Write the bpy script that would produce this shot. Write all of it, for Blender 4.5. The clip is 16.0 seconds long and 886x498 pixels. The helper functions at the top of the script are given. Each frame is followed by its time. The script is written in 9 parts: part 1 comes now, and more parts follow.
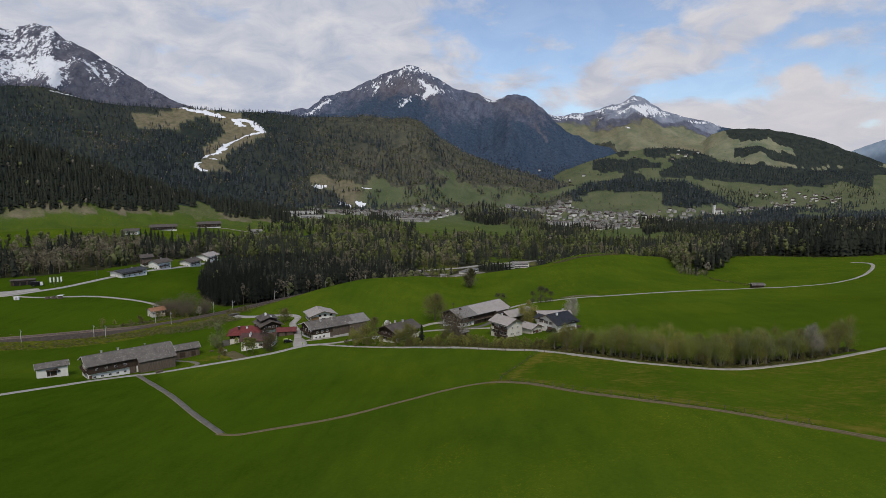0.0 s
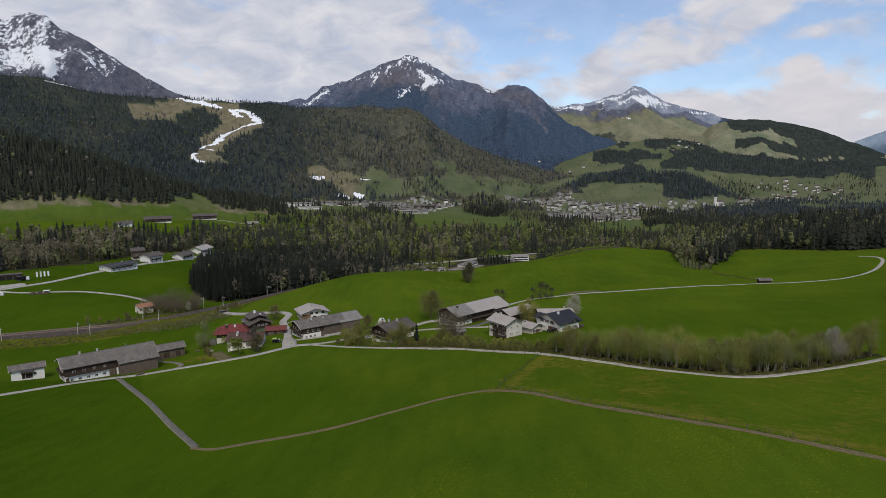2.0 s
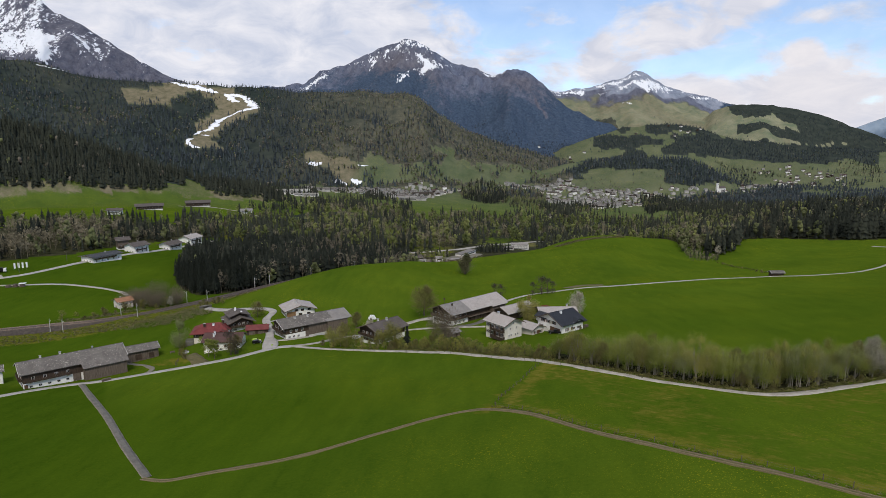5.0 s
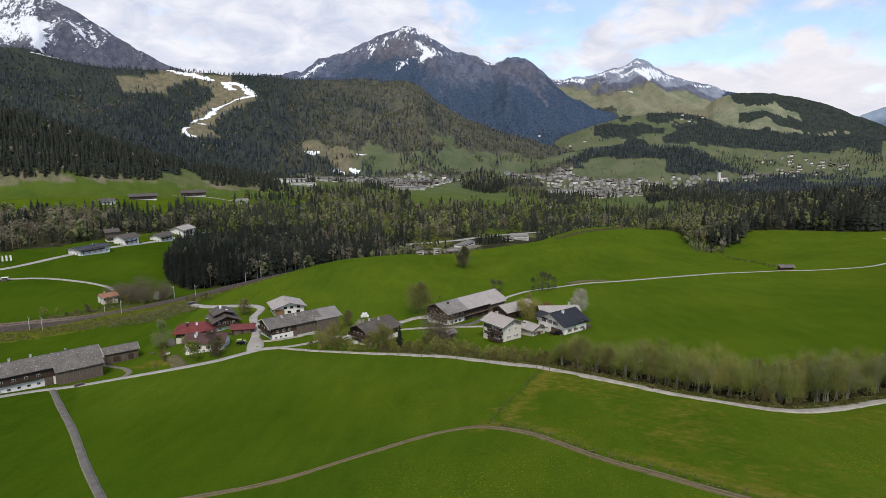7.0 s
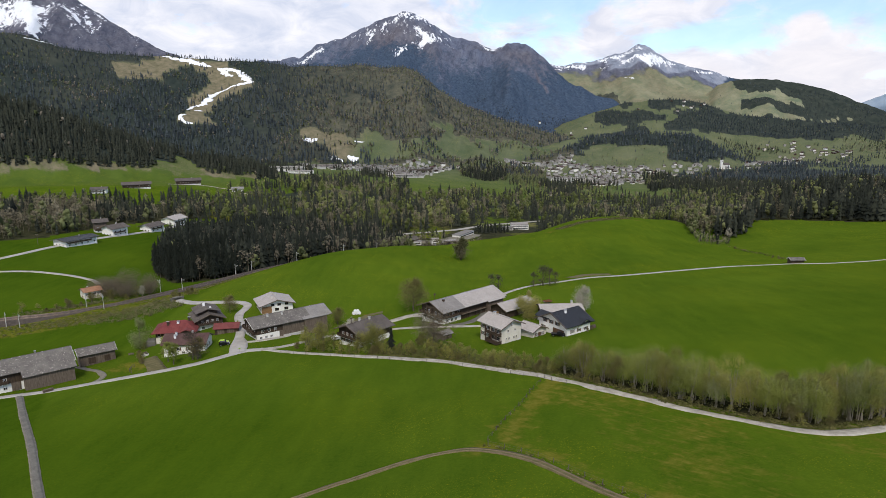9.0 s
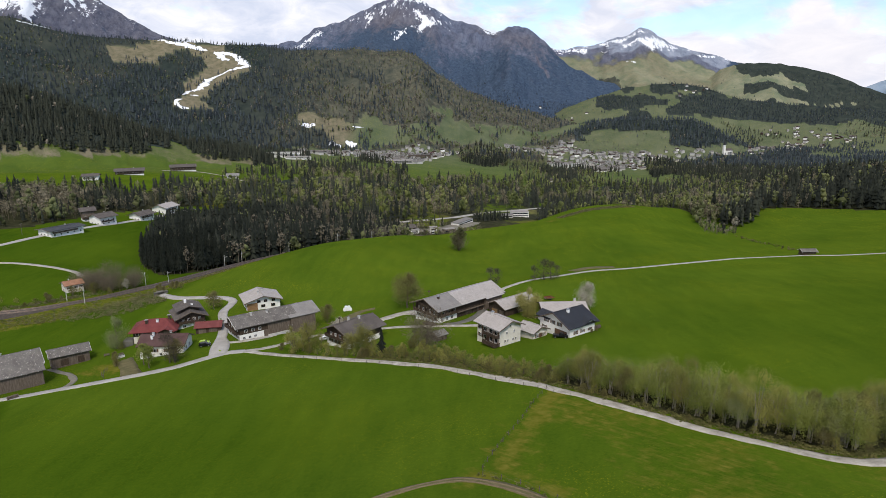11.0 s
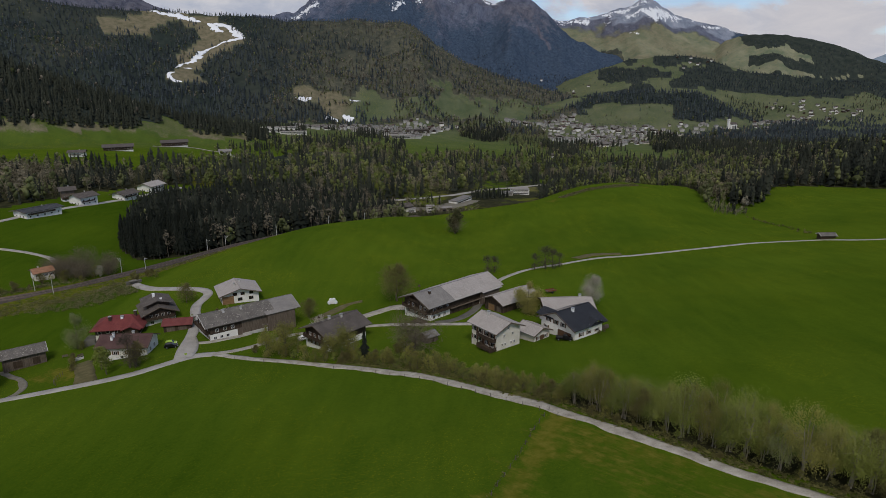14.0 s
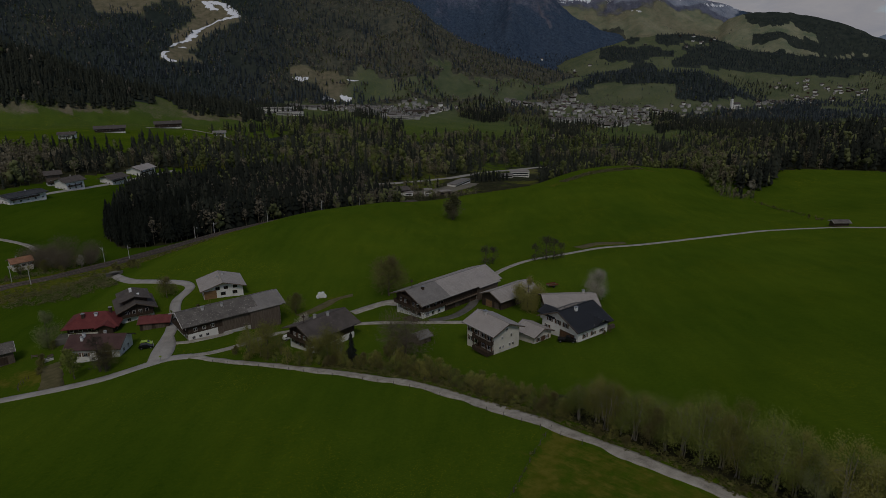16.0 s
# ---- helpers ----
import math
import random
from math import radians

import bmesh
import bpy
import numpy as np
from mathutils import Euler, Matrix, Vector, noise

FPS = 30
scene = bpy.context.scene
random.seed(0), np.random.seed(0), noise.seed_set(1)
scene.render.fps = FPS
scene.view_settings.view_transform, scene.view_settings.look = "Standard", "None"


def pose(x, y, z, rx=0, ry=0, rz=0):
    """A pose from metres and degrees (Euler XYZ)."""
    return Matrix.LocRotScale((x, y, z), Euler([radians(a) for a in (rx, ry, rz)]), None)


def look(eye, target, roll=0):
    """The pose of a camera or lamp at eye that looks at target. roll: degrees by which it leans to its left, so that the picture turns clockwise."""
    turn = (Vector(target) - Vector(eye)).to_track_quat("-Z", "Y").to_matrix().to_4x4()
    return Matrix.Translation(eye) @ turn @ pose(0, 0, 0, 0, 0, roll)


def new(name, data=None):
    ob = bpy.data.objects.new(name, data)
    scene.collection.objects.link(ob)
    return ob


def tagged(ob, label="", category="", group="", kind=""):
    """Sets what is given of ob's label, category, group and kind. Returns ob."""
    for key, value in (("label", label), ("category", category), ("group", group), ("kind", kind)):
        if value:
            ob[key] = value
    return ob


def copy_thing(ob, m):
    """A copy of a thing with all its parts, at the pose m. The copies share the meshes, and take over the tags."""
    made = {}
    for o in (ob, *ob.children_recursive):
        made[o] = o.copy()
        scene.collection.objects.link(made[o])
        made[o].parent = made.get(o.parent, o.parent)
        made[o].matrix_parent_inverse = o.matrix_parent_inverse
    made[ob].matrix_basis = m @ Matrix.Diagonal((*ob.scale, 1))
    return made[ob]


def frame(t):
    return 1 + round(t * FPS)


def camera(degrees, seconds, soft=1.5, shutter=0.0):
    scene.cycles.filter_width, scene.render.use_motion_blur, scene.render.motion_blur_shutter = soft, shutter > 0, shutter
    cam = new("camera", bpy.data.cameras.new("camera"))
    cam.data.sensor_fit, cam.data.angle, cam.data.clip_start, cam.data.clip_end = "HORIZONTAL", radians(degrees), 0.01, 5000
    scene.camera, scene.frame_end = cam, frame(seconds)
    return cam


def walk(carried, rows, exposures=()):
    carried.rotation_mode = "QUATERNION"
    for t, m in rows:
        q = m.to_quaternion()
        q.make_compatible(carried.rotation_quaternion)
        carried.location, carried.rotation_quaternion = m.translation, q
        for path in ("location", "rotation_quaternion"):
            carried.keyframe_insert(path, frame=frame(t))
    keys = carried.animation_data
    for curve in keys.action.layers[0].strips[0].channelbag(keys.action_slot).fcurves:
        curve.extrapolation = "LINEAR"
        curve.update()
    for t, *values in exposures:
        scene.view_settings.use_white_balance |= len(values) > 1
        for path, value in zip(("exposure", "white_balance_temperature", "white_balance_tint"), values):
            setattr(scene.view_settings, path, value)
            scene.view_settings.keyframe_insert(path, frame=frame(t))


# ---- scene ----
import itertools

cam = camera(71.0, 16.0, soft=0.8)
# seconds, eye, heading to the left of +y, pitch, roll in degrees
PATH = [
    (0, (0.00, 0.00, 90.00), 2.15, -7.80, 0.00), (1, (0.55, 7.18, 90.01), 2.13, -8.20, 0.01),
    (2, (1.13, 14.50, 90.02), 2.11, -8.61, 0.01), (3, (1.73, 21.94, 90.04), 2.09, -9.02, 0.02),
    (4, (2.35, 29.52, 90.06), 2.08, -9.46, 0.02), (5, (3.00, 37.23, 90.08), 2.06, -9.91, 0.02),
    (6, (3.68, 45.05, 90.10), 2.05, -10.40, 0.02), (7, (4.37, 52.97, 90.13), 2.04, -10.92, 0.02),
    (8, (5.08, 60.98, 90.15), 2.04, -11.49, 0.01), (9, (5.81, 69.04, 90.16), 2.03, -12.09, 0.01),
    (10, (6.55, 77.14, 90.17), 2.04, -12.73, 0.00), (11, (7.30, 85.24, 90.18), 2.04, -13.43, -0.01),
    (12, (8.04, 93.30, 90.17), 2.04, -14.16, -0.03), (13, (8.78, 101.28, 90.16), 2.04, -14.95, -0.05),
    (14, (9.50, 109.14, 90.12), 2.05, -15.78, -0.07), (15, (10.21, 116.82, 90.07), 2.04, -16.64, -0.09),
    (16, (10.88, 124.28, 90.00), 2.04, -17.55, -0.13),
]
# the picture fades in slightly and fades out from the twelfth second
EXPOSURES = [(0, -0.45), (3.5, -0.22), (7, 0.05), (9, 0.14), (11.5, 0.19), (12.5, -0.05), (13.2, -0.26), (14, -0.62), (14.5, -0.9), (15.2, -1.28), (16, -1.75)]


def aim(eye, heading, pitch, roll):
    h, p = radians(heading), radians(pitch)
    way = Vector((-math.sin(h) * math.cos(p), math.cos(h) * math.cos(p), math.sin(p)))
    return look(eye, Vector(eye) + way * 10, roll)


walk(cam, [(t, aim(eye, h, p, r)) for t, eye, h, p, r in PATH], EXPOSURES)

# ---------------------------------------------------------------- daylight
SUN_FROM = Vector((0.10, -0.78, 0.95)).normalized()
sun_data = bpy.data.lights.new("sun", "SUN")
sun_data.energy, sun_data.angle, sun_data.color = 2.6, radians(14), (1.0, 0.93, 0.82)
sun = new("sun", sun_data)
sun.matrix_world = look(SUN_FROM * 100, (0, 0, 0))

world = bpy.data.worlds.new("sky")
scene.world = world
world.use_nodes = True
wn, wl = world.node_tree.nodes, world.node_tree.links
wn.clear()


def wnode(kind, **sets):
    n = wn.new(kind)
    for key, value in sets.items():
        n.inputs[key].default_value = value
    return n


def wmath(op, a, b=None, clamp=False):
    n = wn.new("ShaderNodeMath")
    n.operation, n.use_clamp = op, clamp
    for i, v in enumerate((a, b)):
        if v is None:
            continue
        if isinstance(v, (int, float)):
            n.inputs[i].default_value = v
        else:
            wl.new(v, n.inputs[i])
    return n.outputs[0]


sky = wn.new("ShaderNodeTexSky")
sky.sky_type, sky.sun_disc = "NISHITA", False
sky.sun_elevation, sky.sun_rotation = math.asin(SUN_FROM.z), math.atan2(SUN_FROM.x, SUN_FROM.y)
sky.air_density, sky.dust_density, sky.ozone_density = 0.8, 0.15, 3.0
coord = wn.new("ShaderNodeTexCoord")
split = wn.new("ShaderNodeSeparateXYZ")
wl.new(coord.outputs["Generated"], split.inputs[0])
sx, sy, sz = split.outputs
lift = wmath("MAXIMUM", wmath("ADD", sz, 0.38), 0.1)
flat = wn.new("ShaderNodeCombineXYZ")
wl.new(wmath("DIVIDE", sx, lift), flat.inputs[0])
wl.new(wmath("DIVIDE", sy, lift), flat.inputs[1])
# bearing and height over the horizon, in degrees
sky_az = wmath("MULTIPLY", wmath("ARCTAN2", sx, sy), 57.2958)
sky_el = wmath("MULTIPLY", wmath("ARCSINE", sz), 57.2958)


def cloud_bank(az, el, wide, high, tilt=0.0):
    """A soft oval bank of cloud: 1 at its middle, 0 at its border."""
    c, s = math.cos(radians(tilt)), math.sin(radians(tilt))
    da, de = wmath("SUBTRACT", sky_az, az), wmath("SUBTRACT", sky_el, el)
    u = wmath("DIVIDE", wmath("ADD", wmath("MULTIPLY", da, c), wmath("MULTIPLY", de, s)), wide)
    v = wmath("DIVIDE", wmath("SUBTRACT", wmath("MULTIPLY", de, c), wmath("MULTIPLY", da, s)), high)
    r = wmath("SQRT", wmath("ADD", wmath("MULTIPLY", u, u), wmath("MULTIPLY", v, v)))
    return wmath("SUBTRACT", 1.0, r, True)


def most(*masks):
    out = masks[0]
    for m in masks[1:]:
        out = wmath("MAXIMUM", out, m)
    return out


cloud_noise = wnode("ShaderNodeTexNoise", Scale=6.0, Detail=12.0, Roughness=0.6, Distortion=0.25)
wl.new(flat.outputs[0], cloud_noise.inputs["Vector"])
# closed cloud to the west, blue with a slanting bank and towering cumulus to the east
overcast = wmath("MULTIPLY", wmath("SUBTRACT", wmath("SUBTRACT", 9.0, wmath("MULTIPLY", sky_el, 0.75)), sky_az), 0.16, True)
slant = wmath("MULTIPLY", most(cloud_bank(20.5, 10.6, 13.0, 2.9, 21), cloud_bank(13.0, 7.6, 4.5, 2.8, 35), cloud_bank(34.0, 16.0, 12.0, 4.0, 25)), 2.2, True)
cumulus = wmath("MULTIPLY", most(cloud_bank(28.0, 3.0, 7.5, 4.9), cloud_bank(20.0, 2.6, 6.0, 3.2), cloud_bank(37.0, 2.4, 10.0, 4.9), cloud_bank(27.2, 6.4, 2.2, 1.6)), 1.7, True)
wisps = wmath("MULTIPLY", most(cloud_bank(7.6, 10.1, 3.4, 0.8), cloud_bank(29.0, 9.6, 6.0, 0.9, 4), cloud_bank(5.0, 5.6, 9.0, 2.6), cloud_bank(16.0, 4.6, 9.0, 1.8)), 1.3, True)
amount = wmath("ADD", cloud_noise.outputs["Fac"], -0.17)
for mask, weight in ((overcast, 0.34), (slant, 0.25), (cumulus, 0.36), (wisps, 0.17)):
    amount = wmath("ADD", amount, wmath("MULTIPLY", mask, weight))
cover_ramp = wn.new("ShaderNodeValToRGB")
cover_ramp.color_ramp.elements[0].position, cover_ramp.color_ramp.elements[1].position = 0.36, 0.56
cover_ramp.color_ramp.elements[0].color = (0.24, 0.24, 0.24, 1)
wl.new(amount, cover_ramp.inputs[0])
shade_noise = wnode("ShaderNodeTexNoise", Scale=7.0, Detail=10.0, Roughness=0.6, Distortion=0.5)
wl.new(flat.outputs[0], shade_noise.inputs["Vector"])
shade_ramp = wn.new("ShaderNodeValToRGB")
shade_ramp.color_ramp.elements[0].position, shade_ramp.color_ramp.elements[1].position = 0.36, 0.66
shade_ramp.color_ramp.elements[0].color = (4.7, 5.1, 6.2, 1)
shade_ramp.color_ramp.elements[1].color = (6.9, 6.9, 7.4, 1)
wl.new(shade_noise.outputs["Fac"], shade_ramp.inputs[0])
lit_mix = wn.new("ShaderNodeMix")
lit_mix.data_type = "RGBA"
wl.new(wmath("MULTIPLY", most(cumulus, wmath("MULTIPLY", slant, 0.45)), 0.55), lit_mix.inputs[0])
wl.new(shade_ramp.outputs[0], lit_mix.inputs[6])
lit_mix.inputs[7].default_value = (6.9, 6.5, 6.6, 1)
sky_mix = wn.new("ShaderNodeMix")
sky_mix.data_type = "RGBA"
wl.new(cover_ramp.outputs[0], sky_mix.inputs[0])
clear = wn.new("ShaderNodeMix")
clear.data_type, clear.blend_type = "RGBA", "MULTIPLY"
clear.inputs[0].default_value, clear.inputs[7].default_value = 1.0, (1.34, 1.34, 1.36, 1)
wl.new(sky.outputs[0], clear.inputs[6])
wl.new(clear.outputs[2], sky_mix.inputs[6])
wl.new(lit_mix.outputs[2], sky_mix.inputs[7])
background = wnode("ShaderNodeBackground", Strength=0.13)
wl.new(sky_mix.outputs[2], background.inputs[0])
world_out = wn.new("ShaderNodeOutputWorld")
wl.new(background.outputs[0], world_out.inputs[0])

# ---------------------------------------------------------------- materials
MATS = {}


def surface(name, dark, light, size=1.0, fine=8.0, rough=0.85, bump=0.3, bump_m=0.02, spots=None, per_object=0.0, tint=False, metal=0.0,
            stretch=None, contrast=(0.32, 0.68), leafy=0.0):
    """A two-scale procedural surface in object space (metres): broad stains of `size`, grain of `size / fine`."""
    m = bpy.data.materials.new(name)
    m.use_nodes = True
    t, links = m.node_tree.nodes, m.node_tree.links
    bsdf = t["Principled BSDF"]
    bsdf.inputs["Roughness"].default_value, bsdf.inputs["Metallic"].default_value = rough, metal
    bsdf.inputs["Specular IOR Level"].default_value = 0.25
    tc = t.new("ShaderNodeTexCoord")
    vec = tc.outputs["Object"]
    if stretch:
        mp = t.new("ShaderNodeMapping")
        mp.inputs["Scale"].default_value = stretch
        links.new(vec, mp.inputs[0])
        vec = mp.outputs[0]

    def noise_tex(scale, detail=4.0):
        n = t.new("ShaderNodeTexNoise")
        n.inputs["Scale"].default_value, n.inputs["Detail"].default_value = scale, detail
        links.new(vec, n.inputs["Vector"])
        return n.outputs["Fac"]

    def mth(op, a, b):
        n = t.new("ShaderNodeMath")
        n.operation = op
        for i, v in enumerate((a, b)):
            if isinstance(v, (int, float)):
                n.inputs[i].default_value = v
            else:
                links.new(v, n.inputs[i])
        return n.outputs[0]

    broad, grain = noise_tex(1.0 / size, 5.0), noise_tex(fine / size, 3.0)
    value = mth("ADD", mth("MULTIPLY", broad, 0.6), mth("MULTIPLY", grain, 0.4))
    if per_object:
        info = t.new("ShaderNodeObjectInfo")
        value = mth("ADD", value, mth("MULTIPLY", mth("SUBTRACT", info.outputs["Random"], 0.5), per_object))
    if tint:
        at = t.new("ShaderNodeAttribute")
        at.attribute_name = "tint"
        value = mth("ADD", value, mth("MULTIPLY", mth("SUBTRACT", at.outputs["Fac"], 0.5), 0.75))
    ramp = t.new("ShaderNodeValToRGB")
    ramp.color_ramp.elements[0].position, ramp.color_ramp.elements[1].position = contrast
    ramp.color_ramp.elements[0].color, ramp.color_ramp.elements[1].color = (*dark, 1), (*light, 1)
    links.new(value, ramp.inputs[0])
    colour = ramp.outputs[0]
    if spots:
        spot_colour, spot_size, threshold = spots
        sp = noise_tex(1.0 / spot_size, 2.0)
        sr = t.new("ShaderNodeValToRGB")
        sr.color_ramp.elements[0].position, sr.color_ramp.elements[1].position = threshold, threshold + 0.05
        links.new(sp, sr.inputs[0])
        mx = t.new("ShaderNodeMix")
        mx.data_type = "RGBA"
        links.new(sr.outputs[0], mx.inputs[0])
        links.new(colour, mx.inputs[6])
        mx.inputs[7].default_value = (*spot_colour, 1)
        colour = mx.outputs[2]
    links.new(colour, bsdf.inputs["Base Color"])
    if bump:
        b = t.new("ShaderNodeBump")
        b.inputs["Strength"].default_value, b.inputs["Distance"].default_value = bump, bump_m
        links.new(grain, b.inputs["Height"])
        links.new(b.outputs[0], bsdf.inputs["Normal"])
    if leafy:
        # thin leaves let part of the light through
        glow, both = t.new("ShaderNodeBsdfTranslucent"), t.new("ShaderNodeMixShader")
        both.inputs[0].default_value = leafy
        links.new(colour, glow.inputs[0])
        links.new(bsdf.outputs[0], both.inputs[1])
        links.new(glow.outputs[0], both.inputs[2])
        links.new(both.outputs[0], t["Material Output"].inputs[0])
    MATS[name] = m
    return m


surface("gravel", (0.200, 0.180, 0.148), (0.460, 0.428, 0.370), 2.2, 9, 0.95, 0.4, 0.03)
surface("bare_earth", (0.105, 0.079, 0.044), (0.195, 0.150, 0.090), 1.2, 6, 0.95, 0.5, 0.03)
surface("worn_track", (0.062, 0.062, 0.018), (0.150, 0.122, 0.060), 2.0, 6, 0.95, 0.5, 0.05)
surface("concrete_path", (0.085, 0.08, 0.068), (0.165, 0.155, 0.135), 2.5, 8, 0.9, 0.3, 0.02)
surface("path_verge", (0.11, 0.10, 0.07), (0.22, 0.20, 0.16), 1.5, 8, 0.95, 0.4, 0.03)
surface("asphalt", (0.245, 0.230, 0.210), (0.405, 0.380, 0.345), 4.0, 14, 0.9, 0.2, 0.01)
surface("ballast", (0.036, 0.030, 0.025), (0.090, 0.074, 0.062), 1.5, 8, 0.95, 0.6, 0.05)
surface("rail_steel", (0.10, 0.07, 0.05), (0.22, 0.17, 0.14), 1.0, 6, 0.5, 0.1, 0.01, metal=0.6)
surface("plaster_white", (0.62, 0.60, 0.56), (0.80, 0.785, 0.75), 2.2, 9, 0.9, 0.15, 0.01, contrast=(0.28, 0.6))
surface("plaster_cream", (0.52, 0.48, 0.41), (0.66, 0.62, 0.55), 2.2, 9, 0.9, 0.15, 0.01, contrast=(0.28, 0.6))
surface("plaster_grey", (0.36, 0.35, 0.33), (0.52, 0.50, 0.47), 2.2, 9, 0.9, 0.15, 0.01)
surface("wood_dark", (0.022, 0.015, 0.010), (0.085, 0.058, 0.040), 1.2, 6, 0.8, 0.5, 0.03, stretch=(5.0, 5.0, 0.5))
surface("wood_weathered", (0.064, 0.047, 0.035), (0.180, 0.143, 0.113), 1.2, 6, 0.88, 0.5, 0.03, stretch=(5.0, 5.0, 0.5))
surface("wood_warm", (0.15, 0.085, 0.04), (0.30, 0.18, 0.09), 1.0, 6, 0.75, 0.4, 0.02, stretch=(0.5, 0.5, 5.0))
surface("wood_post", (0.055, 0.047, 0.038), (0.15, 0.13, 0.11), 0.6, 5, 0.9, 0.4, 0.01)
surface("metal_grey", (0.28, 0.28, 0.28), (0.45, 0.45, 0.45), 1.0, 6, 0.45, 0.1, 0.01, metal=0.7)
surface("mast_paint", (0.40, 0.40, 0.385), (0.56, 0.56, 0.54), 1.0, 6, 0.6, 0.1, 0.01)
surface("window_wood", (0.55, 0.53, 0.5), (0.75, 0.73, 0.70), 0.6, 6, 0.6, 0.1, 0.005)
surface("shutter_brown", (0.07, 0.035, 0.02), (0.14, 0.08, 0.045), 0.5, 6, 0.7, 0.2, 0.01)
surface("chimney_render", (0.38, 0.36, 0.34), (0.62, 0.60, 0.57), 0.8, 6, 0.9, 0.2, 0.01)
surface("snow", (0.70, 0.72, 0.76), (0.86, 0.87, 0.90), 18.0, 6, 0.6, 0.3, 0.5)
surface("bark", (0.055, 0.043, 0.033), (0.16, 0.135, 0.11), 0.8, 6, 0.95, 0.5, 0.03)
surface("bark_pale", (0.150, 0.133, 0.106), (0.300, 0.272, 0.226), 0.8, 6, 0.95, 0.5, 0.03)
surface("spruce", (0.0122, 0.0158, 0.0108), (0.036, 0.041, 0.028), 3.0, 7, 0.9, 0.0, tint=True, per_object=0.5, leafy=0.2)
# far copy of spruce, with the blue of haze put into its colour
surface("spruce_haze", (0.0185, 0.0265, 0.0330), (0.054, 0.068, 0.074), 3.0, 7, 0.9, 0.0, tint=True, per_object=0.5, leafy=0.2)
surface("bank_grass", (0.095, 0.098, 0.036), (0.180, 0.162, 0.076), 4.0, 6, 0.95, 0.0, tint=True, leafy=0.4)
surface("thicket", (0.112, 0.106, 0.046), (0.200, 0.180, 0.092), 3.0, 6, 0.95, 0.0, tint=True, leafy=0.3)
surface("pear_leaf", (0.145, 0.170, 0.058), (0.320, 0.345, 0.165), 1.2, 6, 0.8, 0.0, per_object=0.3, leafy=0.45)
surface("scrub", (0.090, 0.092, 0.028), (0.165, 0.155, 0.054), 2.0, 6, 0.95, 0.0, tint=True, leafy=0.3)
surface("larch_mixed", (0.090, 0.104, 0.042), (0.210, 0.228, 0.098), 4.0, 7, 0.9, 0.0, tint=True, per_object=0.5, leafy=0.45)
surface("leaf_valley", (0.124, 0.146, 0.048), (0.285, 0.306, 0.104), 4.0, 7, 0.9, 0.0, tint=True, per_object=0.5, leafy=0.45)
surface("twig_warm", (0.165, 0.138, 0.094), (0.285, 0.242, 0.172), 3.0, 7, 0.95, 0.0, tint=True, per_object=0.4, leafy=0.3)
surface("twig_olive", (0.155, 0.138, 0.052), (0.265, 0.238, 0.096), 3.0, 7, 0.95, 0.0, tint=True, per_object=0.5, leafy=0.25)
surface("twig_far", (0.102, 0.090, 0.070), (0.205, 0.180, 0.142), 3.0, 7, 0.95, 0.0, tint=True, leafy=0.25)
surface("twig_grey", (0.112, 0.098, 0.064), (0.245, 0.214, 0.144), 3.0, 7, 0.95, 0.0, tint=True, leafy=0.25)
surface("bare_crown", (0.066, 0.058, 0.042), (0.150, 0.130, 0.094), 3.0, 7, 0.95, 0.0, tint=True, per_object=0.5, leafy=0.2)
surface("leaf_spring", (0.150, 0.178, 0.036), (0.265, 0.295, 0.066), 1.5, 6, 0.8, 0.0, per_object=0.5, leafy=0.40)
surface("leaf_olive", (0.172, 0.170, 0.042), (0.290, 0.278, 0.072), 1.5, 6, 0.8, 0.0, per_object=0.5, leafy=0.40)
surface("leaf_silver", (0.16, 0.18, 0.062), (0.28, 0.30, 0.115), 1.5, 6, 0.8, 0.0, per_object=0.4, leafy=0.40)
surface("leaf_gold", (0.230, 0.220, 0.062), (0.365, 0.340, 0.108), 1.5, 6, 0.8, 0.0, per_object=0.4, leafy=0.45)
surface("blossom", (0.27, 0.25, 0.19), (0.52, 0.485, 0.405), 1.2, 6, 0.8, 0.0, per_object=0.3, leafy=0.45)
surface("leaf_dark", (0.052, 0.056, 0.024), (0.115, 0.115, 0.050), 2.0, 6, 0.95, 0.0, leafy=0.3)
surface("hedge_dry", (0.085, 0.085, 0.030), (0.19, 0.18, 0.07), 2.0, 6, 0.95, 0.0, per_object=0.4, leafy=0.45)
surface("car_black", (0.006, 0.006, 0.007), (0.012, 0.012, 0.013), 2.0, 4, 0.25, 0.0)
surface("car_lime", (0.28, 0.42, 0.03), (0.34, 0.50, 0.05), 2.0, 4, 0.3, 0.0)
surface("car_white", (0.62, 0.62, 0.62), (0.75, 0.75, 0.75), 2.0, 4, 0.3, 0.0)
surface("rubber", (0.010, 0.010, 0.010), (0.022, 0.022, 0.022), 0.5, 6, 0.9, 0.1)
surface("foil_white", (0.70, 0.70, 0.70), (0.84, 0.84, 0.83), 0.6, 5, 0.4, 0.2, 0.02)
surface("solar", (0.006, 0.008, 0.014), (0.012, 0.014, 0.022), 1.0, 4, 0.15, 0.0)
surface("tin_red", (0.105, 0.024, 0.022), (0.175, 0.050, 0.044), 2.0, 9, 0.6, 0.2, 0.02)
surface("rust_machine", (0.10, 0.03, 0.015), (0.22, 0.09, 0.04), 0.6, 6, 0.8, 0.2)


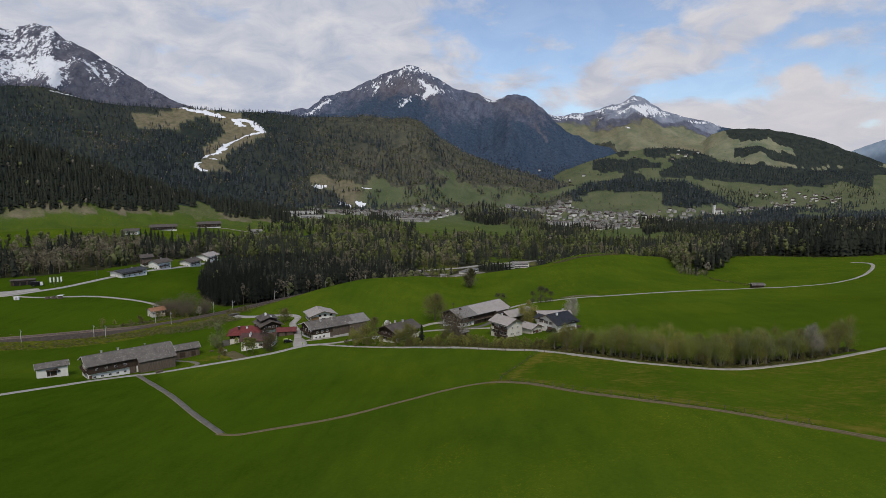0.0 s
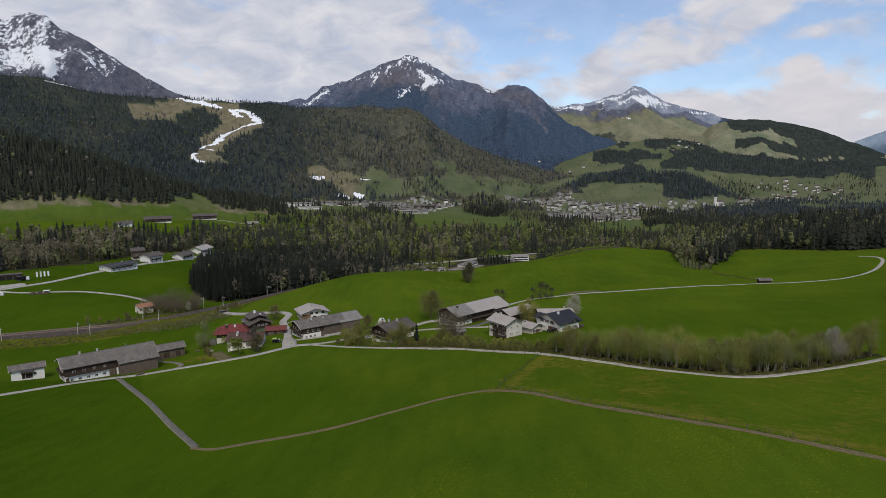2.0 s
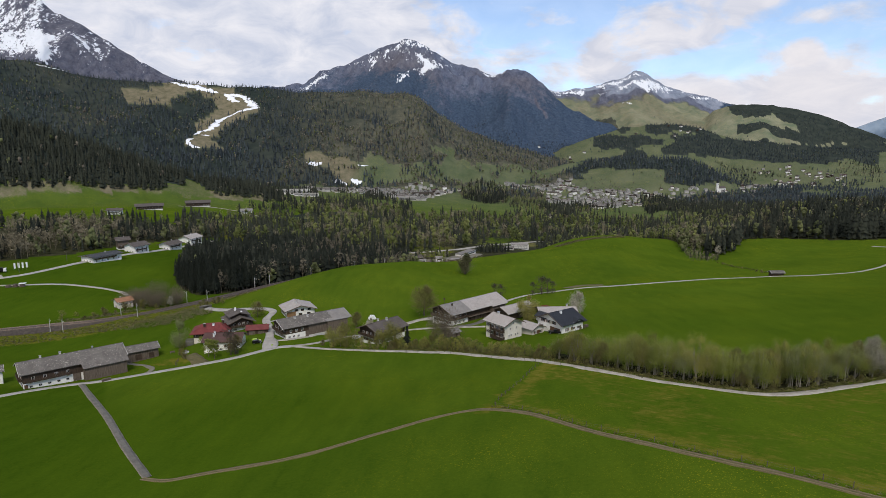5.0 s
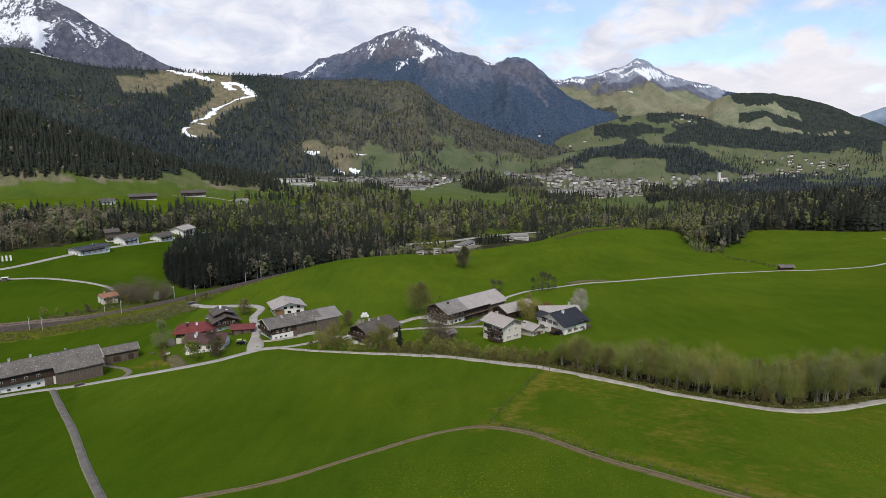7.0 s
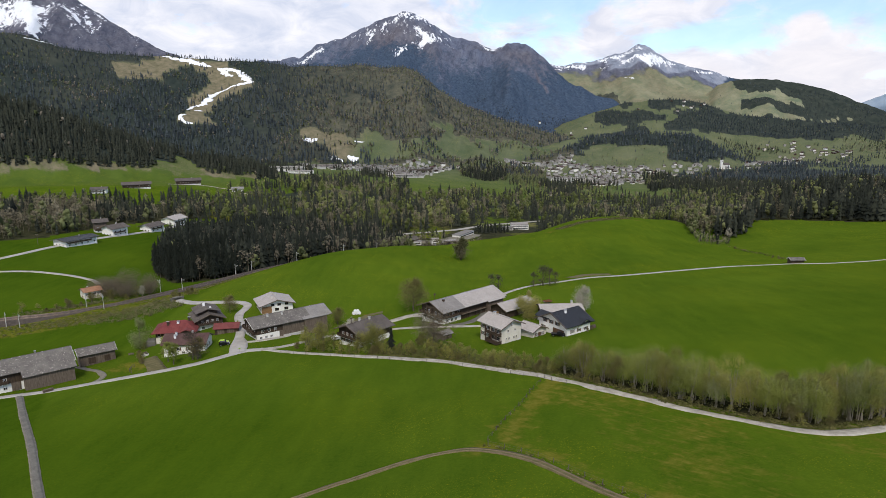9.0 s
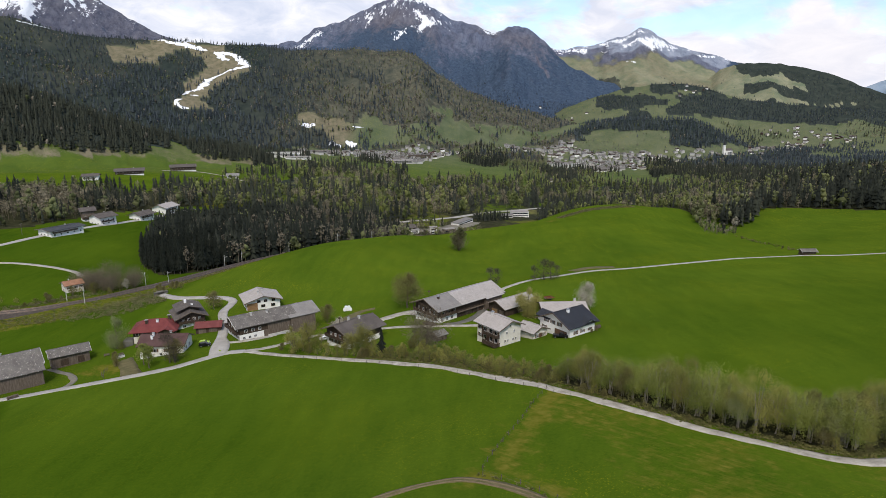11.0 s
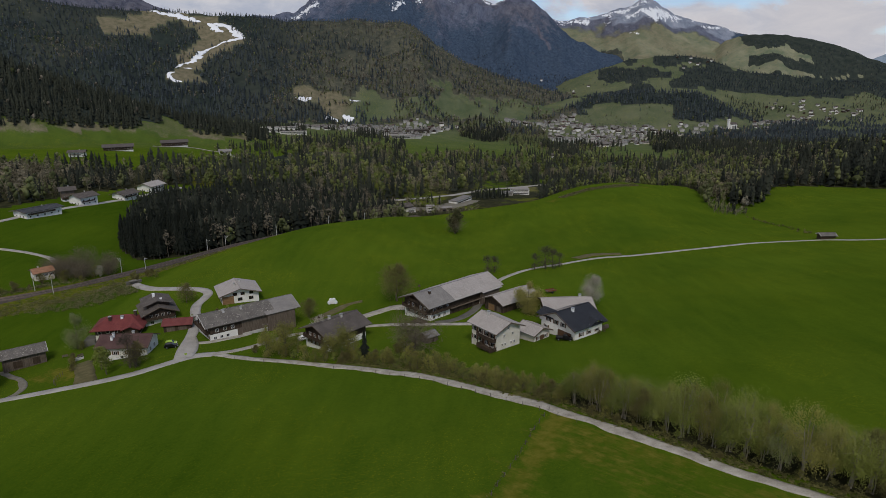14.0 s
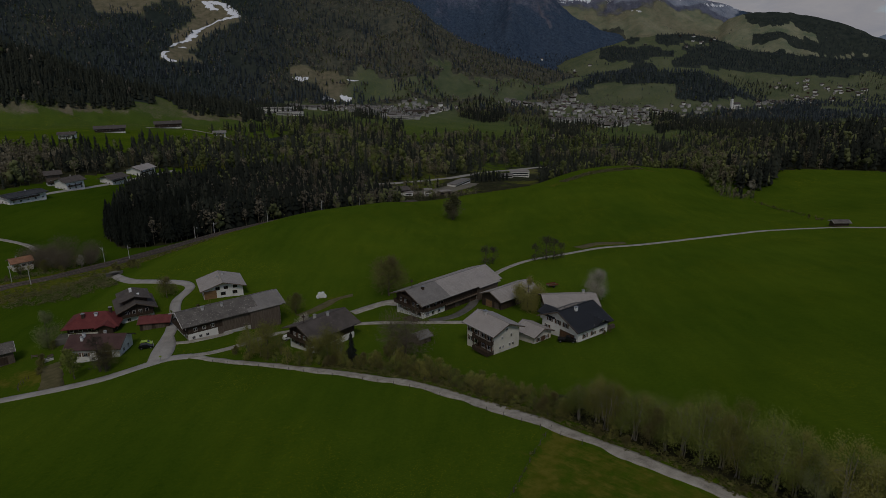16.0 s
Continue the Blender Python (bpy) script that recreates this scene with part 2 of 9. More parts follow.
def roofing(name, dark, light, course=0.32, width=0.45, lichen=None, rough=0.85):
    """Courses of shingles across the slope, with stains and pale lichen."""
    m = surface(name, dark, light, 2.6, 7, rough, 0.0, contrast=(0.30, 0.70))
    t, links = m.node_tree.nodes, m.node_tree.links
    bsdf = t["Principled BSDF"]
    base = bsdf.inputs["Base Color"].links[0].from_socket
    uv = t.new("ShaderNodeUVMap")
    brick = t.new("ShaderNodeTexBrick")
    brick.inputs["Scale"].default_value = 1.0
    brick.inputs["Brick Width"].default_value, brick.inputs["Row Height"].default_value = width, course
    brick.inputs["Mortar Size"].default_value = 0.025
    brick.inputs["Color1"].default_value, brick.inputs["Color2"].default_value = (1.08, 1.08, 1.08, 1), (0.92, 0.92, 0.92, 1)
    brick.inputs["Mortar"].default_value = (0.72, 0.72, 0.72, 1)
    links.new(uv.outputs[0], brick.inputs["Vector"])
    mul = t.new("ShaderNodeMix")
    mul.data_type, mul.blend_type = "RGBA", "MULTIPLY"
    mul.inputs[0].default_value = 0.8
    links.new(base, mul.inputs[6])
    links.new(brick.outputs["Color"], mul.inputs[7])
    colour = mul.outputs[2]
    if lichen:
        tint, size, threshold = lichen
        tc = t.new("ShaderNodeTexCoord")
        n = t.new("ShaderNodeTexNoise")
        n.inputs["Scale"].default_value, n.inputs["Detail"].default_value = 1 / size, 3
        links.new(tc.outputs["Object"], n.inputs["Vector"])
        r = t.new("ShaderNodeValToRGB")
        r.color_ramp.elements[0].position, r.color_ramp.elements[1].position = threshold, threshold + 0.03
        links.new(n.outputs["Fac"], r.inputs[0])
        mx = t.new("ShaderNodeMix")
        mx.data_type = "RGBA"
        links.new(r.outputs[0], mx.inputs[0])
        links.new(colour, mx.inputs[6])
        mx.inputs[7].default_value = (*tint, 1)
        colour = mx.outputs[2]
    links.new(colour, bsdf.inputs["Base Color"])
    b = t.new("ShaderNodeBump")
    b.inputs["Strength"].default_value, b.inputs["Distance"].default_value = 0.6, 0.03
    links.new(brick.outputs["Fac"], b.inputs["Height"])
    b.invert = True
    links.new(b.outputs[0], bsdf.inputs["Normal"])
    return m


roofing("roof_shingle_old", (0.085, 0.076, 0.068), (0.185, 0.168, 0.150), lichen=((0.36, 0.33, 0.29), 0.55, 0.63))
roofing("roof_shingle_grey", (0.175, 0.163, 0.152), (0.265, 0.247, 0.230), lichen=((0.34, 0.315, 0.29), 0.8, 0.72))
roofing("roof_shingle_brown", (0.060, 0.050, 0.044), (0.130, 0.112, 0.100), lichen=((0.24, 0.21, 0.18), 0.6, 0.68))
roofing("roof_fibre_pale", (0.30, 0.272, 0.25), (0.385, 0.352, 0.328), 0.6, 0.6, lichen=((0.24, 0.22, 0.20), 0.9, 0.72))
roofing("roof_tile_dark", (0.016, 0.017, 0.020), (0.032, 0.034, 0.040), 0.34, 0.30, rough=0.5)
roofing("roof_tile_red", (0.115, 0.024, 0.024), (0.20, 0.052, 0.048), 0.34, 0.30)
roofing("roof_tile_maroon", (0.060, 0.030, 0.028), (0.115, 0.066, 0.060), 0.34, 0.30)
roofing("roof_tile_orange", (0.20, 0.085, 0.045), (0.36, 0.20, 0.12), 0.34, 0.30)

glass = bpy.data.materials.new("window_glass")
glass.use_nodes = True
glass.node_tree.nodes["Principled BSDF"].inputs["Base Color"].default_value = (0.012, 0.014, 0.017, 1)
glass.node_tree.nodes["Principled BSDF"].inputs["Roughness"].default_value = 0.06
MATS["window_glass"] = glass


def meadow_material():
    m = bpy.data.materials.new("meadow")
    m.use_nodes = True
    t, links = m.node_tree.nodes, m.node_tree.links
    bsdf = t["Principled BSDF"]
    bsdf.inputs["Roughness"].default_value = 0.95
    bsdf.inputs["Specular IOR Level"].default_value = 0.0
    tc = t.new("ShaderNodeTexCoord")

    def tex(scale, detail=4.0, rough=0.55, stretch=None, turn=None):
        n = t.new("ShaderNodeTexNoise")
        n.inputs["Scale"].default_value, n.inputs["Detail"].default_value, n.inputs["Roughness"].default_value = scale, detail, rough
        if stretch:
            mp = t.new("ShaderNodeMapping")
            mp.inputs["Scale"].default_value, mp.inputs["Rotation"].default_value = stretch, (0, 0, 0.7 if turn is None else turn)
            if turn is not None:
                mp.vector_type = "TEXTURE"
            links.new(tc.outputs["Object"], mp.inputs[0])
            links.new(mp.outputs[0], n.inputs["Vector"])
        else:
            links.new(tc.outputs["Object"], n.inputs["Vector"])
        return n.outputs["Fac"]

    def ramp(fac, p0, p1, c0=(0, 0, 0, 1), c1=(1, 1, 1, 1)):
        r = t.new("ShaderNodeValToRGB")
        r.color_ramp.elements[0].position, r.color_ramp.elements[1].position = p0, p1
        r.color_ramp.elements[0].color, r.color_ramp.elements[1].color = c0, c1
        links.new(fac, r.inputs[0])
        return r.outputs[0]

    def mix(fac, a, b):
        n = t.new("ShaderNodeMix")
        n.data_type = "RGBA"
        for socket, v in ((n.inputs[0], fac), (n.inputs[6], a), (n.inputs[7], b)):
            if isinstance(v, (int, float)):
                socket.default_value = v
            elif isinstance(v, tuple):
                socket.default_value = v
            else:
                links.new(v, socket)
        return n.outputs[2]

    def mth(op, a, b, clamp=False):
        n = t.new("ShaderNodeMath")
        n.operation, n.use_clamp = op, clamp
        for i, v in enumerate((a, b)):
            if isinstance(v, (int, float)):
                n.inputs[i].default_value = v
            else:
                links.new(v, n.inputs[i])
        return n.outputs[0]

    attr = t.new("ShaderNodeAttribute")
    attr.attribute_name = "cover"
    sep = t.new("ShaderNodeSeparateColor")
    links.new(attr.outputs["Color"], sep.inputs[0])
    forest, dry, snow, rock = sep.outputs[0], sep.outputs[1], sep.outputs[2], attr.outputs["Alpha"]
    # grass: broad tone, mown streaks, tussock grain
    tone = mth("ADD", mth("MULTIPLY", tex(0.016, 6, 0.6), 0.38), mth("ADD", mth("MULTIPLY", tex(0.22, 5, 0.65, (1.0, 0.18, 1.0)), 0.24), mth("MULTIPLY", tex(1.1, 8, 0.82), 0.40)))
    grass = ramp(tone, 0.36, 0.64, (0.036, 0.071, 0.0060, 1), (0.085, 0.127, 0.0102, 1))
    # soft yellowish swathes
    swathe = ramp(tex(0.045, 5, 0.6, (1.0, 0.3, 1.0)), 0.50, 0.70)
    grass = mix(mth("MULTIPLY", swathe, 0.11), grass, (0.110, 0.128, 0.0050, 1))
    # pasture paled and greyed with distance: haze put into the grass colour
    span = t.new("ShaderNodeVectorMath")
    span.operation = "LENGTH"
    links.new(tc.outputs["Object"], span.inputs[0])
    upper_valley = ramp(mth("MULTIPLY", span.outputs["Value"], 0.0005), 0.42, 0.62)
    meadow_haze = ramp(mth("MULTIPLY", span.outputs["Value"], 0.0005), 0.60, 1.0)
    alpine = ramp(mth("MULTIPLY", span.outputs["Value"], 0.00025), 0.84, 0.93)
    grass = mix(mth("MULTIPLY", meadow_haze, 0.92), grass, ramp(tex(0.012, 7, 0.65), 0.36, 0.64, (0.068, 0.090, 0.051, 1), (0.116, 0.128, 0.078, 1)))
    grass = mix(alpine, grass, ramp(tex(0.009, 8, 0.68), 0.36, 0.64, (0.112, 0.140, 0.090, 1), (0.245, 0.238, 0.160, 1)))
    # dandelions in drifts
    drift = ramp(tex(0.03, 4, 0.65), 0.42, 0.62)
    heads = ramp(tex(3.4, 2, 0.5), 0.60, 0.68)
    grass = mix(mth("MULTIPLY", mth("MULTIPLY", drift, heads), 0.44), grass, (0.40, 0.34, 0.018, 1))
    # parcels of darker green grass
    field = t.new("ShaderNodeAttribute")
    field.attribute_name = "dark_grass"
    grass = mix(mth("MULTIPLY", field.outputs["Fac"], 0.8), grass, ramp(tone, 0.36, 0.64, (0.018, 0.044, 0.0024, 1), (0.046, 0.084, 0.0046, 1)))
    worn = ramp(mth("ADD", dry, mth("MULTIPLY", mth("SUBTRACT", mth("ADD", mth("MULTIPLY", tex(0.35, 5, 0.65), 0.5), mth("MULTIPLY", tex(0.85, 6, 0.72, (16.0, 1.0, 1.0), -0.85), 0.5)), 0.5), 2.1)), 0.36, 0.72)
    straw = ramp(tex(0.5, 5), 0.3, 0.7, (0.078, 0.092, 0.009, 1), (0.145, 0.132, 0.022, 1))
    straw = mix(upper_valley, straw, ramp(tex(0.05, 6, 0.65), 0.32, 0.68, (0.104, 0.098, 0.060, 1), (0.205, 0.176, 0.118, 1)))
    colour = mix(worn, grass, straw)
    floor_mask = ramp(mth("ADD", forest, mth("MULTIPLY", mth("SUBTRACT", tex(0.11, 4), 0.5), 0.7)), 0.42, 0.62)
    # litter kept dark, also as the shade in gaps between the trees
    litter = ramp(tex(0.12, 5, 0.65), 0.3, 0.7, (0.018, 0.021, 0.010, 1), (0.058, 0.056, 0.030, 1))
    # far forest floor turned bluer too, for the same haze
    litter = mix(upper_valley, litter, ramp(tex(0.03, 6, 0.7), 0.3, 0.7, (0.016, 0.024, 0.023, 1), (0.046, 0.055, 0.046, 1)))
    # brown leaf litter and rock under the open woods of the high slopes
    high_slopes = ramp(mth("MULTIPLY", span.outputs["Value"], 0.0005), 0.84, 1.0)
    litter = mix(mth("MULTIPLY", high_slopes, mth("MULTIPLY", dry, 1.5, True)), litter, ramp(tex(0.035, 7, 0.72), 0.32, 0.68, (0.028, 0.038, 0.034, 1), (0.128, 0.120, 0.084, 1)))
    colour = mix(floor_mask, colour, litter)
    rock_mask = ramp(mth("ADD", rock, mth("MULTIPLY", mth("SUBTRACT", tex(0.012, 6, 0.65), 0.5), 0.8)), 0.40, 0.62)
    # rock, leafless beech woods and dark conifers on the high slopes, in streaks down the fall line; their blue cast is
    # haze put into the colours
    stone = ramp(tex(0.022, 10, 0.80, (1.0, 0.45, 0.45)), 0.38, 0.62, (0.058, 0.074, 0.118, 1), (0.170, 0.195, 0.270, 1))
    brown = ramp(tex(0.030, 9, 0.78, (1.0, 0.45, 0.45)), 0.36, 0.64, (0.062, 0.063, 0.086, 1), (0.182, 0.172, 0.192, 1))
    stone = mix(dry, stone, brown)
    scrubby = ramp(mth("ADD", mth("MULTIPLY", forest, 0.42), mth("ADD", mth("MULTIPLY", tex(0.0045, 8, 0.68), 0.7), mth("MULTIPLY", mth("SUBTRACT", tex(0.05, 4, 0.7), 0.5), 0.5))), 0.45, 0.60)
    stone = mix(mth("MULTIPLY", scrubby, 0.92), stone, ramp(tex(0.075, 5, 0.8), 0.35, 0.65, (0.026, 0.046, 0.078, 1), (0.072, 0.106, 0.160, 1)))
    # the eastern summit's rock is paler and bluer again, also as haze
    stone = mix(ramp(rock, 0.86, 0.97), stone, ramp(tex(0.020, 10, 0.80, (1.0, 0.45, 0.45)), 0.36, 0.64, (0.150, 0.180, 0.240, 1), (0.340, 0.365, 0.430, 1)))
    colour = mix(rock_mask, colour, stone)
    snow_mask = ramp(mth("ADD", snow, mth("ADD", mth("MULTIPLY", mth("SUBTRACT", tex(0.016, 9, 0.75, (1.0, 0.42, 0.42)), 0.5), 2.3), mth("MULTIPLY", mth("SUBTRACT", tex(0.065, 6, 0.75, (1.0, 0.5, 0.5)), 0.5), 2.0))), 0.49, 0.55)
    colour = mix(mth("MULTIPLY", snow_mask, ramp(snow, 0.03, 0.10)), colour, (0.80, 0.82, 0.86, 1))
    links.new(colour, bsdf.inputs["Base Color"])
    b = t.new("ShaderNodeBump")
    b.inputs["Strength"].default_value, b.inputs["Distance"].default_value = 0.5, 0.12
    links.new(tex(2.6, 6, 0.7), b.inputs["Height"])
    crag = t.new("ShaderNodeBump")
    crag.inputs["Strength"].default_value, crag.inputs["Distance"].default_value = 0.8, 40.0
    links.new(mth("MULTIPLY", tex(0.014, 9, 0.72, (1.0, 0.5, 0.5)), rock_mask), crag.inputs["Height"])
    links.new(b.outputs[0], crag.inputs["Normal"])
    links.new(crag.outputs[0], bsdf.inputs["Normal"])
    MATS["meadow"] = m


meadow_material()


# ---------------------------------------------------------------- small mesh helpers
def part(name, bm, material, parent=None, label=""):
    """One mesh object from a bmesh, under its thing."""
    me = bpy.data.meshes.new(name)
    bm.to_mesh(me)
    bm.free()
    me.materials.append(MATS[material])
    ob = new(name, me)
    ob.parent = parent
    if label:
        tagged(ob, label)
    return ob


def thing(name, x, y, z, turn, label, category, group="", kind=""):
    ob = new(name)
    ob.matrix_basis = pose(x, y, z, 0, 0, turn)
    return tagged(ob, label, category, group, kind)


def add_box(bm, x0, x1, y0, y1, z0, z1):
    vs = [bm.verts.new((x, y, z)) for z in (z0, z1) for x, y in ((x0, y0), (x1, y0), (x1, y1), (x0, y1))]
    for f in ((3, 2, 1, 0), (4, 5, 6, 7), (0, 1, 5, 4), (1, 2, 6, 5), (2, 3, 7, 6), (3, 0, 4, 7)):
        bm.faces.new([vs[i] for i in f])
    return vs


def box(x0, x1, y0, y1, z0, z1, bevel=0.0):
    bm = bmesh.new()
    add_box(bm, x0, x1, y0, y1, z0, z1)
    if bevel:
        bmesh.ops.bevel(bm, geom=bm.edges[:], offset=bevel, segments=1, affect="EDGES")
    return bm


def add_tube(bm, a, b, ra, rb, sides=6):
    """A tapered limb from a to b."""
    a, b = Vector(a), Vector(b)
    way = (b - a).normalized()
    side = way.cross(Vector((0.3, 0.9, 0.2))).normalized()
    up = way.cross(side)
    rings = []
    for centre, r in ((a, ra), (b, rb)):
        rings.append([bm.verts.new(centre + (side * math.cos(k * math.tau / sides) + up * math.sin(k * math.tau / sides)) * r) for k in range(sides)])
    for k in range(sides):
        bm.faces.new((rings[0][k], rings[0][(k + 1) % sides], rings[1][(k + 1) % sides], rings[1][k]))
    bm.faces.new(rings[1])
    bm.faces.new(rings[0][::-1])


def tube(a, b, ra, rb, sides=8):
    bm = bmesh.new()
    add_tube(bm, a, b, ra, rb, sides)
    return bm


def line_tube(points, radius, sides=3):
    """One unbroken wire or pipe through the points."""
    bm = bmesh.new()
    rings = []
    for k, p in enumerate(points):
        a, b = points[max(k - 1, 0)], points[min(k + 1, len(points) - 1)]
        way = (Vector(b) - Vector(a)).normalized()
        side = way.cross(Vector((0, 0, 1))).normalized()
        up = side.cross(way)
        rings.append([bm.verts.new(Vector(p) + (side * math.cos(j * math.tau / sides) + up * math.sin(j * math.tau / sides)) * radius) for j in range(sides)])
    for r0, r1 in zip(rings, rings[1:]):
        for j in range(sides):
            bm.faces.new((r0[j], r0[(j + 1) % sides], r1[(j + 1) % sides], r1[j]))
    return bm


# ---------------------------------------------------------------- terrain heights
def hash01(ix, iy, seed):
    h = (ix.astype(np.int64) * 374761393 + iy.astype(np.int64) * 668265263 + seed * 974634721) & 0x7FFFFFFF
    h = ((h ^ (h >> 13)) * 1274126177) & 0x7FFFFFFF
    h = h ^ (h >> 16)
    return (h & 0xFFFFF) / float(0xFFFFF)


def vnoise(x, y, seed=0):
    ix, iy = np.floor(x), np.floor(y)
    fx, fy = x - ix, y - iy
    fx, fy = fx * fx * fx * (fx * (fx * 6 - 15) + 10), fy * fy * fy * (fy * (fy * 6 - 15) + 10)
    a, b = hash01(ix, iy, seed), hash01(ix + 1, iy, seed)
    c, d = hash01(ix, iy + 1, seed), hash01(ix + 1, iy + 1, seed)
    return (a + (b - a) * fx) * (1 - fy) + (c + (d - c) * fx) * fy


def fbm(x, y, size, octaves=4, seed=0, ridged=False):
    x, y = np.asarray(x, float), np.asarray(y, float)
    total, amp, norm = 0.0, 1.0, 0.0
    for k in range(octaves):
        n = vnoise(x / size + 17.3 * k, y / size - 9.1 * k, seed + k) * 2 - 1
        total = total + amp * ((1 - 2 * np.abs(n)) if ridged else n)
        norm += amp
        amp *= 0.5
        size *= 0.47
    return total / norm


# spot heights of the valley, fitted to the camera's view: x, y, z in metres
SPOTS_NEAR = [
    (-69, 166, 13.5), (10, 186, 23), (57, 131, 36.5), (20, 214, 20), (28.7, 232.5, 18.8), (45.5, 215.5, 22), (60.4, 199.8, 24.9), (74.5, 186.8, 27.7), (88.8, 188.3, 27.6), (112, 195, 28.0), (39, 150.5, 32), (44.7, 144, 33.6),
    (-11, 267, 9), (-71, 288, 3.5), (-119, 267, -0.5), (-188, 255, -3.5), (-162, 252, -2.5), (-135, 301, -6.5), (20, 279, 10.5), (43, 285, 11.5),
    (-46, 354, -3.5), (-15, 330, 3.5), (-171, 441, -17.5), (-150, 480, -18.5), (-120, 525, -19.5), (3, 513, -14), (49, 385, 4),
    (215, 456, 0.5), (335, 535, 4.5), (237, 615, -17), (276, 657, -11), (365, 700, -9),
    (-223, 415, -16), (-234, 368, -16.8), (-312, 585, -13),
]
SPOTS_CREST = [
    (-145, 400, -7), (-105, 420, 2), (-76, 469, 2.5), (-43, 545, -8.5), (14, 600, -16), (43, 624, -17), (83, 670, -19),
    (115, 716, -18), (160, 690, -7.5), (236, 712, -15), (-85, 640, -42), (30, 720, -46), (100, 800, -54), (190, 830, -46),
]
SPOTS_FAR = [
    (-520, 1020, -22), (-514, 1244, -38), (100, 1030, -70), (-11, 1099, -62), (-430, 1610, -46), (310, 1786, -88),
    (841, 2110, -86), (1282, 2592, -88), (-150, 750, -48), (40, 800, -55), (520, 900, -4), (400, 830, -6), (640, 700, -2), (720, 900, -8), (560, 760, -4), (600, 1300, -70),
    (0, 3600, -60), (-1500, 3000, -40), (2500, 3600, -80), (-700, 700, -20), (-60, 40, 36), (60, 40, 46), (-200, 100, 20),
    (220, 120, 55), (-500, 300, -10), (500, 350, 45),
]


def log_polar(x, y):
    d = np.hypot(x, y)
    return np.stack([np.clip(np.degrees(np.arctan2(x, y)), -55, 55) / 22.0, np.log(np.maximum(d, 70) / 300.0) * 1.6], -1)


def tps(r):
    return np.where(r > 1e-9, r * r * np.log(r + 1e-12), 0.0)


spots = np.array(SPOTS_NEAR + SPOTS_CREST + SPOTS_FAR, float)
spot_uv = log_polar(spots[:, 0], spots[:, 1])
n_spots = len(spots)
side = np.c_[np.ones(n_spots), spot_uv]
kernel = np.zeros((n_spots + 3, n_spots + 3))
kernel[:n_spots, :n_spots] = tps(np.linalg.norm(spot_uv[:, None] - spot_uv[None], axis=-1)) + 0.004 * np.eye(n_spots)
kernel[:n_spots, n_spots:], kernel[n_spots:, :n_spots] = side, side.T
spot_w = np.linalg.solve(kernel, np.r_[spots[:, 2], 0, 0, 0])


def valley(x, y):
    uv = log_polar(x, y)
    flat = uv.reshape(-1, 2)
    out = np.empty(len(flat))
    for i in range(0, len(flat), 40000):
        part_uv = flat[i:i + 40000]
        k = tps(np.linalg.norm(part_uv[:, None] - spot_uv[None], axis=-1))
        out[i:i + 40000] = k @ spot_w[:n_spots] + np.c_[np.ones(len(part_uv)), part_uv] @ spot_w[n_spots:]
    return out.reshape(np.shape(x))


# ridges: name, distance of the crest, of the foot, (bearing in degrees, crest height) ..., roughness, seed
HILLS = [
    ("left_summit", 4300, 3000, [(-45.7, 687), (-41.4, 813), (-36.6, 845), (-35.9, 830), (-34.4, 885), (-33.4, 872), (-32.6, 807), (-30.9, 742), (-29.4, 676), (-27.5, 569), (-25.4, 492), (-23.5, 427), (-20.2, 327), (-16.5, 203)], 115, 11),
    ("ski_hill", 2700, 1850, [(-46.0, 347), (-36.9, 363), (-34.8, 366), (-33.4, 359), (-31.6, 329), (-29.6, 317), (-25.5, 310), (-24.2, 316), (-20.1, 300), (-18.0, 297), (-14.4, 285), (-9.5, 292), (-5.4, 282), (-4.1, 265), (-2.6, 211), (-0.3, 144), (2.3, 91), (6.4, 38), (8.9, 8), (11.9, -74)], 45, 12),
    ("near_wood_hill", 1550, 1180, [(-48.8, 152), (-42.1, 148), (-37.3, 130), (-34.5, 116), (-31.9, 91), (-28.8, 56), (-25.8, 27), (-22.3, -1), (-18.1, -20), (-13.7, -61)], 22, 13),
    ("central_peak", 4000, 2900, [(-21.1, 293), (-17.8, 408), (-14.2, 447), (-12.9, 500), (-10.9, 543), (-8.4, 625), (-6.4, 684), (-5.4, 706), (-3.9, 674), (-1.8, 592), (0.2, 531), (1.7, 506), (2.7, 495), (3.7, 519), (4.5, 525), (5.5, 493), (6.8, 423), (8.3, 328), (9.8, 265), (11.8, 205), (13.2, 170), (16.1, 91), (19.8, -42)], 140, 14),
    ("right_snow_peak", 4600, 3500, [(3.8, 355), (7.3, 441), (8.8, 431), (11.2, 467), (13.1, 508), (14.5, 570), (15.1, 556), (16.4, 480), (17.7, 436), (19.6, 394), (22.2, 333), (24.8, 256), (28.0, 127), (30.8, -12)], 90, 15),
    ("right_round_mountain", 4250, 3450, [(17.5, 56), (19.7, 204), (20.9, 275), (22.6, 310), (25.1, 299), (25.9, 284), (26.7, 273), (28.3, 238), (29.9, 194), (31.3, 155), (33.1, 98), (35.9, 31), (40.4, 7)], 70, 16),
    ("pasture_hill", 3300, 2750, [(5.9, -41), (8.9, 62), (11.8, 120), (13.7, 153), (15.6, 170), (18.3, 168), (19.7, 151), (22.4, 99), (26.9, 71), (30.7, 54), (33.2, 43), (40.4, 47)], 28, 18),
    ("wooded_knoll", 2350, 2080, [(3.9, -67), (5.9, -28), (8.9, 8), (11.9, 23), (15.2, 33), (18.9, 28), (20.3, 3), (21.7, -25), (23.4, -62)], 10, 19),
]


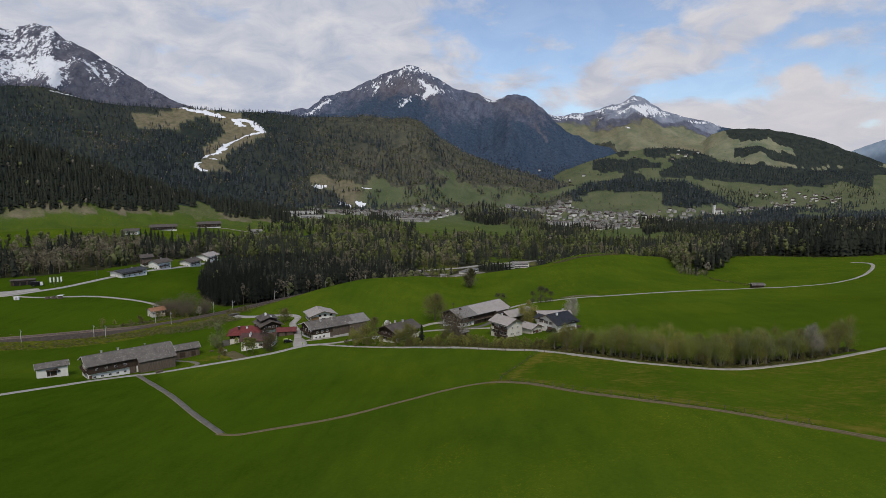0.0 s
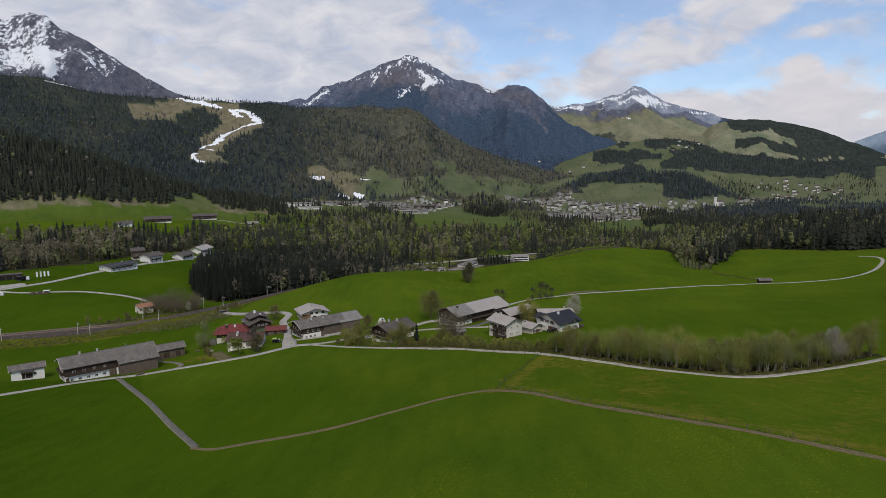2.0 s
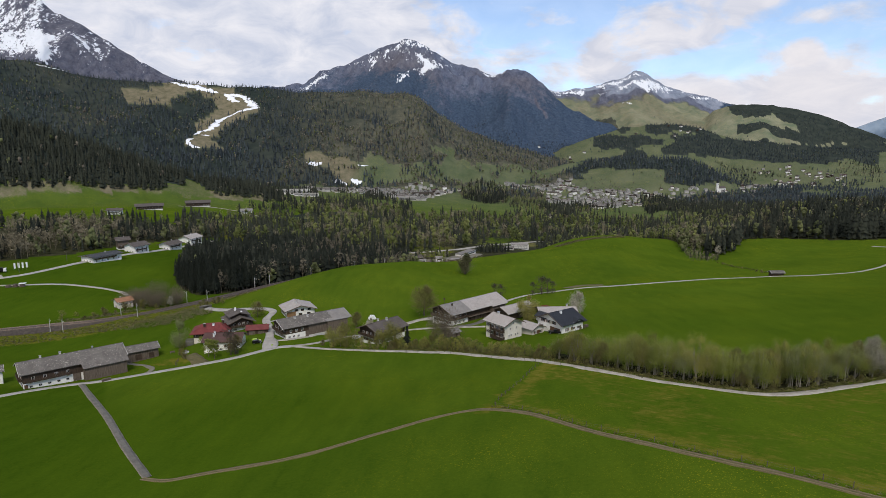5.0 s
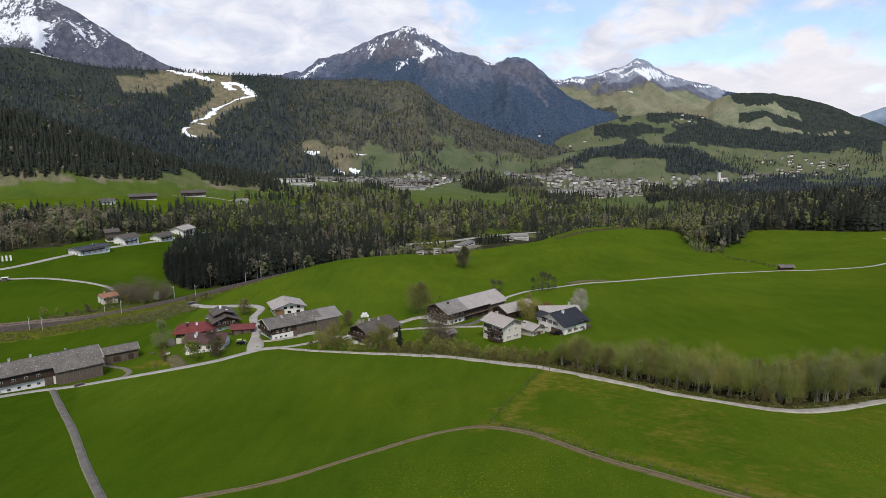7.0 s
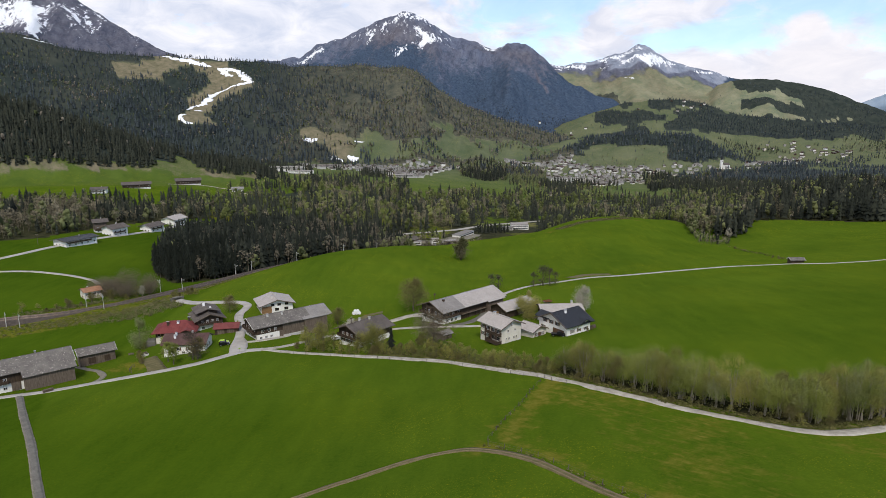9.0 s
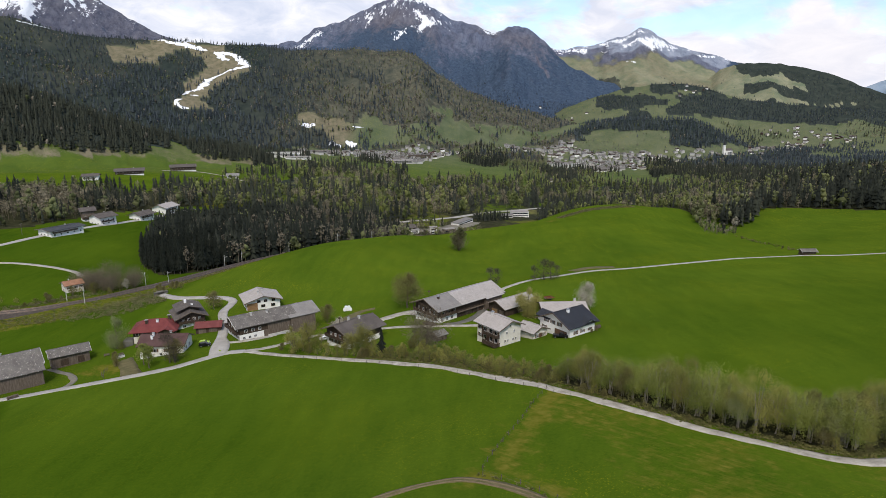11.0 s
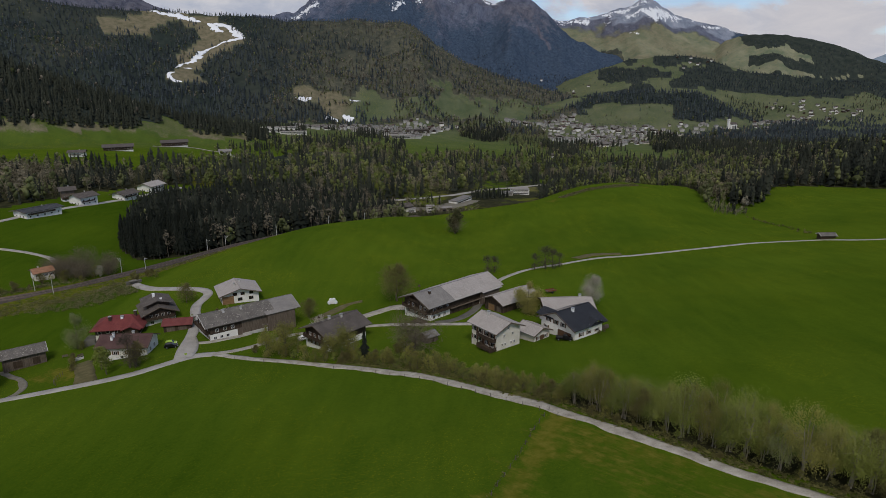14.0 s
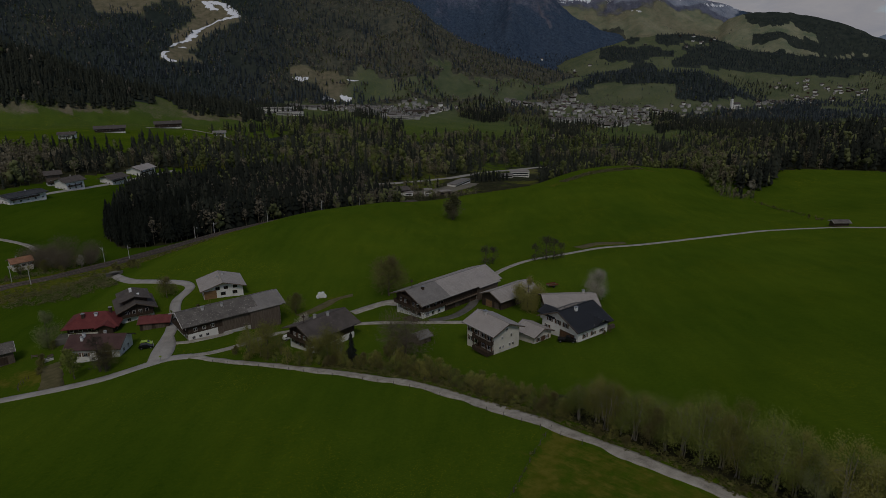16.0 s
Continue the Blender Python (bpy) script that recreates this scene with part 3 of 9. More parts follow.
def hill_height(x, y, hill):
    """A ridge seen across the valley: crest heights over bearing, falling to a foot in front and away behind."""
    name, crest_d, foot_d, crest, rough, seed = hill
    az, d = np.degrees(np.arctan2(x, y)), np.hypot(x, y)
    table = np.array(crest, float)
    wob = fbm(az * 14, 0 * az + seed, 16, 4, seed) * rough * 0.16
    top = np.interp(az, table[:, 0], table[:, 1]) + wob
    top = np.where((az < table[0, 0] - 4) | (az > table[-1, 0] + 4), -200, top)
    cd = crest_d * (1 + 0.03 * fbm(az, az * 0, 9, 2, seed + 3))
    v = np.clip((d - foot_d) / (cd - foot_d), 0, 1)
    base = -100.0
    front = base + (top - base) * (v ** 1.15)
    gully = fbm(x, y, crest_d * 0.11, 5, seed + 7, True) * rough * np.sin(np.pi * np.clip(v, 0, 1)) ** 0.8
    if name == "ski_hill":
        # spurs and hollows on its eastern flank
        gully = gully + 46 * fbm(x, y, 340, 4, 29, True) * np.sin(np.pi * v) * np.clip((az + 16) / 5, 0, 1)
    back = top - np.maximum(d - cd, 0) * 0.32
    return np.where(d < cd, front + gully, back)


def ground_height(x, y):
    x, y = np.asarray(x, float), np.asarray(y, float)
    d = np.hypot(x, y)
    z = valley(x, y)
    z = z + fbm(x, y, 60, 3, 5) * np.clip((d - 150) / 500, 0.10, 1.6)
    blend = np.clip((d - 25) / 45, 0, 1)
    z = z * blend + 41.0 * (1 - blend)
    for hill in HILLS:
        z = np.maximum(z, hill_height(x, y, hill))
    return z
# ---------------------------------------------------------------- the ground, one sheet to the horizon
def inside(x, y, poly):
    """Which points lie in a polygon."""
    px, py = np.array(poly, float).T
    hit = np.zeros(np.shape(x), bool)
    j = len(px) - 1
    for i in range(len(px)):
        cross = ((py[i] > y) != (py[j] > y)) & (x < (px[j] - px[i]) * (y - py[i]) / (py[j] - py[i] + 1e-9) + px[i])
        hit ^= cross
        j = i
    return hit


def mesh_arrays(name, verts, faces, material, attrs=None):
    """A mesh from numpy arrays; faces all of one size."""
    me = bpy.data.meshes.new(name)
    n, k = faces.shape
    me.vertices.add(len(verts))
    me.vertices.foreach_set("co", np.asarray(verts, np.float32).ravel())
    me.loops.add(n * k)
    me.loops.foreach_set("vertex_index", faces.astype(np.int32).ravel())
    me.polygons.add(n)
    me.polygons.foreach_set("loop_start", np.arange(0, n * k, k, dtype=np.int32))
    me.polygons.foreach_set("loop_total", np.full(n, k, np.int32))
    for key, values in (attrs or {}).items():
        if values.ndim == 2:
            a = me.attributes.new(key, "FLOAT_COLOR", "POINT")
            a.data.foreach_set("color", values.astype(np.float32).ravel())
        else:
            a = me.attributes.new(key, "FLOAT", "POINT")
            a.data.foreach_set("value", values.astype(np.float32))
    me.update()
    me.validate()
    me.materials.append(MATS[material])
    return me


# areas in plan (metres)
PISTE_CLEARING = [(-1180, 2455), (-1093, 2440), (-1008, 2470), (-903, 2490), (-880, 2448), (-787, 2397), (-757, 2357), (-754, 2311), (-816, 2235), (-830, 2135), (-842, 2105),
                  (-781, 2067), (-835, 2026), (-898, 2022), (-894, 2112), (-923, 2168), (-902, 2325), (-933, 2388), (-1023, 2414), (-1127, 2400)]
UPPER_CLEARING = [(-1156, 2372), (-1090, 2425), (-1023, 2414), (-1065, 2326), (-1047, 2262), (-1172, 2205), (-1236, 2296)]
SLOPE_CLEARING = [(-624, 1384), (-605, 1404), (-577, 1404), (-537, 1356), (-553, 1322), (-582, 1303), (-598, 1335)]
KNOLL_MEADOW = [(395, 2245), (470, 2262), (556, 2218), (541, 2150), (417, 2184)]
HILL_MEADOW = [(-523, 2072), (-402, 2093), (-331, 2105), (-325, 2163), (-286, 2156), (-237, 2087), (-180, 2059), (-76, 2156), (-59, 2226), (-112, 2200), (-120, 2216), (-42, 2317),
               (-31, 2267), (28, 2237), (156, 2268), (262, 2338), (330, 2420), (440, 2560), (430, 2330), (319, 2238), (223, 2140), (144, 2061), (18, 2064), (-35, 2033),
               (-207, 1977), (-304, 1928), (-373, 1937), (-393, 1971), (-431, 2011), (-468, 2018), (-513, 2032)]
LEFT_MEADOW = [(-1000, 900), (-818, 1100), (-730, 1180), (-589, 1330), (-450, 1400), (-330, 1150), (-319, 1061), (-346, 900), (-443, 930), (-659, 830)]
MID_MEADOW = [(-123, 1521), (-110, 1602), (-29, 1734), (59, 1638), (149, 1614), (110, 1470), (62, 1380), (28, 1475), (-31, 1309), (-91, 1208)]
WOOD_RAIL = [(-188, 466), (-212, 488), (-231, 518), (-252, 575), (-266, 625), (-268, 690), (-225, 800), (-60, 830), (40, 780), (-20, 700), (-62, 628), (-104, 566), (-145, 512), (-168, 480)]
WOOD_VALLEY = [(-330, 760), (-400, 860), (-330, 1010), (-300, 1250), (-140, 1320), (150, 1330), (420, 1400), (620, 1300), (640, 1000), (480, 820), (250, 800),
               (150, 880), (60, 930), (-60, 860), (-200, 810)]
WORKS_YARD = [(-85, 770), (-58, 745), (-43, 640), (-30, 600), (40, 690), (70, 830), (112, 890), (128, 1000), (102, 1024), (55, 988), (22, 953), (-8, 914), (-37, 886), (-63, 859), (-90, 846)]
WOOD_WEST = [(-450, 520), (-412, 528), (-377, 552), (-350, 575), (-345, 610), (-337, 650), (-328, 690), (-312, 735), (-300, 790), (-330, 850), (-440, 835), (-573, 765), (-680, 640), (-560, 540)]
WOOD_EAST = [(222, 655), (262, 658), (293, 684), (334, 681), (360, 656), (382, 634), (470, 640), (640, 700), (720, 900), (520, 1000), (330, 900), (215, 800), (216, 710)]
VILLAGE_EAST = [(900, 2110), (1147, 2560), (1172, 2670), (1255, 2659), (1317, 2748), (1386, 2702), (1382, 2604), (1502, 2548), (1502, 2476), (1434, 2463), (1299, 2518), (1215, 2434), (1000, 2120)]
VILLAGE = [(-498, 1893), (-405, 1800), (-300, 1900), (-210, 1950), (-106, 1985), (-53, 1992), (110, 2058), (261, 2130), (302, 2179), (437, 2199), (533, 2209), (671, 2170), (649, 2090),
           (731, 2069), (864, 2141), (960, 2170), (944, 2072), (802, 2022), (660, 2006), (600, 1900), (552, 1820), (354, 1696), (247, 1772), (238, 1952), (139, 1983), (-34, 1981),
           (-112, 1628), (-185, 1645), (-337, 1740), (-453, 1727)]

EAST_WOODS = [
    [(888, 2941), (1000, 3030), (1140, 3113), (1228, 3066), (1495, 3300), (1712, 3420), (1944, 3456), (2300, 3400), (2300, 2700), (1743, 2749), (1669, 2625), (1529, 2640), (1359, 2655), (1260, 2776), (1042, 2824), (895, 2896)],
    [(641, 3229), (757, 3166), (874, 3103), (948, 3067), (917, 2992), (722, 3003), (613, 3103)],
    [(880, 3150), (918, 3260), (1140, 3230), (1146, 3110), (1014, 3132), (923, 3110)],
    [(1604, 3966), (1655, 4300), (1838, 4300), (2008, 4250), (2350, 4200), (2600, 3900), (2253, 3480), (2149, 3386), (2100, 3304), (1998, 3507), (1864, 3598), (1797, 3685), (1791, 3779), (1674, 3728), (1585, 3814)],
    [(1556, 3732), (1630, 3692), (1730, 3572), (1964, 3558), (1988, 3487), (1817, 3436), (1682, 3460), (1518, 3630)],
    [(739, 3844), (840, 4111), (946, 3959), (825, 3715), (714, 3704)],
]


def east_wood(x, y):
    hit = np.zeros(np.shape(x), bool)
    for poly in EAST_WOODS:
        hit |= inside(x, y, poly)
    return hit


azimuths = np.unique(np.r_[np.linspace(-180, -46, 34), np.linspace(-46, 46, 540), np.linspace(46, 180, 34)])[:-1]
radii = np.r_[0.5, np.geomspace(20, 112, 14), np.geomspace(114, 2700, 255), np.arange(2722, 4960, 24)]
AZ, RR = np.meshgrid(np.radians(azimuths), radii)
GX, GY = np.sin(AZ) * RR, np.cos(AZ) * RR
GZ = ground_height(GX, GY)
hill_stack = np.stack([valley(GX, GY)] + [hill_height(GX, GY, h) for h in HILLS])
owner = hill_stack.argmax(0) - 1
HILL_ID = {h[0]: i for i, h in enumerate(HILLS)}
cover = np.zeros(GX.shape + (4,))
woods = np.zeros(GX.shape)
for poly in (WOOD_RAIL, WOOD_WEST, WOOD_EAST):
    woods[inside(GX, GY, poly)] = 0.85
woods[inside(GX, GY, MID_MEADOW)] = 0


def pasture_mask(x, y):
    """Open pastures (positive) among the woods of the eastern hills."""
    wob = 28 * fbm(x, y, 140, 3, 41)
    return np.where(east_wood(x + wob, y + 1.5 * wob), -1.0, fbm(x, y, 170, 3, 43) + 0.34)


for key in ("ski_hill", "near_wood_hill", "wooded_knoll"):
    woods[owner == HILL_ID[key]] = 1
far_open = pasture_mask(GX, GY)
for key in ("pasture_hill", "right_round_mountain", "right_snow_peak"):
    sel = owner == HILL_ID[key]
    woods[sel] = np.where(far_open[sel] > (0.02 if key != "right_snow_peak" else -0.25), 0.0, 1.0)
woods = np.where(owner == HILL_ID["central_peak"], np.clip(1.45 - GZ / 420 + 0.5 * fbm(GX, GY, 380, 4, 96), 0.10, 1.1), woods)
for poly in (PISTE_CLEARING, UPPER_CLEARING, HILL_MEADOW, LEFT_MEADOW, SLOPE_CLEARING, KNOLL_MEADOW):
    woods[inside(GX, GY, poly)] = 0
for poly in (VILLAGE, VILLAGE_EAST):
    woods[inside(GX, GY, poly)] = 0
cover[..., 0] = woods
dry = np.zeros(GX.shape)
dry[inside(GX, GY, PISTE_CLEARING) | inside(GX, GY, UPPER_CLEARING)] = 0.9
for key in ("right_round_mountain", "right_snow_peak", "pasture_hill"):
    dry[owner == HILL_ID[key]] = {"right_round_mountain": 0.50, "right_snow_peak": 0.58, "pasture_hill": 0.36}[key]
peak = owner == HILL_ID["right_snow_peak"]
dry[peak] = np.maximum(0.36, 0.46 + 0.5 * fbm(GX[peak], GY[peak], 330, 4, 93))
round_top = owner == HILL_ID["right_round_mountain"]
dry[round_top] = 0.46 + 0.40 * fbm(GX[round_top], GY[round_top], 220, 3, 94)
dry[np.isin(owner, [HILL_ID["right_round_mountain"], HILL_ID["pasture_hill"]]) & (woods > 0.5)] = 0.05
ski = owner == HILL_ID["ski_hill"]
dry[ski & (woods > 0.5)] = np.clip(np.interp(GX + 0.3 * GZ, [-760, -420, -150], [0.0, 0.40, 0.75]) + 0.3 * fbm(GX, GY, 200, 3, 97), 0, 0.9)[ski & (woods > 0.5)]
wood_foot = np.array([(-1000, 905), (-818, 1105), (-730, 1185), (-600, 1335), (-450, 1405)], float)
foot_y = np.interp(GX, wood_foot[:, 0], wood_foot[:, 1])
band = (foot_y - GY) * 0.66 + 9 * fbm(GX, GY, 50, 3, 9)
in_left = inside(GX, GY, LEFT_MEADOW) & (GX < -440)
dry[in_left] = np.maximum(0.04, 0.62 * np.exp(-np.maximum(band[in_left] - 7, 0) / 7.0) * np.clip((band[in_left] + 9) / 5, 0, 1))
at_foot = (GX > -1010) & (GX < -440) & (GY < foot_y + 26) & (GY > foot_y - 25)
woods[at_foot] = 0
dry[at_foot] = 0.62 + 0.4 * fbm(GX[at_foot], GY[at_foot], 40, 3, 10)
dry[inside(GX, GY, SLOPE_CLEARING)] = 0.46
dry[inside(GX, GY, KNOLL_MEADOW)] = 0.40
dry[inside(GX, GY, HILL_MEADOW)] = 0.42
hill_in = inside(GX, GY, HILL_MEADOW)
dry[hill_in] = 0.24 + 0.56 * np.clip((-300 - GX[hill_in] + 60 * fbm(GX[hill_in], GY[hill_in], 80, 3, 8)) / 70, 0, 1)
# distant valley grass muted as well, part of the haze in the colours
dry = np.where((owner == -1) & (np.hypot(GX, GY) > 1250), np.maximum(dry, 0.30), dry)
for poly in (VILLAGE, VILLAGE_EAST):
    dry[inside(GX, GY, poly)] = 0.36
open_wood = (inside(GX, GY, WOOD_VALLEY) | inside(GX, GY, WORKS_YARD)) & (woods < 0.1) & ~inside(GX, GY, MID_MEADOW)
woods[open_wood] = 0.55 + 0.5 * fbm(GX[open_wood], GY[open_wood], 45, 3, 87)
cover[..., 0] = woods
dry[open_wood] = 0.52 + 0.4 * fbm(GX[open_wood], GY[open_wood], 60, 3, 88)
cover[..., 1] = dry
rise = GZ
is_left, is_mid, is_right = (owner == HILL_ID[k] for k in ("left_summit", "central_peak", "right_snow_peak"))
bearing = np.degrees(np.arctan2(GX, GY))
snowy = (np.where(is_left, 0.50 * np.clip((rise - 440) / 110, 0, 1) * np.interp(bearing, [-33.6, -32.2, -29], [1.0, 0.45, 0.34]), 0)
         + np.where(is_mid, 0.20 * np.clip((rise - 450) / 110, 0, 1) * np.interp(bearing, [-15, -12, -3, 0, 4], [1.6, 1.0, 1.0, 0.7, 0.3]), 0)
         + np.where(is_right, 0.22 * np.clip((rise - 360) / 70, 0, 1), 0))
# snowfields and gullies still filled: width, strength and line in plan
for wide, strength, line in (
        (17, 0.55, [(-382, 3626), (-323, 3744), (-252, 3788), (-189, 3818), (-88, 3960)]), (26, 0.30, [(-402, 3999), (-323, 3985), (-255, 3981), (-153, 3972)]),
        (14, 0.42, [(-292, 3887), (-246, 3843), (-205, 3817)]), (10, 0.45, [(-586, 3834), (-560, 3921), (-527, 3981)]), (12, 0.34, [(-708, 3969), (-655, 4005)]),
        (14, 0.34, [(-486, 3985), (-419, 3994)]), (10, 0.42, [(-108, 3842), (-43, 3894)]), (34, 0.55, [(-990, 3830), (-920, 3870), (-850, 3910)]), (20, 0.55, [(98, 3985), (160, 3990), (235, 3960)]),
        (70, 0.20, [(-2345, 3323), (-2257, 3296), (-2211, 3342)]), (26, 0.50, [(-2267, 3386), (-2109, 3202), (-2085, 3148)]), (20, 0.34, [(-2143, 3521), (-2115, 3546), (-2066, 3504)]),
        (16, 0.42, [(-2059, 3671), (-2030, 3690)]), (14, 0.32, [(-2101, 3627), (-2041, 3553)]), (34, 0.46, [(660, 4490), (720, 4460), (790, 4420)]),
        (24, 0.40, [(909, 4496), (992, 4449), (1090, 4440), (1171, 4429)]), (20, 0.50, [(1040, 4329), (1153, 4279), (1230, 4360), (1280, 4410)]),
        (20, 0.36, [(1185, 4257), (1312, 4387), (1402, 4370)]), (18, 0.56, [(1500, 4330), (1560, 4310), (1611, 4314), (1712, 4306)]), (9, 0.46, [(960, 4192), (1050, 4128)])):
    away = np.full(GX.shape, 1e9)
    for (ax, ay), (bx, by) in zip(line, line[1:]):
        t_ = np.clip(((GX - ax) * (bx - ax) + (GY - ay) * (by - ay)) / ((bx - ax) ** 2 + (by - ay) ** 2), 0, 1)
        away = np.minimum(away, np.hypot(GX - ax - t_ * (bx - ax), (GY - ay - t_ * (by - ay)) * 0.8))
    snowy += strength * np.exp(-(away / wide) ** 2) * (is_left | is_mid | is_right)
cover[..., 2] = snowy
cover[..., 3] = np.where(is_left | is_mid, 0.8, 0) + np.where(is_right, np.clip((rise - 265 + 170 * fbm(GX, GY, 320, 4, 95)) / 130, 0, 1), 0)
cover[..., 1] = np.where(is_left, 0.75, cover[..., 1])
cover[..., 1] = np.where(is_mid, np.clip(0.42 + 0.9 * fbm(GX, GY, 420, 4, 99), 0, 1), cover[..., 1])
cover[..., 1] = np.where(is_right, np.clip(cover[..., 1], 0, 0.6), cover[..., 1])
# a pale scree slide on the flank of the central mountain
slide = np.exp(-(np.abs((GX - 394) - (3664 - GY) * 0.49) / 9) ** 2) * (GY > 3555) * (GY < 3670) * is_mid
cover[..., 1] = np.maximum(cover[..., 1], slide)
cover[..., 0] = np.where(is_mid, cover[..., 0] * (1 - slide), cover[..., 0])
# trodden and mown strips of dry grass: x, y, radius, strength
for wx, wy, wr, ws in ((19, 208, 9, 0.50), (13, 196, 8, 0.58), (24, 222, 7, 0.5), (9, 187, 6, 0.66), (45, 188, 20, 0.46), (48, 172, 16, 0.42), (62, 150, 16, 0.40), (17, 184, 4, 0.6), (30, 196, 9, 0.52), 
                       (74, 160, 34, 0.48), (52, 158, 14, 0.46), (50, 170, 12, 0.45), (75, 165, 14, 0.42), (-122, 286, 10, 0.85), (-114, 281, 8, 0.75), (-132, 291, 6, 0.4),
                       (-39, 352, 8, 0.55), (75, 410, 12, 0.4), (170, 690, 16, 0.55), (160, 678, 10, 0.5), (2, 516, 5, 0.4), (80, 598, 8, 0.8), (95, 615, 8, 0.85), (108, 632, 9, 0.85), (118, 645, 9, 0.9), (138, 653, 9, 0.9), (153, 654, 9, 0.9), (167, 652, 8, 0.8)):
    near_d = np.hypot(GX - wx, GY - wy) / wr
    streak = 0.8 + 0.9 * fbm(GX * 0.55 + GY * 0.9, GX * 0.10 - GY * 0.06, 3.2, 3, 12)
    cover[..., 1] = np.maximum(cover[..., 1], ws * streak * np.exp(-near_d ** 2))
# the grazed parcel between the pasture fence and the gravel track: olive and straw grass, trodden along the fence
edge_x = np.interp(GY, [60, 84, 100, 119.5, 133, 145.7, 152.7, 164.3, 179, 187.5, 198, 212, 222, 231.5], [114, 98, 86, 71, 58, 45.8, 40, 30.2, 20.5, 11, 14, 20, 24, 28.3])
track_y = np.interp(GX, [28, 45, 54, 60, 69, 75, 80, 89, 130], [234, 216, 206, 200, 191, 187, 186, 188, 201])
off_fence = GX - edge_x
parcel = (off_fence > 0.3) & (GY < track_y - 2) & (GY > 60) & (GX < 130)
grazed = 0.42 + 0.22 * fbm(GX * 0.8 + GY * 0.6, (GY * 0.8 - GX * 0.6) * 2.2, 20, 4, 98) + 0.30 * np.exp(-((off_fence - 3.5) / 2.6) ** 2)
green_x = np.interp(GY, [160, 168, 186, 203, 210], [38, 34, 28, 27, 26])
grazed -= 0.40 * np.exp(-((GX - green_x) / 5.5) ** 2) * np.clip((GY - 160) / 6, 0, 1) * np.clip((210 - GY) / 5, 0, 1)
grazed -= 0.30 * np.exp(-((GX - 68) / 9) ** 2 - ((GY - 175) / 14) ** 2)
cover[..., 1] = np.where(parcel, np.maximum(grazed, 0.15), cover[..., 1])
# bare earth where the fences meet
cover[..., 1] = np.maximum(cover[..., 1], 0.95 * np.exp(-((GX - 10.5) / 5) ** 2 - ((GY - 186) / 3.5) ** 2))
# dark ground under the hedge beside the gravel track: leaf litter that also stands in for its shade
hedge_line = np.array([(30, 231.5), (45.5, 215.5), (53.7, 206.3), (60.4, 199.8), (68.7, 191.4), (74.5, 187.3), (80.4, 186), (88.8, 188), (104, 193), (125, 198.5)], float)
hedge_y = np.interp(GX, hedge_line[:, 0], hedge_line[:, 1])
hedge_off = (GY - hedge_y) * np.interp(GX, [30, 70, 78, 90, 125], [0.72, 0.72, 0.98, 0.96, 0.96])
in_hedge = np.clip((hedge_off - 3.2) / 1.5, 0, 1) * np.clip((15.5 + 2 * fbm(GX, GY, 9, 2, 19) - hedge_off) / 2, 0, 1) * np.clip((GX - 29) / 3, 0, 1) * (GX < 130)
cover[..., 0] = np.maximum(cover[..., 0], 0.85 * in_hedge)
# rough grass on the railway bank
bank = np.array([(-330, 318), (-277, 346), (-238, 371), (-215, 384), (-195, 402), (-184, 417), (-174, 431), (-164, 448), (-153, 469), (-138, 497), (-112, 535)], float)
bank_d = np.full(GX.shape, 1e9)
close = (np.hypot(GX, GY) < 640) & (GX < -90) & (GY > 280)
gx, gy = GX[close], GY[close]
best = np.full(gx.shape, 1e9)
for (ax, ay), (bx, by) in zip(bank, bank[1:]):
    t_ = np.clip(((gx - ax) * (bx - ax) + (gy - ay) * (by - ay)) / ((bx - ax) ** 2 + (by - ay) ** 2), 0, 1)
    best = np.minimum(best, np.hypot(gx - ax - t_ * (bx - ax), gy - ay - t_ * (by - ay)))
side_of = np.interp(gy, bank[:, 1], bank[:, 0])
best = np.where(gx > side_of, np.maximum(best - 20, 0), best)
bank_d[close] = best
cover[..., 1] = np.maximum(cover[..., 1], 0.60 * np.exp(-(np.maximum(bank_d - 8, 0) / 5.0) ** 2))
# parcels of darker green grass: west of the field path, and the low meadows by the railway
path_x = np.interp(GY, [150, 178, 201, 220, 240, 258], [-78, -86, -98, -110, -121, -131])
soft = 3.0 * fbm(GX, GY, 14, 3, 15)
dark_grass = np.clip((path_x - GX + soft) / 4, 0, 1) * np.clip((262 - GY) / 6, 0, 1)
dark_grass = np.maximum(dark_grass, 0.8 * np.clip((-135 - GX + soft) / 8, 0, 1) * np.clip((GY - 285) / 20, 0, 1) * np.clip((700 - GY) / 60, 0, 1))
field_tone = np.interp(GY + soft, [255, 285, 330, 370], [0.24, 0.22, 0.14, 0.0]) + np.clip((GX - 60) / 60, 0, 1) * np.clip((GY - 230) / 60, 0, 1) * np.clip((420 - GY) / 80, 0, 1) * 0.14
field_tone = field_tone * np.where((GX > 24 + 0.55 * (GY - 222)) & (GY < 240) & (GX > 5), 0.9, 1.0)
dark_grass = np.maximum(dark_grass, np.clip(field_tone + 0.22 * fbm(GX, GY, 60, 3, 16), 0, 1) * (np.hypot(GX, GY) < 1100))
# grass also darker towards the near ground and the west
dark_grass = np.maximum(dark_grass, 0.42 * np.clip((185 - 0.25 * GX - GY + soft) / 40, 0, 1) * np.clip((30 - GX) / 60, 0.25, 1))
dark_grass = np.maximum(dark_grass, (0.34 + 0.62 * np.clip((-4 - GX + 2 * soft) / 50, 0, 1)) * np.clip((8 - GX + 2 * soft) / 16, 0, 1) * np.clip((272 - GY + 2 * soft) / 60, 0, 1))
rows, cols = GX.shape
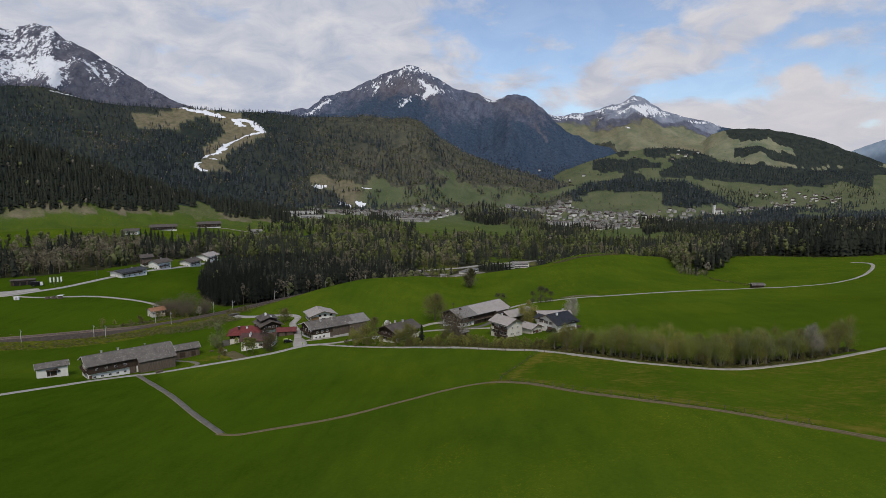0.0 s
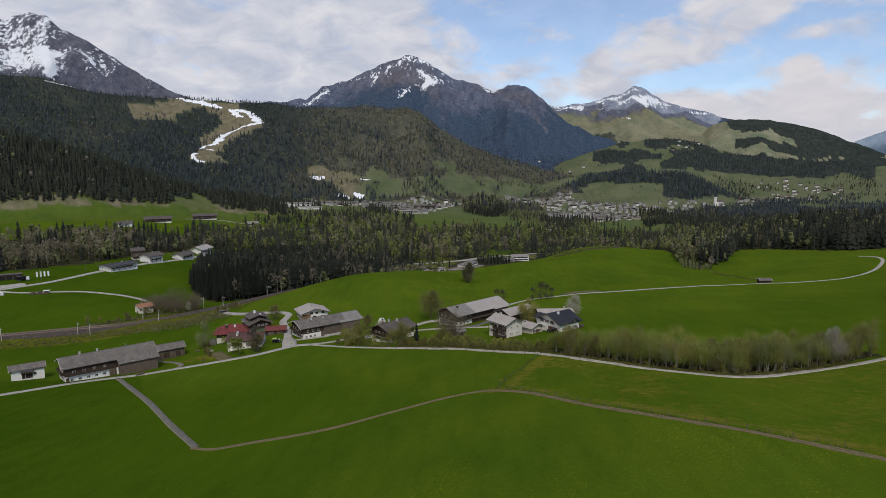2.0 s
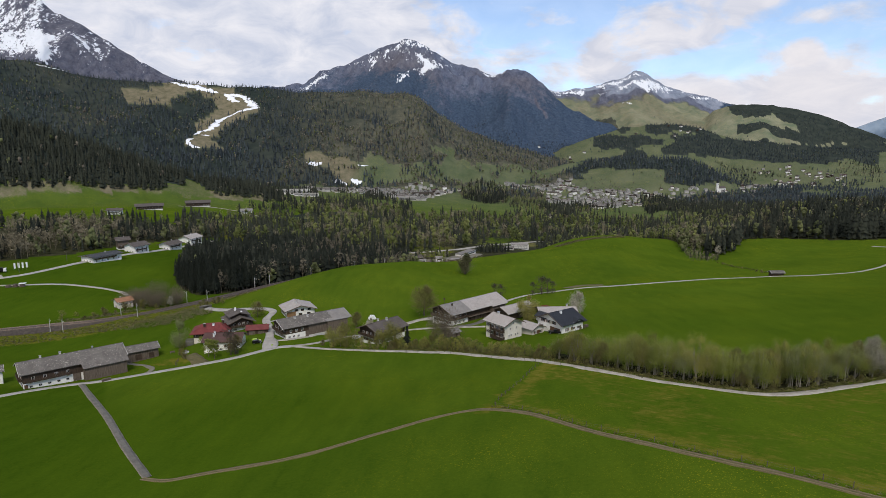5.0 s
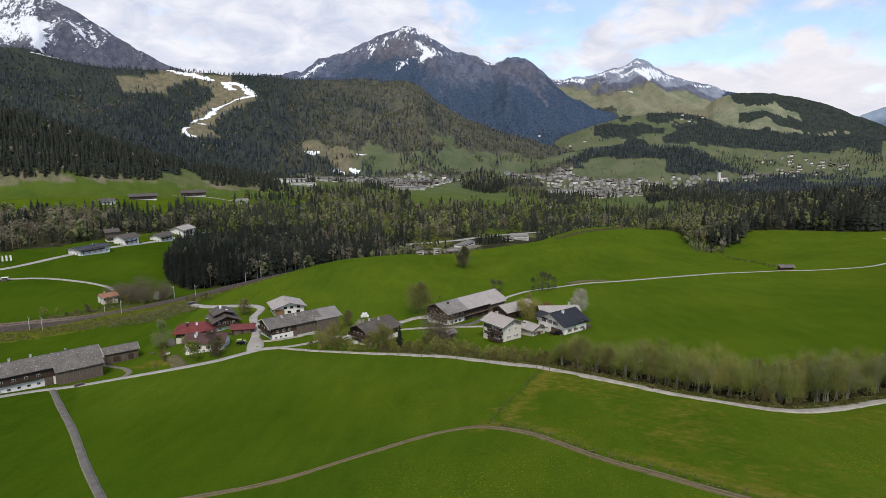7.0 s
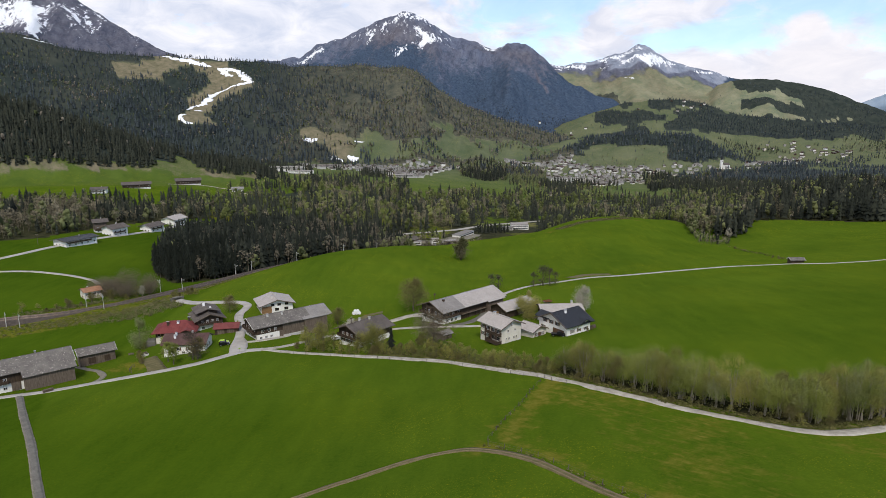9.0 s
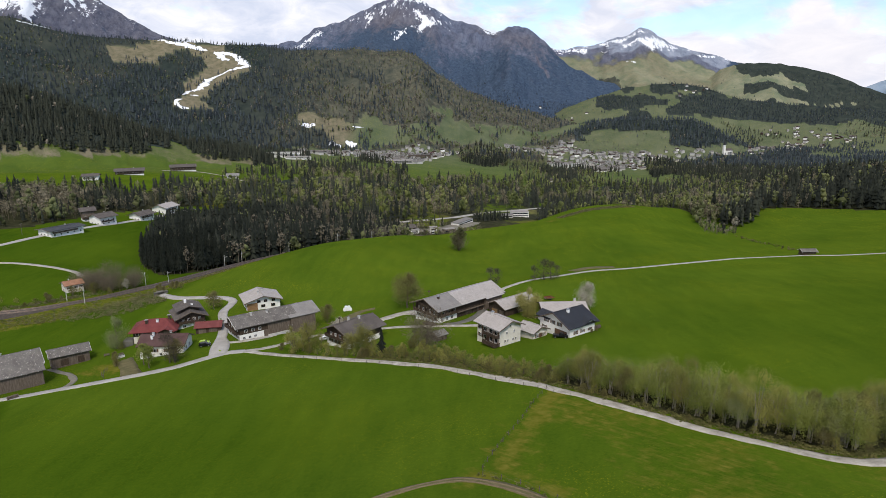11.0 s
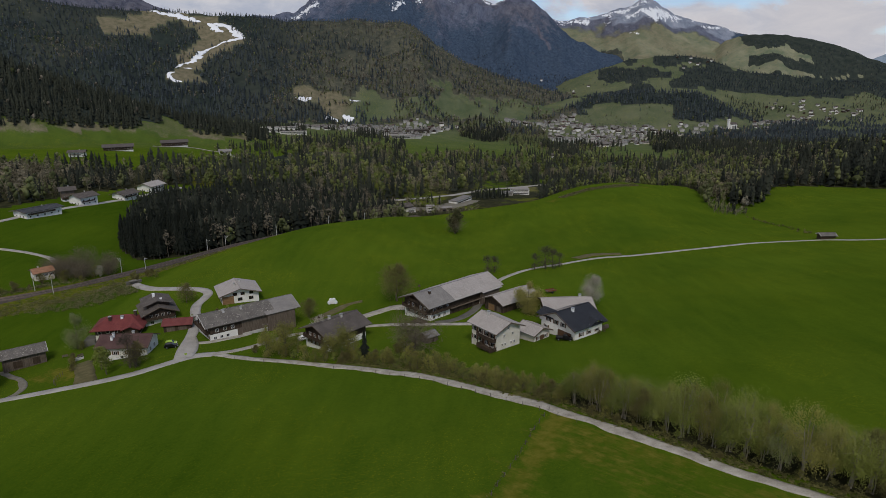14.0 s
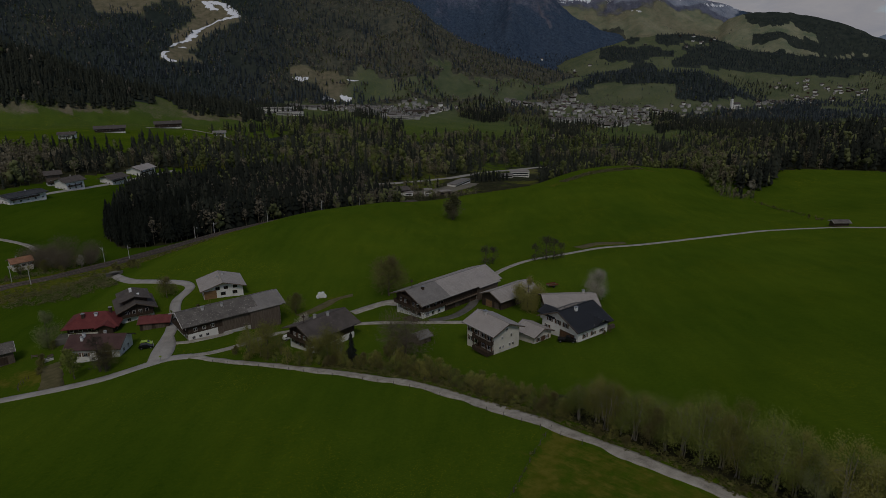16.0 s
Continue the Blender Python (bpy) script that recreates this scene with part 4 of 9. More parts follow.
idx = np.arange(rows * cols).reshape(rows, cols)
nxt = np.roll(idx, -1, 1)
quads = np.stack([idx[:-1], idx[1:], nxt[1:], nxt[:-1]], -1).reshape(-1, 4)[:, ::-1]
sheet = mesh_arrays("ground", np.stack([GX, GY, GZ], -1).reshape(-1, 3), quads, "meadow", {"cover": cover.reshape(-1, 4), "dark_grass": dark_grass.reshape(-1)})
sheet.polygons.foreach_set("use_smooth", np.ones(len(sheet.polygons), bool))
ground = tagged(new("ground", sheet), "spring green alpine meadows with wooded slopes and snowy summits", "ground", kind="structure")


# outermost range; the pale blue of haze is put into its rock colour
hazed_rock = surface("hazed_rock", (0.205, 0.285, 0.400), (0.330, 0.410, 0.520), 160.0, 6, 0.95, 0.0)
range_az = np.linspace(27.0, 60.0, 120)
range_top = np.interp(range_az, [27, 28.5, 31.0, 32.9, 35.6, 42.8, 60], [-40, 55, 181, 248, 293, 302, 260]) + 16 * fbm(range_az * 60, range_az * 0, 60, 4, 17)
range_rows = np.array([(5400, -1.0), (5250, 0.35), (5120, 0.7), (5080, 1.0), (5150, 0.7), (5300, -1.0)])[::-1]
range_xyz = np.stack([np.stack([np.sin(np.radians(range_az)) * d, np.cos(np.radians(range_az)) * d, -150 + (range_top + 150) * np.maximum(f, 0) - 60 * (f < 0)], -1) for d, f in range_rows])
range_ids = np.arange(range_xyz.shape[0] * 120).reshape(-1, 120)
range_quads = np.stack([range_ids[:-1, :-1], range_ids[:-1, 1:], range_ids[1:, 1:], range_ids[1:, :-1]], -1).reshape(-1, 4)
tagged(new("backdrop", mesh_arrays("backdrop", range_xyz.reshape(-1, 3), range_quads, "hazed_rock")), "mountain range far down the valley, hazed pale blue", "mountains", kind="structure")


def floor_z(x, y):
    """Height of the sheet itself, between its vertices."""
    x, y = np.asarray(x, float), np.asarray(y, float)
    a, d = np.degrees(np.arctan2(x, y)), np.maximum(np.hypot(x, y), 20.01)
    j = np.clip(np.searchsorted(azimuths, a) - 1, 0, cols - 2)
    i = np.clip(np.searchsorted(radii, d) - 1, 1, rows - 2)
    u = (a - azimuths[j]) / (azimuths[j + 1] - azimuths[j])
    v = (d - radii[i]) / (radii[i + 1] - radii[i])
    return (GZ[i, j] * (1 - u) + GZ[i, j + 1] * u) * (1 - v) + (GZ[i + 1, j] * (1 - u) + GZ[i + 1, j + 1] * u) * v


def fz(x, y):
    return float(floor_z(x, y))


# ---------------------------------------------------------------- roads, paths, railway
def smooth_line(points, step=2.0):
    """A Catmull-Rom line through plan points, every `step` metres."""
    p = [np.array(q[:2], float) for q in points]
    p = [2 * p[0] - p[1]] + p + [2 * p[-1] - p[-2]]
    out = []
    for a, b, c, d in zip(p, p[1:], p[2:], p[3:]):
        n = max(2, int(np.linalg.norm(c - b) / step))
        for k in range(n):
            t = k / n
            out.append(0.5 * (2 * b + (c - a) * t + (2 * a - 5 * b + 4 * c - d) * t * t + (3 * b - a - 3 * c + d) * t ** 3))
    out.append(p[-2])
    return np.array(out)


def sideways(line):
    way = np.gradient(line, axis=0)
    way /= np.linalg.norm(way, axis=1, keepdims=True) + 1e-9
    return np.c_[-way[:, 1], way[:, 0]]


def ribbon(name, points, width, material, label, category, lift=0.10, ragged=0.25, step=2.0, seed=1, kind="structure", widths=None):
    """A strip laid on the ground with a thin edge and a slightly uneven border."""
    line = smooth_line(points, step)
    side = sideways(line)
    s = np.arange(len(line)) * step
    wl_, wr = (0.5 * width * (1 + ragged * fbm(s, s * 0 + k * 50.0, 7.0, 3, seed + k)) for k in (0, 1))
    if widths is not None:
        grow = np.interp(np.linspace(0, 1, len(line)), np.linspace(0, 1, len(widths)), widths)
        wl_, wr = wl_ * grow, wr * grow
    cross = []
    for f, drop in ((-1.0, -0.25), (-1.0, 0.0), (-0.5, 0.03), (0.0, 0.04), (0.5, 0.03), (1.0, 0.0), (1.0, -0.25)):
        w = np.where(f < 0, wr, wl_)
        xy = line + side * (f * w)[:, None]
        cross.append(np.c_[xy, floor_z(xy[:, 0], xy[:, 1]) + lift + drop])
    verts = np.stack(cross, 1)
    n, k = verts.shape[:2]
    ids = np.arange(n * k).reshape(n, k)
    faces = np.stack([ids[:-1, :-1], ids[:-1, 1:], ids[1:, 1:], ids[1:, :-1]], -1).reshape(-1, 4)
    me = mesh_arrays(name, verts.reshape(-1, 3), faces[:, ::-1], material)
    return tagged(new(name, me), label, category, kind=kind)


ROAD_MAIN = [(-192, 200), (-177, 225), (-168.5, 239), (-160, 251.5), (-150, 259), (-141, 261.5), (-126, 266), (-108, 270.5), (-98.5, 273), (-91, 276), (-85, 281), (-79, 286.5), (-75.5, 288.6), (-71, 289.4)]
ROAD_TRACK = [(-72, 289.5), (-60, 286), (-40, 281), (-17.6, 271), (2, 259.5), (19, 243), (28.7, 232.8), (37.5, 223.5), (45.5, 215.5), (53.7, 206.3), (60.4, 199.8),
              (68.7, 191.4), (74.5, 187.3), (80.4, 186), (88.8, 188), (104, 193), (125, 198.5), (150, 203)]
ROAD_NORTH = [(-80.5, 286.5), (-83.2, 294.5), (-85.4, 304), (-88.2, 314.6), (-91.6, 324.4), (-96, 333.8), (-98.2, 341), (-98, 347.5), (-98.6, 353.5), (-102.5, 358), (-108.3, 360.8), (-114.6, 363), (-122.8, 366.3), (-131.4, 370.5), (-142, 380), (-152, 391)]
ROAD_LANE = [(17, 340), (21, 354), (26, 367), (37.6, 381), (55, 390), (74, 402), (97, 408), (130, 424), (173, 447), (205, 451), (232, 436), (252, 430), (276, 445), (305, 476), (337, 521), (351, 552), (352, 574)]
CONCRETE_PATH = [(-144.5, 259), (-126, 236), (-108, 214.3), (-86.5, 187), (-70, 167)]
DIRT_TRACK = [(-71, 166.5), (-64, 164.5), (-55, 166.7), (-36.5, 170), (-21, 176.8), (-6, 184), (4, 186.5), (10, 185), (19.5, 177.5), (29.2, 162.8), (39, 151.2), (44.8, 144.2), (57, 131.5), (70, 118), (84, 100), (96, 84)]
YARD_LANE = [(-30, 315.5), (-22.7, 314.4), (-8.3, 310.3), (4.2, 308), (12.5, 307)]
BARN_DRIVE = [(-0.5, 310.5), (4.5, 311.5), (8.6, 314.6), (13.2, 322.5), (15.4, 332), (18.5, 345), (21.5, 355)]
YARD_APRON = [(-29, 329), (-23, 332.5), (-17, 334.5), (-11, 331)]
WEST_ROAD = [(-400, 430), (-362, 460), (-345, 482), (-332, 505), (-322, 545), (-309, 590), (-300, 640), (-297, 700), (-294, 760)]
WEST_LANE = [(-352, 462), (-334, 460), (-301, 471), (-279, 472), (-246, 463), (-232, 452)]
SHED_LOOP = [(-125.5, 266.5), (-123.6, 270.3), (-125.8, 277), (-132.5, 284.7), (-140.6, 290.5), (-147.5, 295.5)]
CHALET_DRIVE = [(-77, 288), (-70.2, 290), (-65.3, 292.6), (-61, 297.2), (-56.9, 303.7), (-50.9, 311.5), (-43, 315), (-34, 316)]
FARM_TRACK = [(-540, 1190), (-505, 1215), (-440, 1180), (-385, 1130), (-340, 1080)]

ribbon("road", ROAD_MAIN, 3.9, "asphalt", "pale grey paved lane along the meadow edge", "road", 0.13, 0.10, seed=2)
ribbon("road", ROAD_NORTH, 3.9, "asphalt", "pale grey village lane winding between farmhouses", "road", 0.16, 0.10, seed=3)
ribbon("gravel_road", ROAD_TRACK, 3.0, "gravel", "white gravel farm track beside a hedge of alders", "road", 0.10, 0.5, 0.8, seed=4)
ribbon("gravel_road", ROAD_LANE, 2.7, "gravel", "pale gravel lane climbing through the upper meadow", "road", 0.12, 0.16, seed=5)
ribbon("path_edge", CONCRETE_PATH, 2.2, "path_verge", "pale crumbling edges of the field path", "path", 0.08, 0.14, seed=6)
ribbon("footpath", CONCRETE_PATH, 1.6, "concrete_path", "worn dark grey concrete field path", "path", 0.13, 0.05, seed=26)
ribbon("dirt_track", DIRT_TRACK, 2.0, "worn_track", "rutted brown dirt track across the meadow", "path", 0.07, 0.62, seed=7)
rut_line = smooth_line(DIRT_TRACK, 4.0)
rut_way = np.gradient(rut_line, axis=0)
rut_way /= np.linalg.norm(rut_way, axis=1)[:, None]
for gauge in (-0.5, 0.5):
    ribbon("wheel_rut", [tuple(p) for p in rut_line + gauge * np.c_[-rut_way[:, 1], rut_way[:, 0]]], 0.34, "bare_earth", "bare pale earth wheel rut of the dirt track", "path", 0.125, 0.25, seed=17)
ribbon("farm_lane", YARD_LANE, 2.6, "gravel", "white gravel lane between farm buildings", "road", 0.11, 0.12, seed=8)
ribbon("farm_lane", BARN_DRIVE, 3.4, "concrete_path", "grey drive along the side of the big barn", "road", 0.10, 0.15, seed=9)
ribbon("farmyard", YARD_APRON, 6.5, "gravel", "pale gravelled yard before the farmhouse", "yard", 0.12, 0.2, seed=10)
ribbon("road", WEST_ROAD, 5.0, "asphalt", "pale road through the western hamlet", "road", 0.25, 0.08, seed=11)
ribbon("farm_lane", WEST_LANE, 3.4, "gravel", "white lane across the western meadow", "road", 0.2, 0.12, seed=12)
ribbon("yard", [(-392, 455), (-368, 470), (-350, 488)], 16.0, "asphalt", "pale paved yard beside the western road", "yard", 0.22, 0.1, seed=31, widths=[0.8, 1.0, 0.5])
ribbon("farm_lane", SHED_LOOP, 2.3, "path_verge", "rutted gravel drive to the wooden shed", "path", 0.09, 0.5, seed=13)
ribbon("farm_lane", CHALET_DRIVE, 2.6, "gravel", "gravel drive to the old farmhouse", "road", 0.11, 0.2, seed=14)
ribbon("valley_road", [(-150, 800), (-110, 818), (-82, 836), (-63, 849), (-37, 875), (-8, 904), (22, 943), (55, 978), (99, 1015), (140, 1045)], 8.0, "asphalt", "pale grey main road along the valley floor", "road", 0.4, 0.06, 4.0, seed=41)
ribbon("works_yard", [(-50, 790), (-25, 800), (0, 830), (20, 872)], 30.0, "path_verge", "pale gravelled works yard beside the valley road", "yard", 0.25, 0.3, 4.0, seed=42, widths=[0.6, 1.0, 1.0, 0.6])
ribbon("farm_lane", FARM_TRACK, 4.0, "gravel", "pale track to a lone farm in the meadow", "road", 0.6, 0.1, 6.0, seed=15)
ribbon("junction", [(-79, 286.8), (-80.5, 293), (-82.5, 300), (-85.5, 307)], 4.9, "asphalt", "pale paved lane junction between farmhouses", "road", 0.18, 0.06, seed=16, widths=[1.0, 1.1, 0.85, 0.5])
ribbon("farm_lane", [(-82, 300.5), (-77.5, 301), (-73.3, 303.6), (-69.3, 307.2), (-66.5, 311)], 2.4, "gravel", "gravel drive along the long farmhouse", "road", 0.14, 0.2, seed=19)
ribbon("bare_earth", [(-119, 293), (-112.5, 286), (-107, 278), (-104, 273)], 6.0, "worn_track", "trodden bare earth beside a garden fence", "earth", 0.06, 0.6, seed=20)
ribbon("bare_earth", [(-49, 331), (-44, 341), (-39, 350), (-33, 352)], 4.0, "worn_track", "dug brown earth beside the farmhouse", "earth", 0.06, 0.5, seed=21)
ribbon("bare_earth", [(64, 404), (74, 411), (88, 412)], 5.0, "worn_track", "bare brown earth beside the lane", "earth", 0.06, 0.5, seed=18)

RAIL_LINE = [(-330, 318), (-277, 346), (-238, 371), (-215, 384), (-195, 402), (-184, 417), (-174, 431), (-164, 448), (-153, 469), (-138, 497), (-112, 535), (-80, 575), (-30, 630)]


def railway():
    line = smooth_line(RAIL_LINE, 3.0)
    side = sideways(line)
    top = np.convolve(np.pad(floor_z(line[:, 0], line[:, 1]), 20, mode="edge"), np.ones(41) / 41, "valid") + 0.9

    def strip(name, profile, material, parent, label=""):
        cross = [np.c_[line + side * off, top + h] for off, h in profile]
        verts = np.stack(cross, 1)
        n, k = verts.shape[:2]
        ids = np.arange(n * k).reshape(n, k)
        faces = np.stack([ids[:-1, :-1], ids[:-1, 1:], ids[1:, 1:], ids[1:, :-1]], -1).reshape(-1, 4)
        ob = new(name, mesh_arrays(name, verts.reshape(-1, 3), faces, material))
        ob.parent = parent
        return tagged(ob, label) if label else ob

    root = thing("railway", 0, 0, 0, 0, "double-track railway on a dark ballast bank", "railway", kind="structure")
    strip("ballast", [(-7.5, -3.0), (-4.4, -0.1), (-2.6, 0.1), (0, 0.05), (2.6, 0.1), (4.4, -0.1), (7.5, -3.0)], "ballast", root, "dark brown ballast bed")
    for off in (-2.75, -1.25, 1.25, 2.75):
        strip("rail", [(off - 0.09, 0.1), (off - 0.06, 0.30), (off + 0.06, 0.30), (off + 0.09, 0.1)], "rail_steel", root, "rusty steel rail")
    return line, side, top


rail_xy, rail_side, _ = railway()


def catenary_mast(x, y, height, turn):
    root = thing("catenary_mast", x, y, fz(x, y) - 0.2, turn, "slim pale grey steel catenary mast beside the railway", "mast", "catenary masts")
    part("mast_pole", tube((0, 0, 0), (0, 0, height), 0.17, 0.11), "mast_paint", root)
    bm = tube((0, 0, height - 1.2), (2.6, 0, height - 0.5), 0.06, 0.05, 6)
    add_tube(bm, (0, 0, height - 2.3), (2.6, 0, height - 0.5), 0.05, 0.05, 6)
    part("bracket_arm", bm, "mast_paint", root)
    part("insulator", tube((2.5, 0, height - 0.9), (2.5, 0, height - 0.45), 0.09, 0.09), "chimney_render", root)


for mx, my, mh, mt in ((-231, 367, 8, -40), (-222, 364.5, 8, -40), (-208, 399, 8.5, 140), (-195, 394, 8.5, -45), (-184, 437, 8.5, 150), (-170, 437, 8.5, -30),
                       (-153, 482, 9, -25), (-145, 492, 9, -25), (-121, 523, 9.5, -40), (-92, 557, 10, -45), (-262, 346, 8, -35), (-70, 588, 10, -45)):
    catenary_mast(mx, my, mh, mt)


def underpass():
    root = thing("underpass", -151, 390, fz(-151, 390) - 0.3, 42, "low grey stone railway underpass with wing walls", "bridge")
    for side in (-1, 1):
        part("wing_wall", box(side * 2.6 - 0.9, side * 2.6 + 0.9, -0.35, 0.35, -1, 1.7, 0.05), "concrete_path", root)
    part("lintel", box(-3.6, 3.6, -0.45, 0.45, 1.7, 2.1, 0.05), "concrete_path", root)
    part("abutment", box(-1.7, 1.7, 0.5, 3.0, -1, 1.7, 0.05), "concrete_path", root)


underpass()


# snow strips left on the ski slope
SNOW = [
    ("upper piste", [(-1120, 2432), (-1090, 2427), (-1060, 2434), (-1033, 2440), (-988, 2442), (-941, 2438)], 24, [0.5, 0.9, 1.1, 1.4, 1.2, 0.3]),
    ("middle of the piste", [(-916, 2436), (-887, 2417), (-866, 2396), (-844, 2389)], 24, [0.4, 1.1, 0.9, 0.4]),
    ("bend of the piste", [(-905, 2433), (-871, 2427), (-837, 2419), (-805, 2396), (-774, 2358), (-793, 2336), (-823, 2325)], 22, [0.4, 0.9, 1.0, 1.5, 1.7, 0.8, 0.4]),
    ("lower piste", [(-822, 2326), (-846, 2290), (-862, 2227), (-859, 2185), (-868, 2155), (-885, 2144)], 17, [0.5, 0.5, 0.9, 1.8, 1.9, 0.5]),
    ("edge of the piste", [(-884, 2142), (-892, 2124), (-898, 2100)], 12, [0.4, 1.1, 0.3]),
    ("edge of the piste", [(-878, 2113), (-868, 2121), (-856, 2125)], 9, [0.4, 1.1, 0.3]),
    ("end of the piste", [(-884, 2064), (-893, 2046), (-888, 2030), (-870, 2024), (-850, 2030)], 15, [0.3, 1.1, 1.2, 0.8, 0.3]),
    ("wooded hilltop", [(-1489, 2220), (-1465, 2238), (-1443, 2262), (-1425, 2288)], 12, [0.6, 1.0, 0.8, 0.4]),
    ("meadow edge", [(-410, 1975), (-399, 1962), (-376, 1953), (-350, 1950)], 22, [0.3, 1.2, 0.9, 0.4]),
    ("foot of the meadow", [(-356, 1990), (-340, 1984), (-322, 1988)], 26, [0.4, 1.2, 0.4]),
    ("wood edge", [(-505, 2022), (-482, 2022), (-456, 2022)], 18, [0.5, 1.1, 0.4]),
    ("hill meadow", [(-350, 2064), (-333, 2068), (-315, 2073)], 8, [0.5, 1.0, 0.4]),
]
for where, pts, w, grow in SNOW:
    ribbon("snow_patch", pts, 0.78 * w, "snow", f"melting white snow strip on the {where}", "snow", 1.2, 0.9, 3.0, seed=len(where), widths=grow)


# the pasture fence
def fence(points, spacing, label, height=1.1):
    line = smooth_line(points, 0.5)
    dist = np.r_[0, np.cumsum(np.linalg.norm(np.diff(line, axis=0), axis=1))]
    root = thing("fence", float(line[0, 0]), float(line[0, 1]), fz(*line[0]), 0, label, "fence")
    base = Vector(root.matrix_basis.translation)
    post_me = None
    tops = []
    for s in np.arange(0, dist[-1], spacing):
        x, y = (float(np.interp(s, dist, line[:, k])) for k in (0, 1))
        z = fz(x, y)
        if post_me is None:
            ob = part("post", tube((0, 0, -0.3), (0, 0, height), 0.07, 0.06, 6), "wood_post", root)
            post_me = ob.data
        else:
            ob = new("post", post_me)
            ob.parent = root
        ob.matrix_basis = Matrix.Translation(Vector((x, y, z)) - base) @ pose(0, 0, 0, random.uniform(-4, 4), random.uniform(-4, 4), 0)
        tops.append(Vector((x, y, z + height - 0.15)) - base)
    for h in (0.0, 0.45):
        part("wire", line_tube([p - Vector((0, 0, h)) for p in tops], 0.01), "wood_post", root)


fence([(28.3, 231.2), (24, 222), (20, 212), (14, 198), (10, 187)], 3.2, "weathered wooden pasture posts with wire")
fence([(11, 187.5), (20.5, 179), (30.2, 164.3), (40, 152.7), (45.8, 145.7), (58, 133), (71, 119.5)], 4.2, "leaning wooden pasture posts beside a dirt track")
fence([(-62, 284.4), (-40, 278.9), (-18.5, 269), (0.8, 257.6), (17.4, 241.5), (27.1, 231.3), (36, 221.8)], 5.0, "low wooden posts along the gravel track")
fence([(-118, 284), (-116, 277), (-113, 273.5)], 1.6, "short weathered garden fence", 1.3)
# ---------------------------------------------------------------- houses
def add_slab(bm, corners, thick, uv_layer):
    """A roof slope from its four upper corners (eave a, eave b, ridge b, ridge a), with thickness and shingle coordinates."""
    a, b, c, d = (Vector(v) for v in corners)
    normal = (b - a).cross(d - a).normalized()
    top = [bm.verts.new(v) for v in (a, b, c, d)]
    low = [bm.verts.new(v - normal * thick) for v in (a, b, c, d)]
    along, up = (b - a).normalized(), (d - a - (d - a).project(b - a)).normalized()
    faces = [bm.faces.new(top), bm.faces.new(low[::-1])]
    for k in range(4):
        faces.append(bm.faces.new((top[k], low[k], low[(k + 1) % 4], top[(k + 1) % 4])))
    for f in faces:
        for loop in f.loops:
            off = loop.vert.co - a
            loop[uv_layer].uv = (off.dot(along), off.dot(up))


def slope(corners, thick=0.24):
    bm = bmesh.new()
    add_slab(bm, corners, thick, bm.loops.layers.uv.new("UVMap"))
    return bm


def prism(x0, x1, ya, yb, z0, za, zb, zr, yr=0.0):
    """Walls under a gable roof: eaves at za (y = ya) and zb (y = yb), ridge zr."""
    bm = bmesh.new()
    ends = []
    for x in (x0, x1):
        ends.append([bm.verts.new(p) for p in ((x, ya, z0), (x, yb, z0), (x, yb, zb), (x, yr, zr), (x, ya, za))])
    bm.faces.new(ends[0][::-1])
    bm.faces.new(ends[1])
    for k in range(5):
        bm.faces.new((ends[0][k], ends[0][(k + 1) % 5], ends[1][(k + 1) % 5], ends[1][k]))
    bmesh.ops.recalc_face_normals(bm, faces=bm.faces[:])
    return bm


